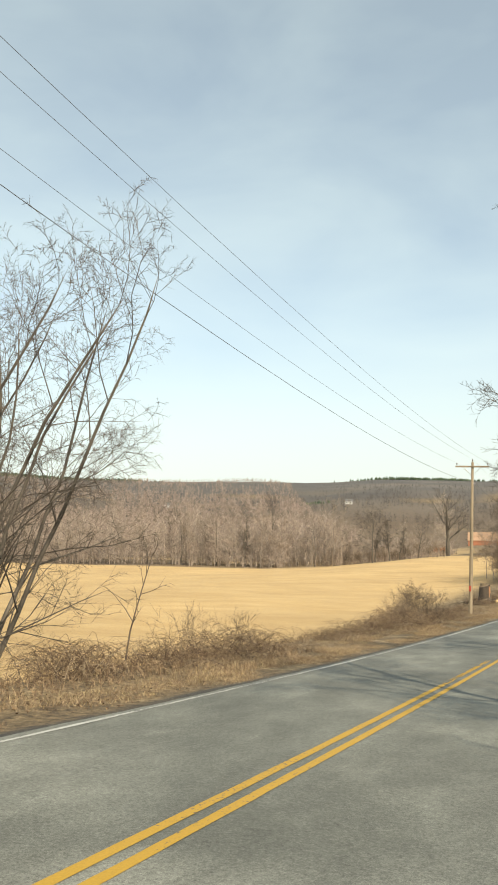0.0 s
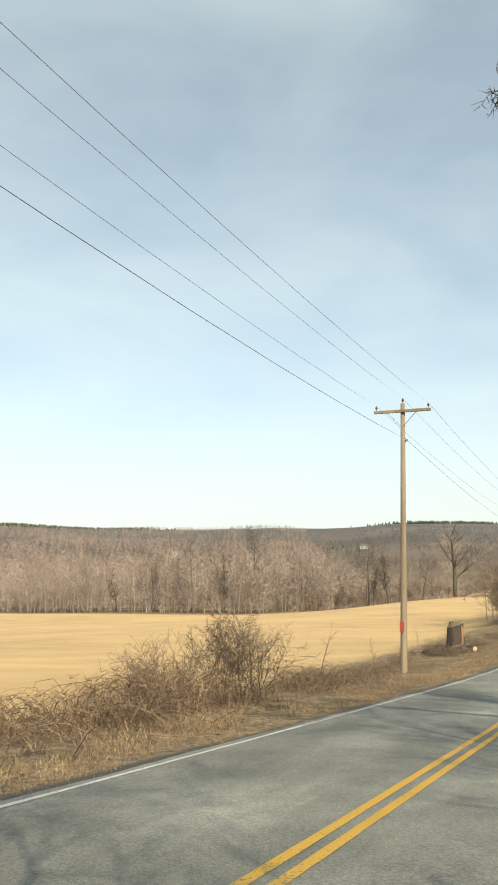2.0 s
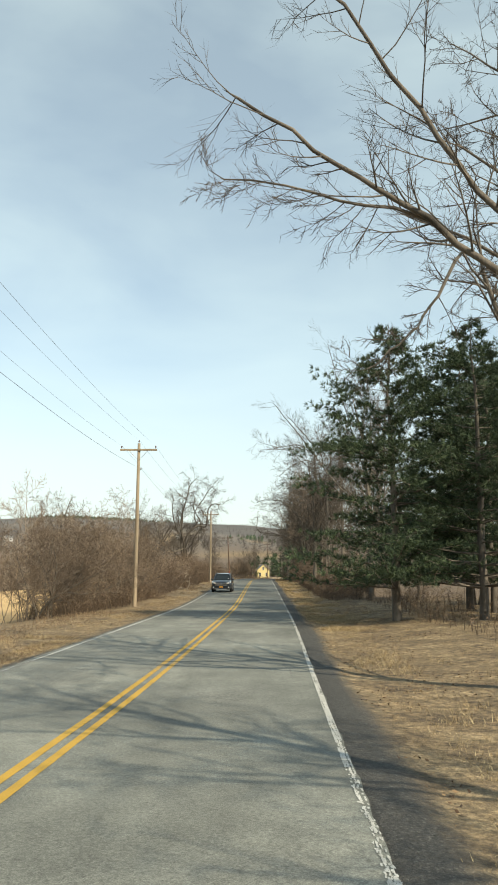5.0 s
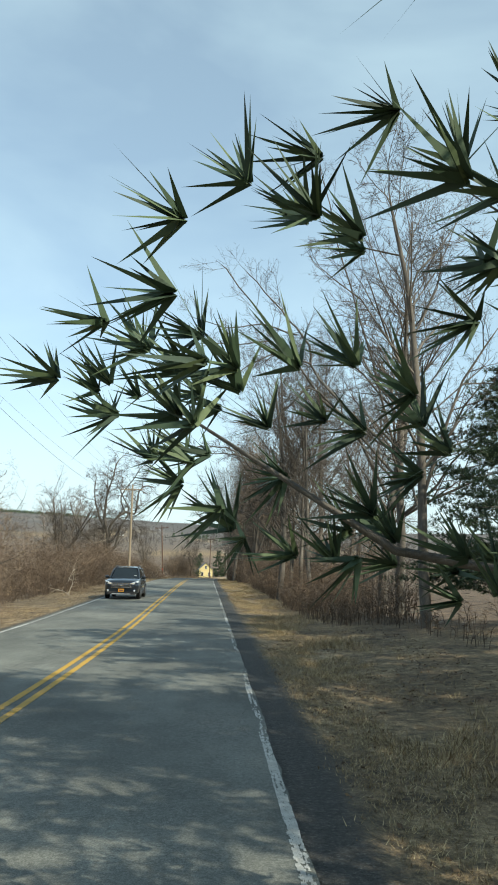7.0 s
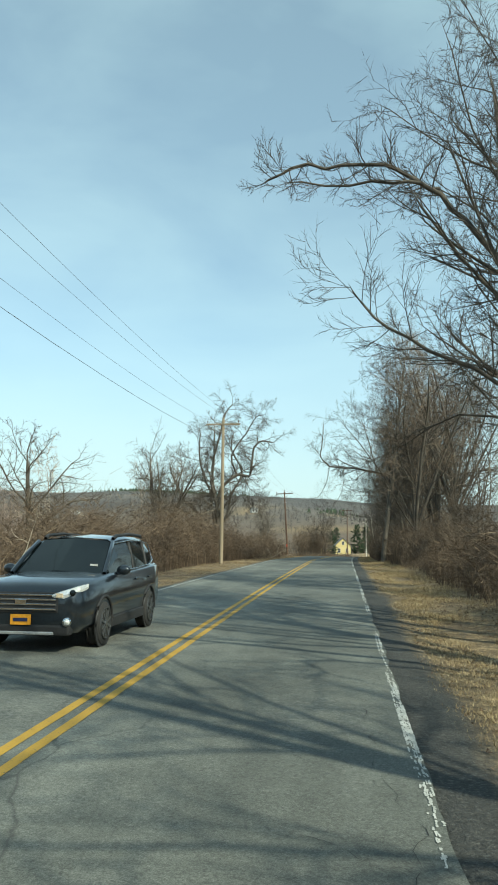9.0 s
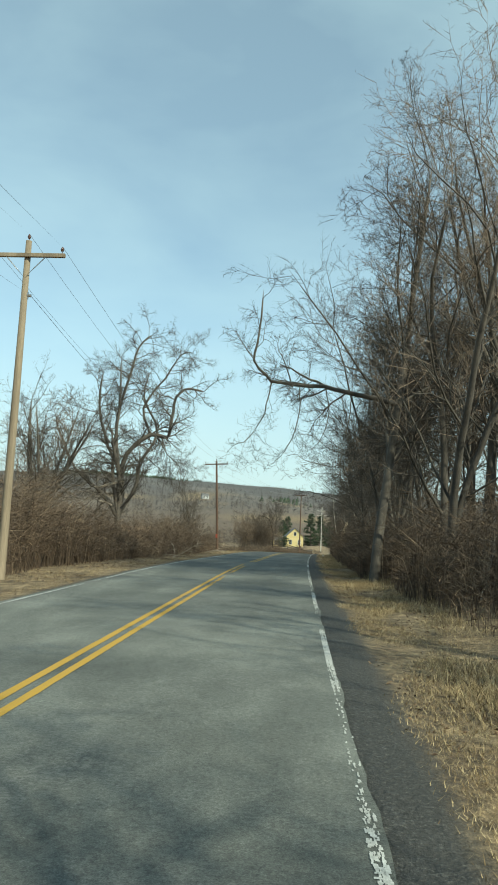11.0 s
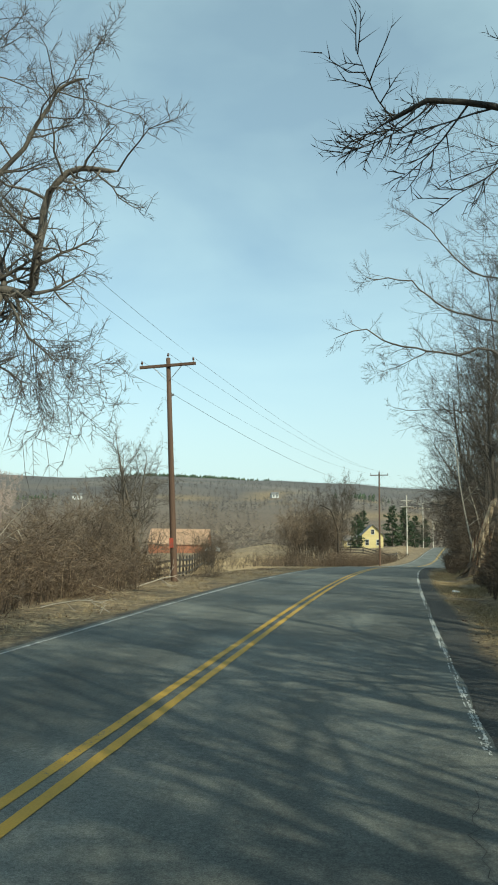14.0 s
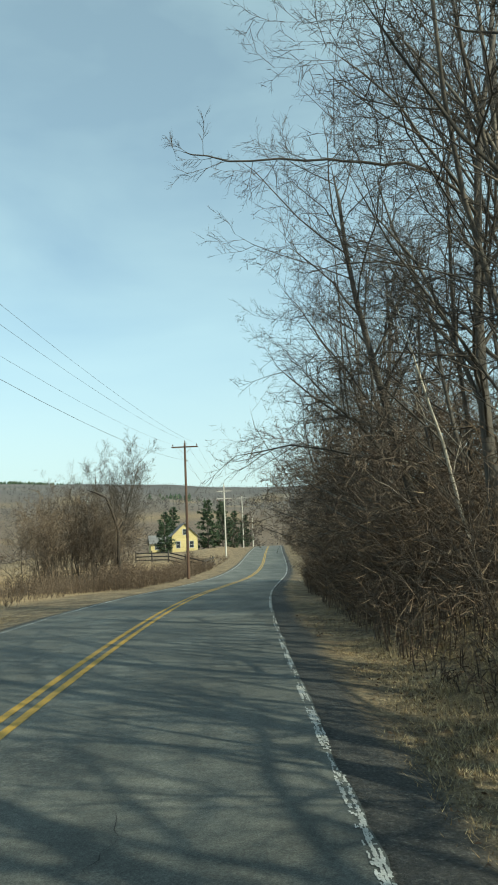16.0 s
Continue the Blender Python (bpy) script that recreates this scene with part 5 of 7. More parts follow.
def build_wood_fill():
    """The fine growth of the wood beyond the field: slim trees with hundreds of twigs between the larger ones."""
    rng = random.Random(23)
    v, f = [], []

    def sliver(c, d, l, w):
        side = d.cross(Vector((rng.gauss(0, 1), rng.gauss(0, 1), rng.gauss(0, 1)))).normalized() * w
        n0 = len(v)
        v.extend([tuple(c - side), tuple(c + side), tuple(c + d * l)])
        f.append((n0, n0 + 1, n0 + 2))

    for _ in range(1500):
        t = rng.random() * 3.9 if rng.random() < 0.85 else 3.9 + rng.random() * 3.0
        i = int(t)
        (x0, y0), (x1, y1) = line[i], line[i + 1]
        back = 1 + (60 if t < 3.9 else 10) * rng.random() ** 1.3
        x, y = x0 + (x1 - x0) * (t - i) - back * 0.2, y0 + (y1 - y0) * (t - i) + back
        if noise.noise((x * 0.05, y * 0.05, 3.3)) < -0.28:
            continue
        h = rng.uniform(6, 17) * (1 if back > 4 else 0.55) * (1 if t < 3.9 else 0.5)
        base = Vector((x, y, ground_z(x, y) - 0.2))
        top = Vector((rng.gauss(0, 0.08), rng.gauss(0, 0.08), 1)).normalized()
        sliver(base, top, h, 0.085)
        sliver(base, top, h, 0.085)
        for _ in range(19):
            q = rng.uniform(0.08, 0.92)
            d1 = spread(top, radians(rng.gauss(56, 16)), rng)
            l1 = h * rng.uniform(0.18, 0.46) * (1.15 - 0.6 * q)
            c1 = base + top * h * q
            sliver(c1, d1, l1, 0.046)
            for _ in range(7):
                s1 = rng.uniform(0.25, 1)
                sliver(c1 + d1 * l1 * s1, spread((d1 + Vector((0, 0, 0.35))).normalized(), radians(rng.uniform(15, 60)), rng), l1 * rng.uniform(0.3, 0.75), 0.024)
    return tagged(new("wood_growth", mesh_of("wood_growth", v, f, WOOD_TWIG)), "fine grey-brown leafless growth in the wood beyond the field", "woods", kind="stuff")


build_wood_fill()


def build_far_evergreens():
    """Dark stands of conifers along the ridge."""
    rng = random.Random(37)
    v, f = [], []
    for az0, az1, r0, r1, n in ((-50, -37, 1150, 1330, 900), (-17, -9, 1230, 1335, 520), (-3, 0, 900, 960, 30), (-24, -22, 820, 850, 24)):
        for _ in range(n):
            a, r = radians(rng.gauss((az0 + az1) / 2, (az1 - az0) / 3.4)), rng.uniform(r0, r1)
            x, y = math.sin(a) * r, 150 + math.cos(a) * r
            z, h, w = ground_z(x, y) - 0.5, rng.uniform(3, 6), rng.uniform(1.8, 3.2)
            for k in range(4):
                b0 = len(v)
                zz, ww = z + h * (0.08 + 0.22 * k), w * (1 - 0.22 * k)
                for q in range(6):
                    g = q * 1.047 + rng.uniform(-0.3, 0.3)
                    v.append((x + math.cos(g) * ww * rng.uniform(0.7, 1.2), y + math.sin(g) * ww * rng.uniform(0.7, 1.2), zz + rng.uniform(-0.5, 0.5)))
                v.append((x, y, zz + h * 0.36))
                f.extend((b0 + q, b0 + (q + 1) % 6, b0 + 6) for q in range(6))
    return tagged(new("far_evergreens", mesh_of("far_evergreens", v, f, NEEDLE)), "dark evergreen stands along the distant ridge", "woods", kind="stuff")


build_far_evergreens()


def build_brush(name, belts, seed, label, mat=BRUSH):
    """Dense leafless undergrowth. belts: from, to, inner and outer offset, height, stems."""
    rng = random.Random(seed)
    w = Wood()
    for y0, y1, d0, d1, high, n in belts:
        side = 1 if d0 > 0 else -1
        for _ in range(n):
            y = rng.uniform(y0, y1)
            t = rng.random() ** 1.3
            d = d0 + (d1 - d0) * t + 0.5 * noise.noise((y * 0.25, d0, 1.0))
            clumpy = 0.75 + 0.85 * noise.noise((d * 0.35, y * 0.16, 4.0))
            if rng.random() > clumpy + 0.35:
                continue
            x = road_x(y) + d
            h = high * clumpy * rng.uniform(0.45, 1.1) * (0.65 + 0.5 * t)
            a = rng.uniform(0, 6.28)
            lean = rng.uniform(0.1, 0.7) * h
            base = Vector((x, y, ground_z(x, y) - 0.05))
            m = base + Vector((math.cos(a) * lean * 0.3, math.sin(a) * lean * 0.3, h * 0.6))
            e = base + Vector((math.cos(a) * lean, math.sin(a) * lean, h * rng.uniform(0.8, 1.0)))
            r = rng.uniform(0.007, 0.014)
            w.tube([base, m, e], [r, r * 0.75, r * 0.3], 3)
            for k in range(7):
                q = rng.uniform(0.2, 0.98)
                c = base.lerp(m, q / 0.6) if q < 0.6 else m.lerp(e, (q - 0.6) / 0.4)
                g = rng.uniform(0, 6.28)
                l = min(h, 2.5) * rng.uniform(0.15, 0.4)
                w.sliver(c, c + Vector((math.cos(g) * l, math.sin(g) * l, l * rng.uniform(-0.3, 0.9))), r * 0.85, rng)
    return tagged(new(name, w.mesh(name, mat)), label, "brush", kind="stuff")


build_brush("roadside_brush", [(126, 195, 6.3, 9.5, 2.4, 4200), (184, 199, 5.8, 11, 4.6, 1500), (140, 190, 8, 12, 3.0, 1500), (195, 240, 5.3, 8.5, 2.6, 3800), (200, 248, 5.7, 8.5, 4.6, 2200), (240, 248, 5.2, 8.5, 2.6, 700), (248, 256.5, 7.4, 10, 2.4, 600), (254, 302, 6.0, 9, 5.2, 2600), (256.5, 300, 4.9, 8, 2.7, 2600), (70, 126, 8.5, 13, 1.5, 700), (300, 450, 5.6, 8, 2.6, 1200)], 41, "dense russet-brown leafless undergrowth beside the road")
build_brush("roadside_brush", [(108, 142, -7.6, -10.5, 2.4, 2000), (116, 150, -6.9, -10.5, 2.2, 1000), (150, 205, -6.6, -10, 4.2, 3600), (150, 212, -7.2, -14, 6.0, 3000), (205, 241, -6.4, -9.5, 3.0, 3600), (212, 248, -8, -21, 4.6, 3600), (240, 249, -7.4, -11, 1.8, 600), (300, 350, -6.2, -9, 2.3, 2600), (298, 332, -8, -17, 2.2, 2200), (280, 300, -8, -16, 1.2, 500), (346, 385, -6, -8, 1.6, 500)], 43, "dense russet-brown leafless undergrowth along the field side")
build_brush("verge_weeds", [(3, 22, -5.4, -9.5, 0.45, 1500), (22, 60, -5.9, -9.0, 0.42, 1700), (34, 44, -6.4, -9.4, 1.2, 600), (60, 112, -6.0, -9.0, 0.42, 1000)], 47, "dry brown weeds and stalks along the field's edge", WEED)


def build_grass():
    rng = random.Random(17)
    v, f, shade = [], [], []
    while len(f) < 430000:
        side = 1 if rng.random() < 0.55 else -1
        y = rng.uniform(2, 275)
        if rng.random() < 0.48:
            side, y = 1, rng.uniform(98, 264)
        elif rng.random() < 0.5:
            side, y = -1, rng.uniform(2, 95)
        d = side * (3.7 + abs(rng.gauss(0, 1.15)) + (0.15 if side > 0 else 0.0))
        if noise.noise((d * 0.9, y * 0.35, 5)) < -0.22 + 0.25 * (abs(d) < 4.1):
            continue
        cx0, cy0 = road_x(y) + d, y
        tall_ = 0.05 + 0.2 * max(0, noise.noise((d * 0.4, y * 0.2, 9)) + 0.3) * smooth(4.0, 5.2, abs(d))
        for _ in range(14):
            x, yy = cx0 + rng.gauss(0, 0.11), cy0 + rng.gauss(0, 0.11)
            z = ground_z(x, yy) - 0.01
            a, h = rng.uniform(0, 6.28), tall_ * rng.uniform(0.5, 1.5)
            lean = h * rng.uniform(0.3, 1.6)
            lx, ly, h = math.cos(a) * lean, math.sin(a) * lean, h * rng.uniform(0.5, 1.0)
            w = 0.0046
            n0 = len(v)
            v.extend([(x - math.sin(a) * w, yy + math.cos(a) * w, z), (x + math.sin(a) * w, yy - math.cos(a) * w, z), (x + lx, yy + ly, z + h)])
            f.append((n0, n0 + 1, n0 + 2))
        shade.extend([int(side < 0 and rng.random() < 0.72 - 0.6 * smooth(60, 120, y))] * (len(f) - len(shade)))
    me = mesh_of("dry_grass", v, f, (STRAW, BROWN_GRASS))
    me.polygons.foreach_set("material_index", shade)
    return tagged(new("dry_grass", me), "short dry straw-coloured verge grass", "grass", kind="stuff")


def build_leaves():
    rng = random.Random(19)
    v, f = [], []
    while len(f) < 52000:
        side = 1 if rng.random() < 0.5 else -1
        y = rng.uniform(4, 270)
        d = side * (3.7 + 4.2 * rng.random() ** 0.8)
        if noise.noise((d * 0.5, y * 0.2, 11)) < -0.05:
            continue
        x = road_x(y) + d
        z = ground_z(x, y) + rng.uniform(0.004, 0.03)
        a, s, t = rng.uniform(0, 6.28), rng.uniform(0.014, 0.036), rng.uniform(-0.02, 0.02)
        c, q = math.cos(a) * s, math.sin(a) * s
        n0 = len(v)
        v.extend([(x - c, y - q, z), (x + q * 0.5, y - c * 0.5, z + abs(t)), (x + c, y + q, z + t), (x - q * 0.5, y + c * 0.5, z - t * 0.5)])
        f.append((n0, n0 + 1, n0 + 2, n0 + 3))
    return tagged(new("leaf_litter", mesh_of("leaf_litter", v, f, LEAF)), "scattered dead brown leaves on the verges", "leaves", kind="stuff")


build_grass()
build_leaves()


# ---- built things ----
def box(bm, x0, y0, z0, x1, y1, z1, bevel=0.0):
    made = bmesh.ops.create_cube(bm, size=1.0, matrix=Matrix.Translation(((x0 + x1) / 2, (y0 + y1) / 2, (z0 + z1) / 2)) @ Matrix.Diagonal((x1 - x0, y1 - y0, z1 - z0, 1)))
    if bevel:
        edges = {e for vert in made["verts"] for e in vert.link_edges}
        bmesh.ops.bevel(bm, geom=list(edges), offset=bevel, segments=2, affect="EDGES", profile=0.6)


def cyl(bm, m, r0, r1, depth, sides=16):
    bmesh.ops.create_cone(bm, cap_ends=True, segments=sides, radius1=r0, radius2=r1, depth=depth, matrix=m)


def done(name, bm, mat, smooth_shade=False):
    me = bpy.data.meshes.new(name)
    bm.to_mesh(me)
    bm.free()
    me.materials.append(mat)
    if smooth_shade:
        for p in me.polygons:
            p.use_smooth = True
    return me


def boxed(name, mat, *sizes, bevel=0.0):
    bm = bmesh.new()
    for s in sizes:
        box(bm, *s, bevel=bevel)
    return done(name, bm, mat)


def tube_mesh(name, pts, radii, sides, mat):
    w = Wood()
    w.tube([Vector(p) for p in pts], radii, sides)
    return w.mesh(name, mat)


ARM_TOPS = {}


def utility_pole(x, y, base, high, arm, mat, turn=0.0, tag="weathered wooden utility pole with a crossarm", marker=False, lean=0.0):
    """high: the pole's length above ground; arm: the crossarm's height above ground."""
    root = new("utility_pole")
    w = Wood()
    w.tube([Vector((0, 0, -0.4)), Vector((0, 0, high * 0.5)), Vector((0, 0, high)), Vector((0, 0, high + 0.02))], [0.145, 0.118, 0.092, 0.088], 14)
    part("pole", w.mesh("pole", mat), root)
    arm_me = boxed("crossarm", mat, (-1.22, -0.17, arm - 0.06, 1.22, -0.06, arm + 0.06), bevel=0.01)
    part("crossarm", arm_me, root)
    for s in (-1, 1):
        part("brace", tube_mesh("brace", [(s * 0.62, -0.13, arm - 0.05), (s * 0.3, -0.14, arm - 0.4), (0, -0.14, arm - 0.72)], [0.016, 0.016, 0.016], 4, STEEL), root, "steel brace")
    for px, pz, py in ((-1.12, arm + 0.06, -0.115), (1.12, arm + 0.06, -0.115), (0.0, high, 0)):
        bm = bmesh.new()
        cyl(bm, Matrix.Translation((px, py, pz + 0.05)), 0.012, 0.012, 0.12, 8)
        for q, r in ((0.10, 0.045), (0.135, 0.055), (0.17, 0.04), (0.2, 0.028)):
            cyl(bm, Matrix.Translation((px, py, pz + q)), r, r * 0.8, 0.035, 12)
        part("insulator", done("insulator", bm, CERAMIC, True), root, "brown ceramic insulator")
    bm = bmesh.new()
    cyl(bm, Matrix.Translation((0.15, 0, arm - 1.25)) @ pose(0, 0, 0, 0, 90, 0), 0.05, 0.05, 0.12, 12)
    box(bm, 0.04, -0.03, arm - 1.36, 0.12, 0.03, arm - 1.14)
    part("neutral_bracket", done("bracket", bm, STEEL), root, "neutral wire bracket")
    if marker:
        part("marker", boxed("marker", RED_TAPE, (-0.12, -0.172, 1.35, 0.05, -0.160, 1.75)), root, "red marker plate")
    if mat is POLE_PALE and y < 400:
        part("crossarm", boxed("crossarm", mat, (-1.3, -0.17, arm - 1.35, 1.3, -0.06, arm - 1.22), bevel=0.01), root)
        for px in (-1.2, -0.6, 0.6, 1.2):
            bm = bmesh.new()
            cyl(bm, Matrix.Translation((px, -0.12, arm - 1.55)), 0.05, 0.06, 0.34, 10)
            part("cutout", done("cutout", bm, CERAMIC, True), root, "hanging fuse cutout")
    root.matrix_basis = pose(x, y, base, 0, lean, turn)
    ARM_TOPS[y] = [tuple(root.matrix_basis @ Vector((q, 0, z))) for q, z in ((-1.12, arm + 0.28), (1.12, arm + 0.28), (0, high + 0.22), (0.2, arm - 1.25))]
    return tagged(root, tag, "pole", "utility poles along the road")


POLES = [(-6.5, -8, 0.4, 11.0, 10.4, POLE_WOOD, 0), (-6.55, 55.75, -2.9, 10.85, 10.5, POLE_WOOD, 0), (-6.5, 119.3, -3.0, 10.55, 10.1, POLE_WOOD, 0), (-7.0, 186.3, -1.6, 10.85, 10.35, POLE_WOOD, 0),
         (-7.41, 245.8, -0.15, 9.35, 9.0, POLE_DARK, 0), (0.2, 323, -0.75, 12.5, 12.1, POLE_DARK, -6), (5.4, 388, 0.5, 12.6, 11.4, POLE_PALE, -5), (11.6, 453, 2.6, 12.7, 12.2, POLE_PALE, -5), (18.0, 518, 1.5, 11.6, 11.2, POLE_PALE, -5)]
for i, (x, y, base, high, arm, mat, turn) in enumerate(POLES):
    tag = {0: "weathered wooden utility pole with a crossarm", 1: "dark creosoted utility pole with a crossarm", 2: "bleached pale utility pole with a crossarm"}[(POLE_WOOD, POLE_DARK, POLE_PALE).index(mat)]
    utility_pole(x, y, base, high, arm, mat, turn, tag, i in (1, 4), {1: 2.2, 4: -3.2}.get(i, 0.0))
ends = sorted(ARM_TOPS)
for a0, b0 in zip(ends, ends[1:]):
    for k in range(4):
        p, q = Vector(ARM_TOPS[a0][k]), Vector(ARM_TOPS[b0][k])
        pts = []
        for i in range(15):
            t = i / 14
            c = p.lerp(q, t)
            c.z -= (1.0 if k < 3 else 1.2) * 4 * t * (1 - t)
            pts.append(c)
        ob = new("power_line", tube_mesh("power_line", pts, [0.007 if k < 3 else 0.0095] * 15, 4, WIRE))
        tagged(ob, "thin sagging overhead wire between two poles", "wire", "overhead wires")


def stump():
    root = new("tree_stump")
    rng = random.Random(23)
    bm = bmesh.new()
    sides, rings = 26, 8
    prev = None
    flute = [rng.uniform(-1, 1) for _ in range(sides)]
    for i in range(rings + 1):
        t = i / rings
        z = -0.25 + 1.5 * t
        ring = []
        for k in range(sides):
            a = 2 * math.pi * k / sides
            r = 0.36 + 0.22 * (1 - t) ** 2 + 0.035 * flute[k] + 0.05 * math.sin(3 * a + 1) + rng.uniform(-0.012, 0.012)
            if i == rings:
                z = 1.25 + 0.10 * math.cos(a - 0.6) + rng.uniform(-0.02, 0.03)
            ring.append(bm.verts.new((r * math.cos(a), r * math.sin(a), z)))
        if prev:
            for k in range(sides):
                bm.faces.new((prev[k], prev[(k + 1) % sides], ring[(k + 1) % sides], ring[k]))
        prev = ring
    part("trunk", done("trunk", bm, STUMP_BARK, True), root, "dark furrowed bark")
    bm = bmesh.new()
    top = [bm.verts.new((v[0] * 0.97, v[1] * 0.97, v[2] - 0.012)) for v in [(0.37 * math.cos(2 * math.pi * k / 26), 0.37 * math.sin(2 * math.pi * k / 26), 1.265 + 0.1 * math.cos(2 * math.pi * k / 26 - 0.6)) for k in range(26)]]
    mid_v = bm.verts.new((0, 0, 1.25))
    for k in range(26):
        bm.faces.new((top[k], top[(k + 1) % 26], mid_v))
    part("cut_face", done("cut_face", bm, OLD_CUT), root, "weathered sawn top")
    bm = bmesh.new()
    slab = []
    for lift in (1.15, 1.42):
        slab.append([bm.verts.new((0.04 + (0.33 - 0.05 * (lift > 1.2)) * math.cos(a * 0.5236), 0.10 + 0.24 * math.sin(a * 0.5236), lift + rng.uniform(-0.03, 0.05) * (lift > 1.2))) for a in range(12)])
    for k in range(12):
        bm.faces.new((slab[0][k], slab[0][(k + 1) % 12], slab[1][(k + 1) % 12], slab[1][k]))
    bm.faces.new(slab[1])
    part("hinge", done("hinge", bm, OLD_CUT), root, "raised ragged hinge of the cut")
    for k in range(4):
        a = -0.3 + 0.14 * k
        w = Wood()
        h = rng.uniform(0.35, 0.9)
        p = Vector((0.40 * math.cos(a), 0.40 * math.sin(a), 1.25 - h))
        w.tube([p, p + Vector((0.02, 0, h * 0.5)), p + Vector((0.0, 0, h + rng.uniform(0, 0.08)))], [0.05, 0.06, 0.02], 5)
        part("torn_strip", w.mesh("torn_strip", TORN_WOOD), root, "orange torn wood where the bark is gone")
    root.matrix_basis = pose(-7.9, 72.2, ground_z(-7.9, 72.2)) @ Matrix.Diagonal((1.25, 1.25, 1.22, 1))
    return tagged(root, "broad sawn-off tree stump standing on the verge", "stump")


stump()
for i, (x, y, turn, l, r) in enumerate(((-7.0, 72.9, 30, 0.8, 0.16), (-7.5, 73.6, 100, 0.6, 0.13), (-8.5, 70.3, 70, 1.4, 0.10), (-8.1, 69.6, 120, 1.7, 0.07), (-8.7, 70.9, 160, 1.2, 0.08))):
    root = new("cut_log")
    bm = bmesh.new()
    cyl(bm, pose(0, 0, 0, 90, 0, 0), r, r * 0.93, l, 14)
    part("bark", done("log", bm, BARK, True), root)
    for s in (-1, 1):
        bm = bmesh.new()
        cyl(bm, pose(0, s * (l / 2 + 0.004), 0, 90, 0, 0), r * 0.9, r * 0.88, 0.01, 14)
        part("cut_end", done("cut_end", bm, CUT_WOOD), root, "pale sawn end")
    root.matrix_basis = pose(x, y, ground_z(x, y) + r * 0.85, 0, 0, turn)
    tagged(root, "short cut log lying beside the stump", "log", "cut logs")


def brush_pile(x, y, size, seed):
    """Cut branches heaped by the stump."""
    rng = random.Random(seed)
    root = new("brush_pile")
    for k in range(16):
        w = Wood()
        a, l = rng.uniform(0, 6.28), rng.uniform(0.5, 1.3)
        p = Vector((rng.gauss(0, 0.35), rng.gauss(0, 0.3), rng.uniform(0.0, 0.3)))
        q = p + Vector((math.cos(a) * l, math.sin(a) * l, rng.uniform(-0.1, 0.35)))
        r = rng.uniform(0.012, 0.045)
        w.tube([p, p.lerp(q, 0.5) + Vector((rng.gauss(0, 0.06), rng.gauss(0, 0.06), 0.05)), q], [r, r * 0.8, r * 0.4], 6)
        for _ in range(4):
            c = p.lerp(q, rng.uniform(0.3, 1))
            w.sliver(c, c + Vector((rng.gauss(0, 0.25), rng.gauss(0, 0.25), rng.uniform(-0.05, 0.3))), 0.01, rng)
        part("branch", w.mesh("branch", DEAD_WOOD if k % 5 == 0 else STUMP_BARK), root)
    root.matrix_basis = pose(x, y, ground_z(x, y)) @ Matrix.Scale(size, 4)
    return tagged(root, "heap of cut branches beside the stump", "brush pile", "branch heaps")


brush_pile(-8.5, 70.7, 1.0, 3)
brush_pile(-9.2, 70.2, 0.8, 4)
brush_pile(-7.15, 72.6, 0.6, 5)


def dead_branch(x, y, turn, l, lean, seed):
    """A bleached fallen branch with a few forks."""
    rng = random.Random(seed)
    w = Wood()
    limb(w, w, rng, Vector((0, 0, 0.05)), Vector((math.cos(lean), 0, math.sin(lean))), l, 0.03, 0, [(5, 0.45, 50, 0.14, -0.02, 6, 0.009), (3, 0.5, 45, 0.2, 0, 4), (0, 0, 0, 0.2, 0, 2)])
    ob = new("dead_branch", w.mesh("dead_branch", DEAD_WOOD))
    ob.matrix_basis = pose(x, y, ground_z(x, y), 0, 0, turn)
    return tagged(ob, "bleached broken branch caught in the roadside brush", "branch", "dead branches")


for i, (x, y, turn, l, lean) in enumerate(((-5.9, 146.2, 160, 1.6, 0.5), (-6.2, 147.2, 30, 1.3, 0.9), (-7.5, 152, 60, 2.4, 1.0), (-9.0, 160, 200, 2.2, 0.9), (-6.4, 212.8, 20, 1.8, 0.5), (-6.3, 214.9, 150, 2.0, 0.4), (-6.5, 213.6, 80, 1.2, 1.0),
                                           (-7.2, 228.5, 100, 2.6, 0.9), (-7.0, 232, 10, 2.0, 0.2), (-6.9, 237, 170, 2.2, 0.25), (-7.3, 240.5, 20, 2.0, 0.3), (6.6, 200, 100, 1.8, 0.8), (6.3, 184, 30, 1.6, 0.9))):
    dead_branch(x, y, turn, l, lean, 400 + i)


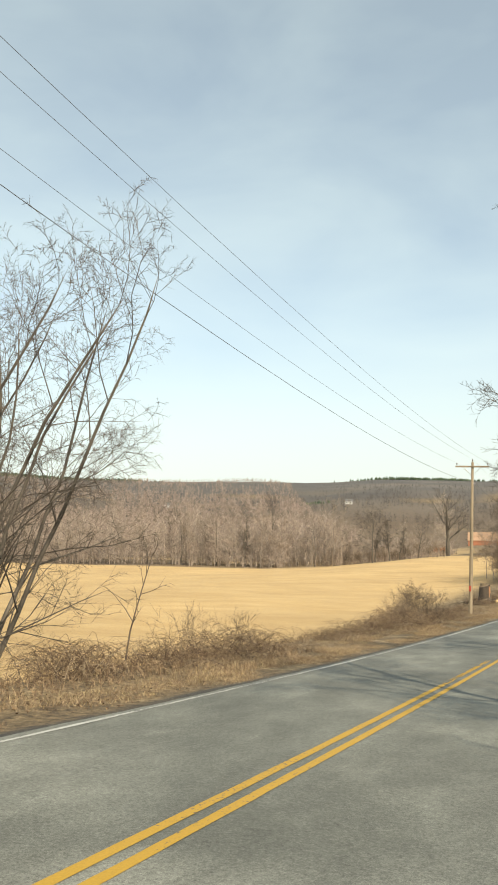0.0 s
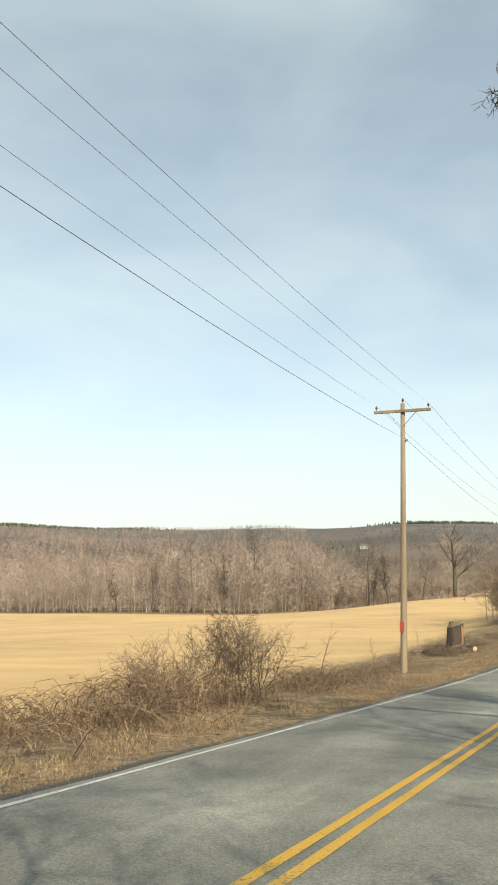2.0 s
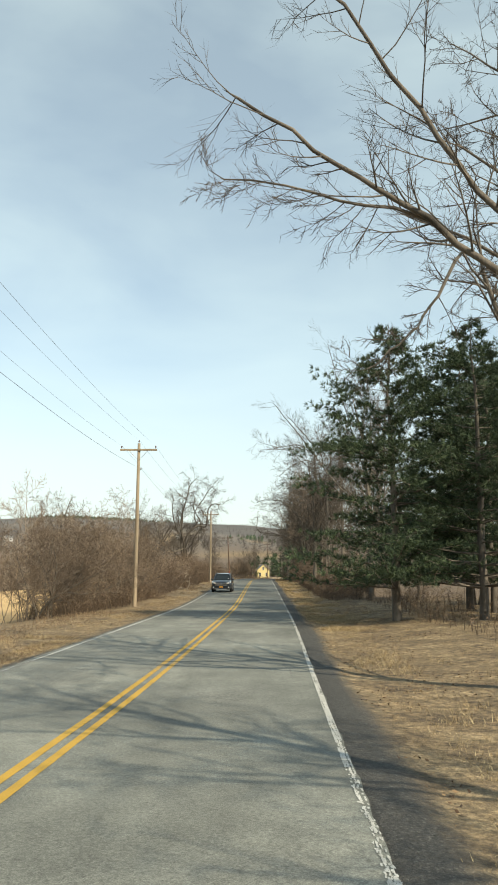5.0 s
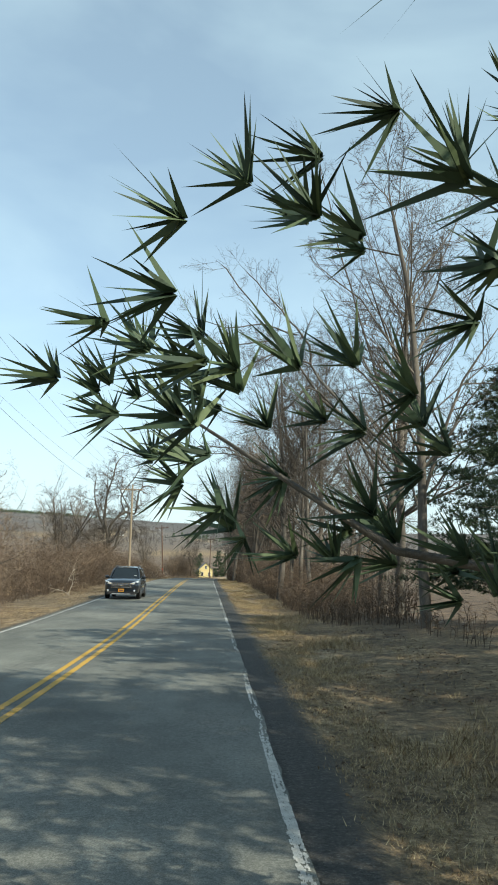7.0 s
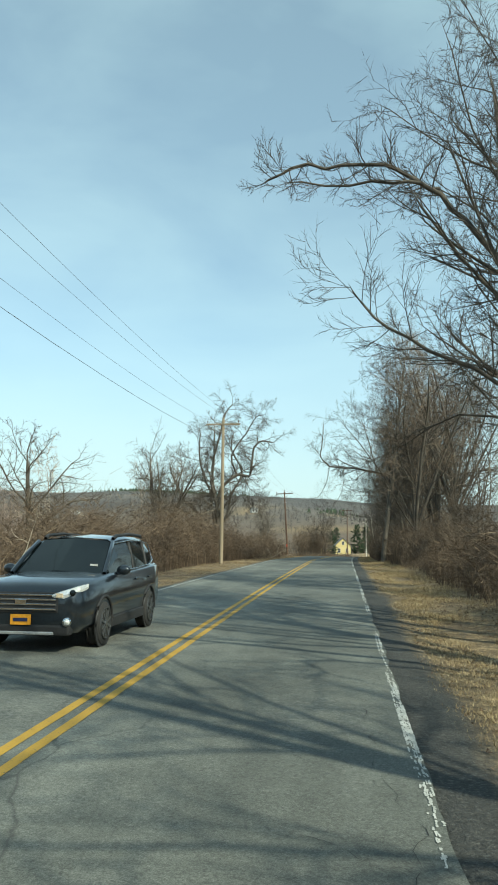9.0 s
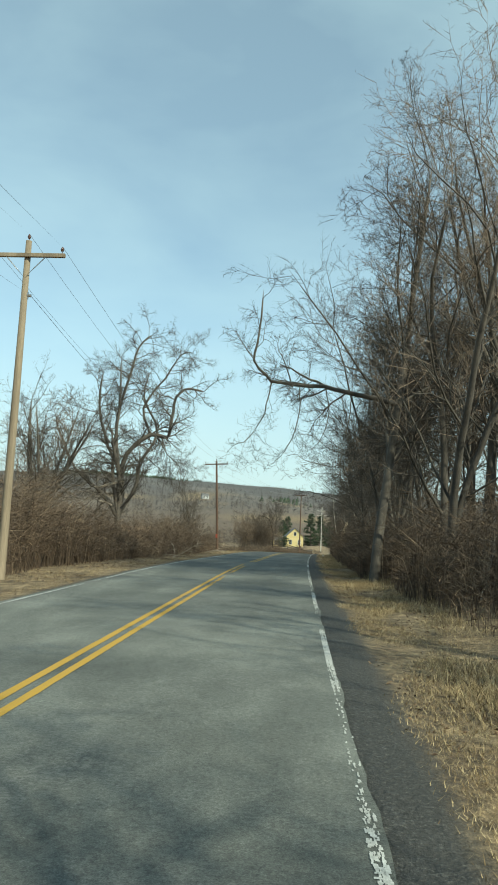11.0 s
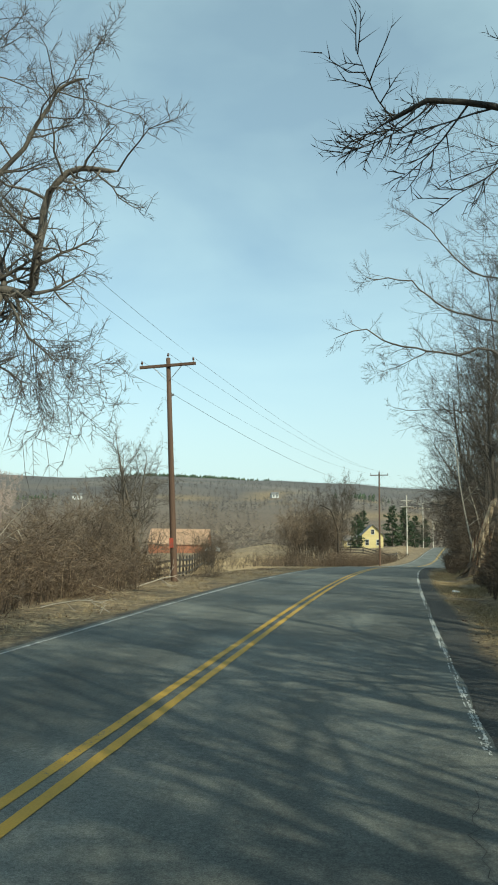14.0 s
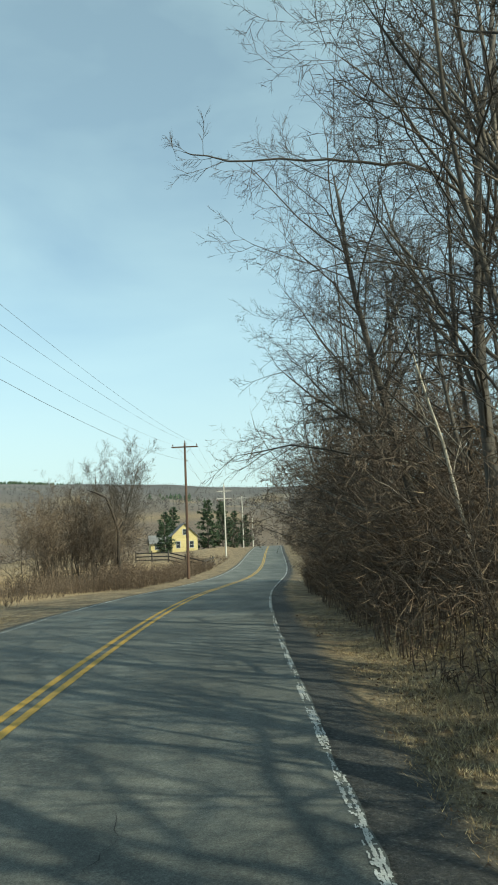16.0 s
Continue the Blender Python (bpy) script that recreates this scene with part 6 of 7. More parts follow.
def snag(x, y):
    """A storm-broken trunk: a fluted leaning bole, bark below, torn pale wood above."""
    root = new("broken_tree")
    rng = random.Random(29)
    sides = 26
    flute = [rng.uniform(-1, 1) for _ in range(sides)]
    high = [rng.uniform(-1, 1) for _ in range(sides)]

    def axis(z):
        return 0.06 * z + 0.052 * z * z, 0.02 * z

    def bole(z0, z1, rows, radius, jag, seed, depth):
        own = random.Random(seed)
        bm, prev = bmesh.new(), None
        for i in range(rows + 1):
            t = i / rows
            ring = []
            for k in range(sides):
                a = 2 * math.pi * k / sides
                top = z1 + jag * (0.6 * high[k] + 0.5 * math.sin(2 * a + seed) + 0.25 * flute[(k * 3) % sides])
                z = z0 + (top - z0) * t
                ax, ay = axis(max(z, 0))
                r = radius(z) * (1 + depth * flute[(k + int(2 * z)) % sides] + depth * 0.7 * math.sin(5 * a + 1.5 * z)) + own.uniform(-0.008, 0.008)
                ring.append(bm.verts.new((ax + r * math.cos(a), ay + r * 0.8 * math.sin(a), z)))
            if prev:
                for k in range(sides):
                    bm.faces.new((prev[k], prev[(k + 1) % sides], ring[(k + 1) % sides], ring[k]))
            prev = ring
        bm.faces.new(prev)
        return bm

    part("trunk", done("trunk", bole(-0.4, 1.2, 10, lambda z: 0.36 + 0.22 * max(0, 1 - z) ** 2 - 0.05 * z, 0.5, 3, 0.1), SNAG_BARK), root, "dark bark on the broken base")
    part("torn_trunk", done("torn_trunk", bole(0.3, 3.35, 22, lambda z: 0.35 - 0.17 * smooth(0.7, 2.2, z) - 0.015 * z, 0.22, 5, 0.16), SPLINTER), root, "pale torn heartwood")
    w = Wood()
    for a in range(6):
        c, q = math.cos(a * 1.1), math.sin(a * 1.1)
        w.tube([Vector((c * 0.3, q * 0.3, 0.3)), Vector((c * 0.65, q * 0.6, 0.0)), Vector((c * 1.0, q * 0.9, -0.2))], [0.10, 0.06, 0.03], 7)
    part("roots", w.mesh("roots", SNAG_BARK), root)
    for k in range(34):
        a = rng.uniform(2.2, 7.0)
        z0 = rng.uniform(0.0, 1.5)
        ax, ay = axis(z0)
        out = 0.40 - 0.15 * smooth(0.7, 2.0, z0)
        p = Vector((ax + out * math.cos(a), ay + 0.8 * out * math.sin(a), z0))
        h, q = rng.uniform(0.4, 1.3), rng.uniform(0.014, 0.045)
        tip = Vector((axis(z0 + h)[0] - ax + rng.gauss(0, 0.05), rng.gauss(0, 0.05), h))
        w = Wood()
        w.tube([p, p + tip * 0.4 + Vector((0, rng.gauss(0, 0.02), 0)), p + tip * 0.75, p + tip], [q * c for c in (0.9, 1.0, 0.7, 0.1)], 5)
        part("splinter", w.mesh("splinter", (SPLINTER, TORN_WOOD, SNAG_BARK)[k % 3]), root, "torn splinter of wood")
    w = Wood()
    w.tube([Vector((0.45, 0.25, 2.0)), Vector((0.9, 0.3, 2.5)), Vector((1.5, 0.4, 2.95)), Vector((3.0, 0.6, 3.6)), Vector((4.6, 0.9, 4.1))], [0.14, 0.13, 0.12, 0.10, 0.06], 10)
    part("limb", w.mesh("limb", BARK), root, "snapped limb")
    root.matrix_basis = pose(x, y, ground_z(x, y), 0, 0, 0)
    return tagged(root, "storm-broken leaning trunk with pale torn wood", "tree")


snag(5.36, 252.6)
for i, (x, y, l, t) in enumerate(((5.5, 253.4, 7.5, -22), (7.4, 249, 7.5, -12), (6.9, 241, 6.0, 18), (8.0, 258, 7.0, -20), (7.3, 265, 6.5, 22))):
    w = Wood()
    rng = random.Random(200 + i)
    limb(w, w, rng, Vector((0, 0, -0.2)), Vector((math.sin(radians(t)) * 0.6, 0.1, 1)).normalized(), l, 0.05, 0, [(7, 0.22, 50, 0.05, 0.0, 8), (3, 0.5, 40, 0.12, 0, 3), (0, 0, 0, 0.1, 0, 2)])
    ob = new("pale_sapling_tree", w.mesh("pale_sapling", surface("pale_bark", (0.34, 0.29, 0.23), (0.55, 0.49, 0.40), 3, 30, 0.9, 0.2) if i == 0 else bpy.data.materials["pale_bark"]))
    ob.matrix_basis = pose(x, y, ground_z(x, y), 0, 0, i * 40)
    tagged(ob, "leaning pale-barked sapling in the roadside brush", "tree", "pale saplings")


def fence(points, rails, high, label):
    root = new("rail_fence")
    rng = random.Random(31)
    post = boxed("post", FENCE_WOOD, (-0.06, -0.06, -0.3, 0.06, 0.06, high + 0.12), bevel=0.008)
    for (x0, y0), (x1, y1) in zip(points, points[1:]):
        n = max(1, round(math.hypot(x1 - x0, y1 - y0) / 2.6))
        for i in range(n):
            ax, ay, bx, by = (x0 + (x1 - x0) * i / n, y0 + (y1 - y0) * i / n, x0 + (x1 - x0) * (i + 1) / n, y0 + (y1 - y0) * (i + 1) / n)
            az, bz = ground_z(ax, ay), ground_z(bx, by)
            turn = math.atan2(by - ay, bx - ax)
            p = part("post", post, root)
            p.matrix_basis = pose(ax, ay, az, 0, 0, math.degrees(turn))
            l = math.hypot(bx - ax, by - ay)
            for k in range(rails):
                h = high * (k + 0.6) / rails
                bm = bmesh.new()
                box(bm, 0, -0.085, h - 0.07, l, -0.062, h + 0.07)
                r = part("rail", done("rail", bm, FENCE_WOOD), root)
                r.matrix_basis = pose(ax, ay, az, 0, -math.degrees(math.atan2(bz - az, l)), math.degrees(turn))
    return tagged(root, label, "fence")


fence([(-34, 249), (-22, 257), (-12.6, 266.5)], 3, 1.3, "black three-rail paddock fence")
fence([(-12.6, 266.5), (-18, 300), (-26, 340)], 3, 1.3, "black three-rail paddock fence running back to the barn")
fence([(-7, 352), (1.5, 345), (3, 360)], 3, 1.3, "dark rail fence near the yellow house")


def gable_house(name, x, y, turn, wide_, deep, wall_h, roof_h, wall_mat, roof_mat, label, windows, base=None, ridge_along_x=False):
    root = new(name)
    z0 = ground_z(x, y) - 0.2 if base is None else base
    hw, hd = wide_ / 2, deep / 2
    bm = bmesh.new()
    lo = [bm.verts.new(c) for c in ((-hw, -hd, -0.5), (hw, -hd, -0.5), (hw, hd, -0.5), (-hw, hd, -0.5))]
    hi = [bm.verts.new(c) for c in ((-hw, -hd, wall_h), (hw, -hd, wall_h), (hw, hd, wall_h), (-hw, hd, wall_h))]
    if ridge_along_x:
        r0, r1 = bm.verts.new((-hw, 0, wall_h + roof_h)), bm.verts.new((hw, 0, wall_h + roof_h))
        bm.faces.new((hi[3], hi[0], r0)), bm.faces.new((hi[1], hi[2], r1))
    else:
        r0, r1 = bm.verts.new((0, -hd, wall_h + roof_h)), bm.verts.new((0, hd, wall_h + roof_h))
        bm.faces.new((hi[0], hi[1], r0)), bm.faces.new((hi[2], hi[3], r1))
    for i in range(4):
        j = (i + 1) % 4
        bm.faces.new((lo[i], lo[j], hi[j], hi[i]))
    part("wall", done("wall", bm, wall_mat), root)
    bm = bmesh.new()
    o, th = 0.35, 0.14
    for s in (-1, 1):
        if ridge_along_x:
            slope = roof_h / hd
            cs = [(-hw - o, 0, wall_h + roof_h + 0.02), (hw + o, 0, wall_h + roof_h + 0.02), (hw + o, s * (hd + o), wall_h - o * slope + 0.02), (-hw - o, s * (hd + o), wall_h - o * slope + 0.02)]
        else:
            slope = roof_h / hw
            cs = [(0, -hd - o, wall_h + roof_h + 0.02), (0, hd + o, wall_h + roof_h + 0.02), (s * (hw + o), hd + o, wall_h - o * slope + 0.02), (s * (hw + o), -hd - o, wall_h - o * slope + 0.02)]
        low = [bm.verts.new(c) for c in cs]
        up = [bm.verts.new((c[0], c[1], c[2] + th)) for c in cs]
        bm.faces.new(low), bm.faces.new(up)
        for i in range(4):
            j = (i + 1) % 4
            bm.faces.new((low[i], low[j], up[j], up[i]))
    bmesh.ops.recalc_face_normals(bm, faces=bm.faces)
    part("roof", done("roof", bm, roof_mat), root)
    for wx, wz, ww, wh in windows:
        wroot = part("window", boxed("window_frame", WHITE_PAINT, (wx - ww / 2 - 0.1, -hd - 0.06, wz - 0.1, wx - ww / 2, -hd + 0.02, wz + wh + 0.1), (wx + ww / 2, -hd - 0.06, wz - 0.1, wx + ww / 2 + 0.1, -hd + 0.02, wz + wh + 0.1),
                                     (wx - ww / 2, -hd - 0.06, wz + wh, wx + ww / 2, -hd + 0.02, wz + wh + 0.1), (wx - ww / 2, -hd - 0.06, wz - 0.1, wx + ww / 2, -hd + 0.02, wz), (wx - ww / 2, -hd - 0.05, wz + wh / 2 - 0.03, wx + ww / 2, -hd - 0.01, wz + wh / 2 + 0.03)), root)
        part("pane", boxed("pane", WINDOW_DARK, (wx - ww / 2, -hd - 0.03, wz, wx + ww / 2, -hd - 0.015, wz + wh)), wroot)
    root.matrix_basis = pose(x, y, z0, 0, 0, turn)
    return tagged(root, label, "house")


gable_house("house", -2.9, 421, 8, 5.3, 8, 3.5, 2.5, YELLOW_SIDING, SHINGLE, "yellow clapboard farmhouse with a grey gable roof", [(-1.4, 1.0, 0.8, 1.3), (1.4, 1.0, 0.8, 1.3), (0, 3.7, 0.7, 1.1)])
gable_house("house", -7.6, 424, 8, 5, 6, 2.2, 1.6, YELLOW_SIDING, SHINGLE, "low yellow wing of the farmhouse", [(-1.2, 0.9, 0.8, 1.0), (1.2, 0.9, 0.8, 1.0)], None, True)
gable_house("barn", -59.5, 446, 6, 17, 10, 2.9, 4.3, BARN_WALL, BARN_ROOF, "long tan barn with a rust-brown roof", [], None, True)
for x, y, w in ((-282, 917, 9), (-452, 784, 10), (-110, 1010, 7)):
    gable_house("house", x, y, 20, w, 8, 3.2, 2.4, WHITE_PAINT, SHINGLE, "distant white house among bare woods on the hill", [(-w / 4, 1, 1.3, 1.4), (w / 4, 1, 1.3, 1.4)], None, True)


def covered_trailer(x, y):
    root = new("covered_trailer")
    bm = bmesh.new()
    box(bm, -2.6, -1.1, 0.7, 2.6, 1.1, 1.9, bevel=0.15)
    bmesh.ops.create_uvsphere(bm, u_segments=14, v_segments=8, radius=1.0, matrix=Matrix.Translation((0, 0, 1.8)) @ Matrix.Diagonal((2.4, 1.0, 0.6, 1)))
    part("tarp", done("tarp", bm, WHITE_PAINT, True), root, "white tarpaulin cover")
    part("bed", boxed("bed", BLACK_PLASTIC, (-2.7, -1.0, 0.5, 2.9, 1.0, 0.7), bevel=0.03), root)
    for s in (-1, 1):
        bm = bmesh.new()
        cyl(bm, pose(0.2, s * 0.95, 0.36, 90, 0, 0), 0.36, 0.36, 0.22, 20)
        part("wheel", done("wheel", bm, RUBBER, True), root, "black tyre")
    root.matrix_basis = pose(x, y, ground_z(x, y), 0, 0, 15) @ Matrix.Scale(0.8, 4)
    return tagged(root, "trailer under a white tarpaulin near the barn", "trailer")


covered_trailer(-47.5, 436)


def steel_container(x, y, turn):
    root = new("shipping_container")
    bm = bmesh.new()
    box(bm, -3.03, -1.2, 0.15, 3.03, 1.2, 2.75)
    part("body", done("body", bm, ORANGE_STEEL), root)
    bm = bmesh.new()
    for k in range(24):
        box(bm, -2.9 + k * 0.245, -1.235, 0.3, -2.78 + k * 0.245, -1.205, 2.6)
    part("corrugation", done("corrugation", bm, ORANGE_STEEL), root)
    for cx in (-2.98, 2.98):
        part("corner_post", boxed("corner_post", ORANGE_STEEL, (cx - 0.07, -1.25, 0.1, cx + 0.07, -1.19, 2.8)), root)
    root.matrix_basis = pose(x, y, ground_z(x, y) - 0.05, 0, 0, turn)
    return tagged(root, "bright orange steel container beyond the paddock", "container")


steel_container(-85, 451, 8)
litter = tagged(new("litter", boxed("litter", TARP, (-0.12, -0.05, 0, 0.12, 0.05, 0.07), bevel=0.02)), "small crumpled white litter on the verge", "litter")
litter.matrix_basis = pose(3.45, 241.9, ground_z(3.45, 241.9) + 0.01, 0, 8, 25)
marker = new("roadside_marker")
part("post", boxed("post", STEEL, (-0.02, -0.015, -0.3, 0.02, 0.015, 1.3), bevel=0.004), marker)
part("sign", boxed("sign", WHITE_PAINT, (-0.07, -0.022, 0.95, 0.07, -0.016, 1.3), bevel=0.001), marker, "small white plate")
marker.matrix_basis = pose(6.3, 147.5, ground_z(6.3, 147.5))
tagged(marker, "thin metal roadside marker with a white plate", "sign")


def station_wagon(x, y, turn):
    """A dark crossover wagon. It faces its own -y; x is its width."""
    root = new("station_wagon")
    # along, half width at sill, belt, roof; heights of sill, belt, roof
    hull = [(-2.41, 0.66, 0.68, 0.40, 0.80), (-2.36, 0.80, 0.81, 0.33, 0.90), (-2.15, 0.88, 0.87, 0.28, 0.975), (-1.7, 0.905, 0.89, 0.27, 1.035), (-1.0, 0.915, 0.90, 0.27, 1.085), (0.0, 0.915, 0.905, 0.27, 1.10), (1.0, 0.915, 0.905, 0.27, 1.13),
            (1.8, 0.91, 0.89, 0.28, 1.16), (2.2, 0.88, 0.86, 0.34, 1.17), (2.4, 0.80, 0.78, 0.42, 1.12)]
    bm = bmesh.new()
    prev = None
    for yy, ws, wb, zs, zb in hull:
        prof = [(-ws * 0.86, zs), (-ws, zs + 0.12), (-ws * 1.012, (zs + zb) / 2 + 0.05), (-wb, zb - 0.05), (-wb * 0.93, zb), (-wb * 0.5, zb + 0.035), (0, zb + 0.045)]
        prof = prof + [(-px, pz) for px, pz in reversed(prof[:-1])]
        ring = [bm.verts.new((px, yy, pz)) for px, pz in prof]
        if prev:
            for k in range(len(ring) - 1):
                bm.faces.new((prev[k], prev[k + 1], ring[k + 1], ring[k]))
            bm.faces.new((prev[-1], prev[0], ring[0], ring[-1]))
        else:
            bm.faces.new(list(reversed(ring)))
        prev = ring
    bm.faces.new(prev)
    bmesh.ops.recalc_face_normals(bm, faces=bm.faces)
    body = part("body", done("body", bm, CAR_PAINT, True), root, "dark metallic grey painted body")

    def cabin_ring(yy, wb, wr, zb, zr):
        return [(-wb, yy, zb), (-(wb + wr) / 2 - 0.02, yy, (zb + zr) / 2), (-wr, yy, zr - 0.06), (-wr * 0.85, yy, zr), (0, yy, zr + 0.035), (wr * 0.85, yy, zr), (wr, yy, zr - 0.06), ((wb + wr) / 2 + 0.02, yy, (zb + zr) / 2), (wb, yy, zb)]

    # glasshouse of dark glass, with a painted roof above it
    rings = [cabin_ring(-1.05, 0.80, 0.78, 1.06, 1.10), cabin_ring(-0.22, 0.83, 0.66, 1.08, 1.625), cabin_ring(0.6, 0.84, 0.69, 1.10, 1.67), cabin_ring(1.5, 0.83, 0.67, 1.13, 1.65), cabin_ring(2.28, 0.78, 0.60, 1.15, 1.22)]
    rings[-1] = cabin_ring(2.32, 0.76, 0.72, 1.12, 1.16)
    rings.insert(4, cabin_ring(2.0, 0.80, 0.63, 1.15, 1.61))
    def glass(name, faces):
        bm = bmesh.new()
        for r0, k in faces:
            quad = [bm.verts.new(rings[r0 + (q > 1)][k + (q in (1, 2))]) for q in range(4)]
            bm.faces.new(quad)
        bmesh.ops.remove_doubles(bm, verts=bm.verts, dist=0.0005)
        bmesh.ops.recalc_face_normals(bm, faces=bm.faces)
        return part(name, done(name, bm, CAR_GLASS), root, "dark tinted glass")

    glass("windscreen", [(0, k) for k in range(8)])
    glass("rear_window", [(4, k) for k in range(8)])
    for k0 in (0, 6):
        glass("side_window", [(r, k) for r in (1, 2, 3) for k in (k0, k0 + 1)])
    bm = bmesh.new()
    top = []
    for yy, wr, zr in ((-0.2, 0.66, 1.632), (0.6, 0.69, 1.682), (1.5, 0.67, 1.662), (2.04, 0.63, 1.622)):
        top.append([(-wr - 0.012, yy, zr - 0.07), (-wr * 0.86, yy, zr + 0.012), (0, yy, zr + 0.047), (wr * 0.86, yy, zr + 0.012), (wr + 0.012, yy, zr - 0.07)])
    rows_ = [[bm.verts.new(c) for c in r] for r in top]
    for r0, r1 in zip(rows_, rows_[1:]):
        for k in range(4):
            bm.faces.new((r0[k], r0[k + 1], r1[k + 1], r1[k]))
    bmesh.ops.recalc_face_normals(bm, faces=bm.faces)
    part("roof", done("roof", bm, CAR_PAINT, True), root)
    for s in (-1, 1):
        part("pillar", tube_mesh("pillar", [(s * 0.79, -1.02, 1.09), (s * 0.735, -0.62, 1.36), (s * 0.665, -0.22, 1.60), (s * 0.66, -0.17, 1.615)], [0.04] * 4, 6, CAR_PAINT), root)
        for yy in (0.55, 1.45):
            part("pillar", tube_mesh("pillar", [(s * 0.83, yy, 1.1), (s * 0.765, yy + 0.02, 1.38), (s * 0.69, yy + 0.05, 1.61), (s * 0.68, yy + 0.05, 1.62)], [0.035] * 4, 6, BLACK_PLASTIC), root)
        part("window_trim", tube_mesh("window_trim", [(s * 0.86, -0.55, 1.10), (s * 0.865, 0.6, 1.125), (s * 0.85, 1.6, 1.16), (s * 0.77, 2.15, 1.24), (s * 0.69, 2.0, 1.56), (s * 0.715, 1.4, 1.605), (s * 0.73, 0.6, 1.625), (s * 0.70, -0.2, 1.575), (s * 0.70, -0.22, 1.57)], [0.011] * 9, 5, CHROME), root, "chrome strip round the side glass")
        part("roof_rail", tube_mesh("roof_rail", [(s * 0.62, -0.05, 1.65), (s * 0.63, 0.12, 1.705), (s * 0.64, 0.9, 1.735), (s * 0.62, 1.7, 1.70), (s * 0.605, 1.9, 1.64)], [0.036, 0.032, 0.028, 0.032, 0.036], 6, BLACK_PLASTIC), root, "black roof rail")
        bm = bmesh.new()
        bmesh.ops.create_uvsphere(bm, u_segments=14, v_segments=8, radius=1, matrix=Matrix.Translation((s * 1.0, -0.62, 1.14)) @ Matrix.Diagonal((0.12, 0.07, 0.085, 1)))
        box(bm, min(s * 0.84, s * 0.95), -0.62, 1.06, max(s * 0.84, s * 0.95), -0.57, 1.10)
        part("mirror", done("mirror", bm, CAR_PAINT, True), root, "door mirror")
        bm = bmesh.new()
        prev = None
        for lx, ly, lo_, hi_ in ((0.47, -2.44, 0.815, 0.85), (0.60, -2.425, 0.79, 0.895), (0.73, -2.375, 0.795, 0.935), (0.83, -2.27, 0.845, 0.97), (0.895, -2.08, 0.925, 0.99)):
            ring = [bm.verts.new(c) for c in ((s * lx, ly, lo_), (s * (lx + 0.006), ly - 0.012, (lo_ + hi_) / 2), (s * lx, ly + 0.01, hi_), (s * (lx - 0.05), ly + 0.1, hi_), (s * (lx - 0.05), ly + 0.1, lo_))]
            if prev:
                for k in range(5):
                    bm.faces.new((prev[k], prev[(k + 1) % 5], ring[(k + 1) % 5], ring[k]))
            else:
                bm.faces.new(ring)
            prev = ring
        bm.faces.new(prev)
        bmesh.ops.recalc_face_normals(bm, faces=bm.faces)
        lamp = part("headlight", done("headlight", bm, LAMP_GLASS), root, "swept clear headlight")
        bm = bmesh.new()
        cyl(bm, pose(s * 0.755, -2.375, 0.875, 90, 0, s * 35), 0.042, 0.046, 0.03, 16)
        part("projector", done("projector", bm, CAR_GLASS, True), lamp, "round dark projector lens")
        bm = bmesh.new()
        box(bm, min(s * 0.53, s * 0.63), -2.444, 0.81, max(s * 0.53, s * 0.63), -2.40, 0.868)
        part("indicator", done("indicator", bm, WARM_LENS), lamp, "amber indicator strip")
        bm = bmesh.new()
        cyl(bm, pose(s * 0.69, -2.40, 0.46, 90, 0, s * 22), 0.062, 0.066, 0.07, 18)
        fog = part("fog_light", done("fog_light", bm, CHROME, True), root, "round fog light")
        bm = bmesh.new()
        cyl(bm, pose(s * 0.70, -2.43, 0.46, 90, 0, s * 22), 0.042, 0.042, 0.04, 16)
        part("lens", done("lens", bm, LAMP_GLASS, True), fog)
        part("sill_cladding", boxed("sill", BLACK_PLASTIC, (min(s * 0.86, s * 0.935), -1.0, 0.24, max(s * 0.86, s * 0.935), 1.0, 0.42), bevel=0.03), root, "black sill cladding")
        for wy in (-1.38, 1.37):
            bm = bmesh.new()
            flare = [Vector((s * 0.925, wy + 0.405 * math.cos(g * 0.2094 - 0.1), 0.36 + 0.405 * math.sin(g * 0.2094 - 0.1))) for g in range(17)]
            lip = Wood()
            lip.tube(flare, [0.026] * 17, 6)
            part("flare", lip.mesh("flare", BLACK_PLASTIC), root, "black arch flare")
            bmesh.ops.create_cone(bm, cap_ends=True, segments=28, radius1=0.405, radius2=0.405, depth=0.02, matrix=pose(s * 0.908, wy, 0.36, 0, 90, 0))
            part("wheel_arch", done("wheel_arch", bm, BLACK_PLASTIC), root, "black wheel arch")
            bm = bmesh.new()
            for r0, r1, q, dep in ((0.325, 0.345, -0.085, 0.04), (0.345, 0.345, 0.0, 0.13), (0.345, 0.325, 0.085, 0.04)):
                cyl(bm, pose(s * 0.835 + q, wy, 0.345, 0, 90, 0), r0, r1, dep, 28)
            wheel = part("tyre", done("tyre", bm, RUBBER, True), root)
            bm = bmesh.new()
            bmesh.ops.create_cone(bm, cap_ends=False, segments=28, radius1=0.235, radius2=0.235, depth=0.04, matrix=pose(s * 0.945, wy, 0.345, 0, 90, 0))
            cyl(bm, pose(s * 0.945, wy, 0.345, 0, 90, 0), 0.05, 0.05, 0.05, 14)
            for k in range(10):
                m = pose(s * 0.945, wy, 0.345) @ pose(0, 0, 0, k * 36, 0, 0)
                made = bmesh.ops.create_cube(bm, size=1, matrix=m @ Matrix.Translation((0, 0, 0.13)) @ Matrix.Diagonal((0.03, 0.035, 0.21, 1)))
            part("rim", done("rim", bm, ALLOY), wheel, "ten-spoke alloy rim")
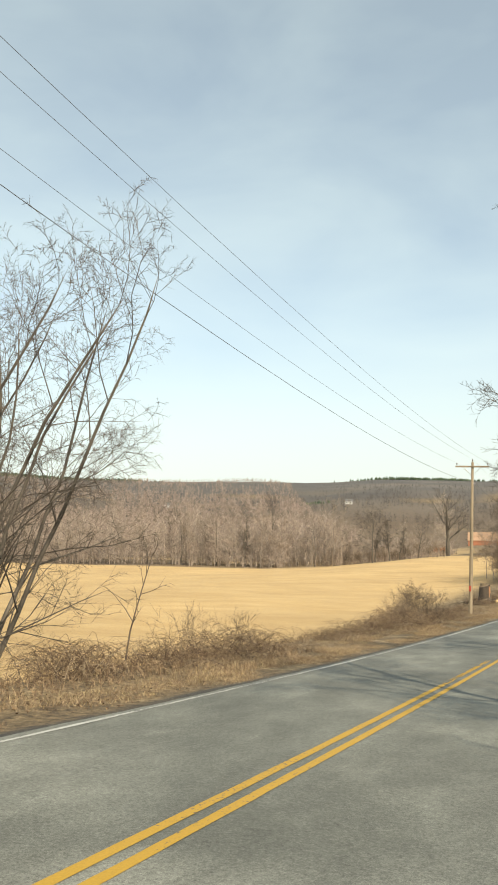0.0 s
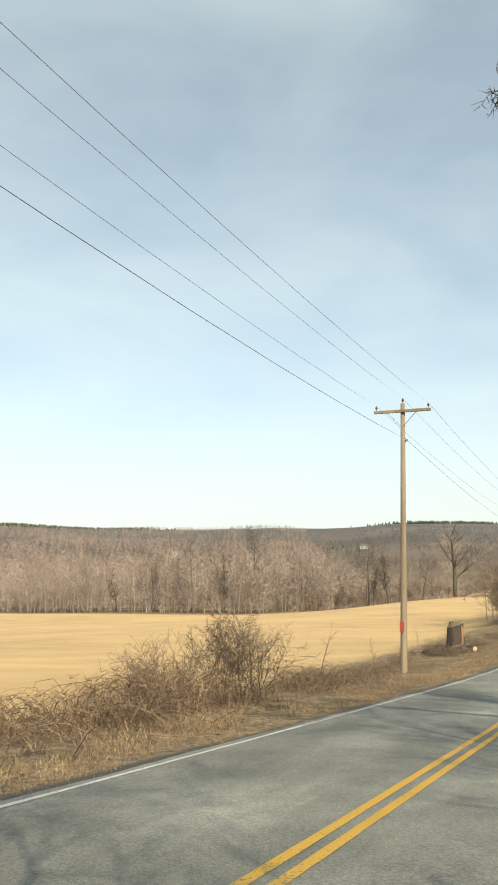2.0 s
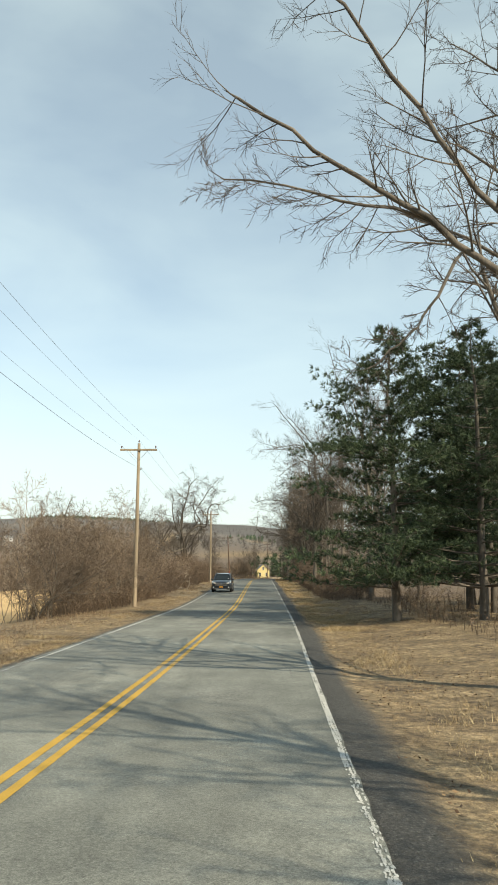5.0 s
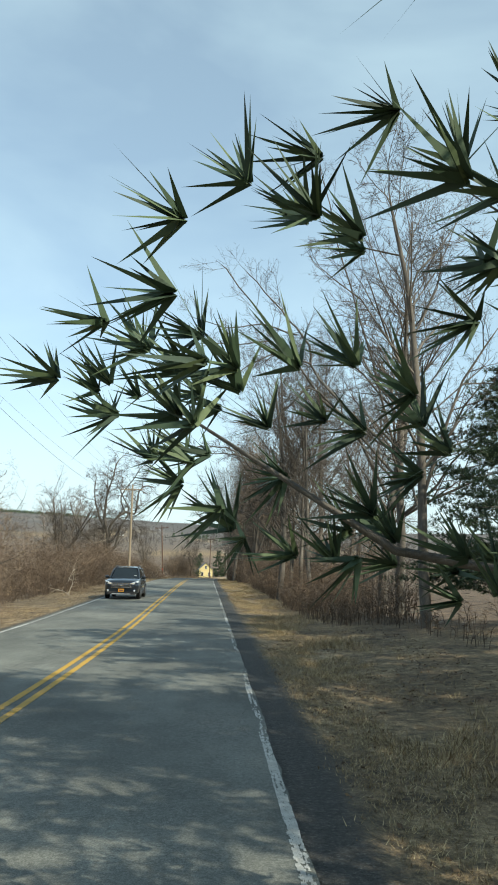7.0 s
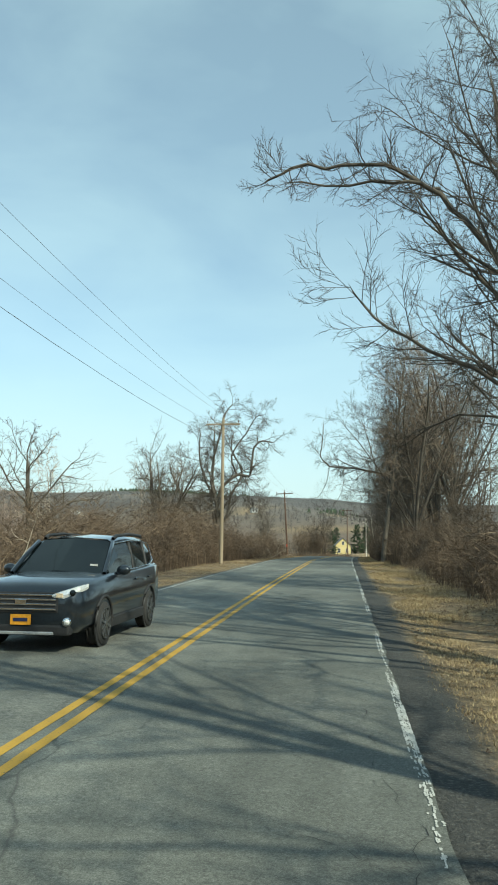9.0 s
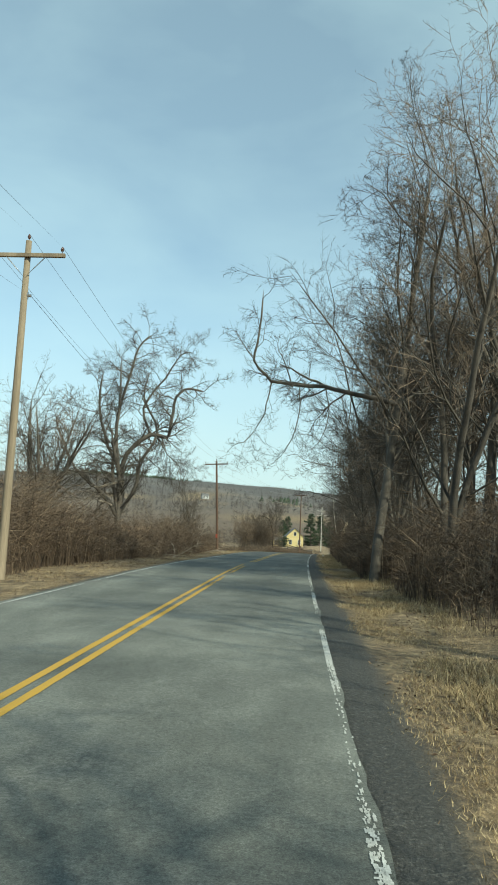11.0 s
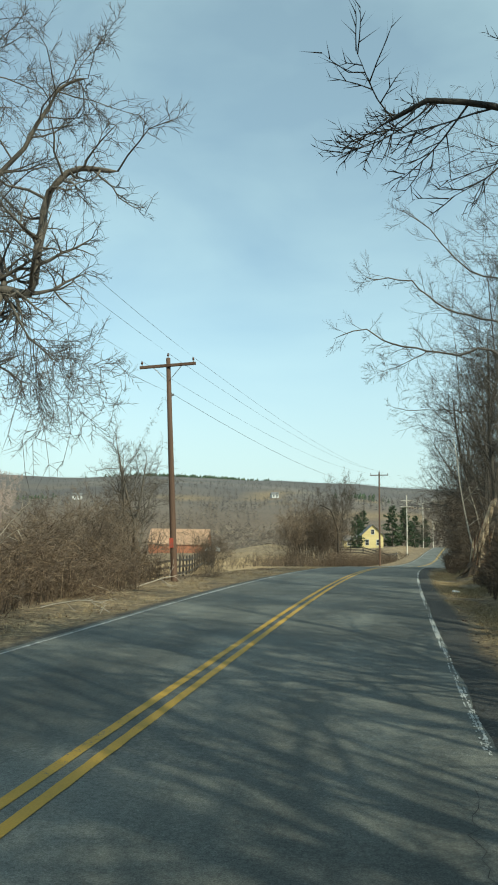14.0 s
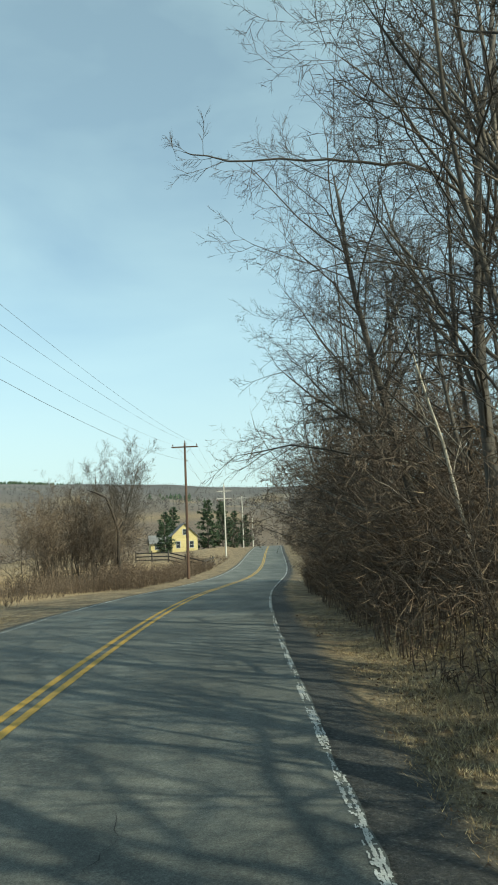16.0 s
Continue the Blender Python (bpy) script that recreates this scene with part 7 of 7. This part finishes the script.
        for k, hy in enumerate((0.35, 1.25)):
            part("door_handle", boxed("door_handle", CAR_PAINT, (min(s * 0.905, s * 0.95), hy, 0.93, max(s * 0.905, s * 0.95), hy + 0.2, 0.965), bevel=0.012), root)
    grille = part("grille", boxed("grille", BLACK_PLASTIC, (-0.56, -2.43, 0.58, 0.56, -2.34, 0.88), bevel=0.035), root, "black grille")
    for z in (0.635, 0.705, 0.775, 0.84):
        part("bar", boxed("bar", CHROME, (-0.53, -2.444, z - 0.012, 0.53, -2.43, z + 0.012), bevel=0.003), grille, "chrome grille bar")
    part("badge", boxed("badge", CHROME, (-0.085, -2.459, 0.70, 0.085, -2.445, 0.78), bevel=0.006), grille, "plain oval maker's badge")
    part("bumper", boxed("bumper", BLACK_PLASTIC, (-0.74, -2.42, 0.26, 0.74, -2.25, 0.42), bevel=0.04), root, "black lower bumper")
    part("skid_plate", boxed("skid_plate", SKID, (-0.5, -2.435, 0.27, 0.5, -2.40, 0.315), bevel=0.012), root, "silver skid plate")
    plate = part("number_plate", boxed("plate", PLATE, (-0.155, -2.446, 0.41, 0.155, -2.43, 0.56), bevel=0.003), root, "gold number plate with plain bars")
    part("bar", boxed("bar", NAVY, (-0.11, -2.451, 0.46, 0.11, -2.446, 0.51)), plate)
    part("sticker", boxed("sticker", WHITE_PAINT, (0.50, -0.88, 1.19, 0.63, -0.865, 1.24)), root, "white windscreen sticker")
    root.matrix_basis = pose(x, y, road_z(y) + 0.005, math.degrees(math.atan2(road_z(y + 1.4) - road_z(y - 1.4), 2.8)), 0, turn)
    return tagged(root, "dark grey crossover wagon in the oncoming lane", "car")


station_wagon(road_x(144.5) - 2.05, 144.55, 0)

# guy wire of the dark pole, overgrown with vine
w = Wood()
rng = random.Random(61)
foot, head = Vector((-12.6, 246.3, ground_z(-12.6, 246.3))), Vector((-7.65, 245.8, 8.2))
w.tube([foot, foot.lerp(head, 0.5), head], [0.008, 0.008, 0.008], 4)
guy = tagged(new("guy_wire", w.mesh("guy_wire", WIRE)), "steel guy wire staying the dark utility pole", "wire")
w = Wood()
for i in range(240):
    t = rng.random() ** 1.3 * 0.95
    c = foot.lerp(head, t) + Vector((rng.gauss(0, 0.05), rng.gauss(0, 0.05), rng.gauss(0, 0.05)))
    l = rng.uniform(0.2, 0.8) * (1.1 - t)
    g = rng.uniform(0, 6.28)
    w.tube([c, c + Vector((math.cos(g) * l * 0.6, math.sin(g) * l * 0.6, rng.uniform(-0.8, 0.5) * l)), c + Vector((math.cos(g) * l, math.sin(g) * l, rng.uniform(-1.2, 0.4) * l))], [0.008, 0.006, 0.002], 3)
tagged(new("vine", w.mesh("vine", TWIG)), "leafless vine climbing the guy wire", "vine")
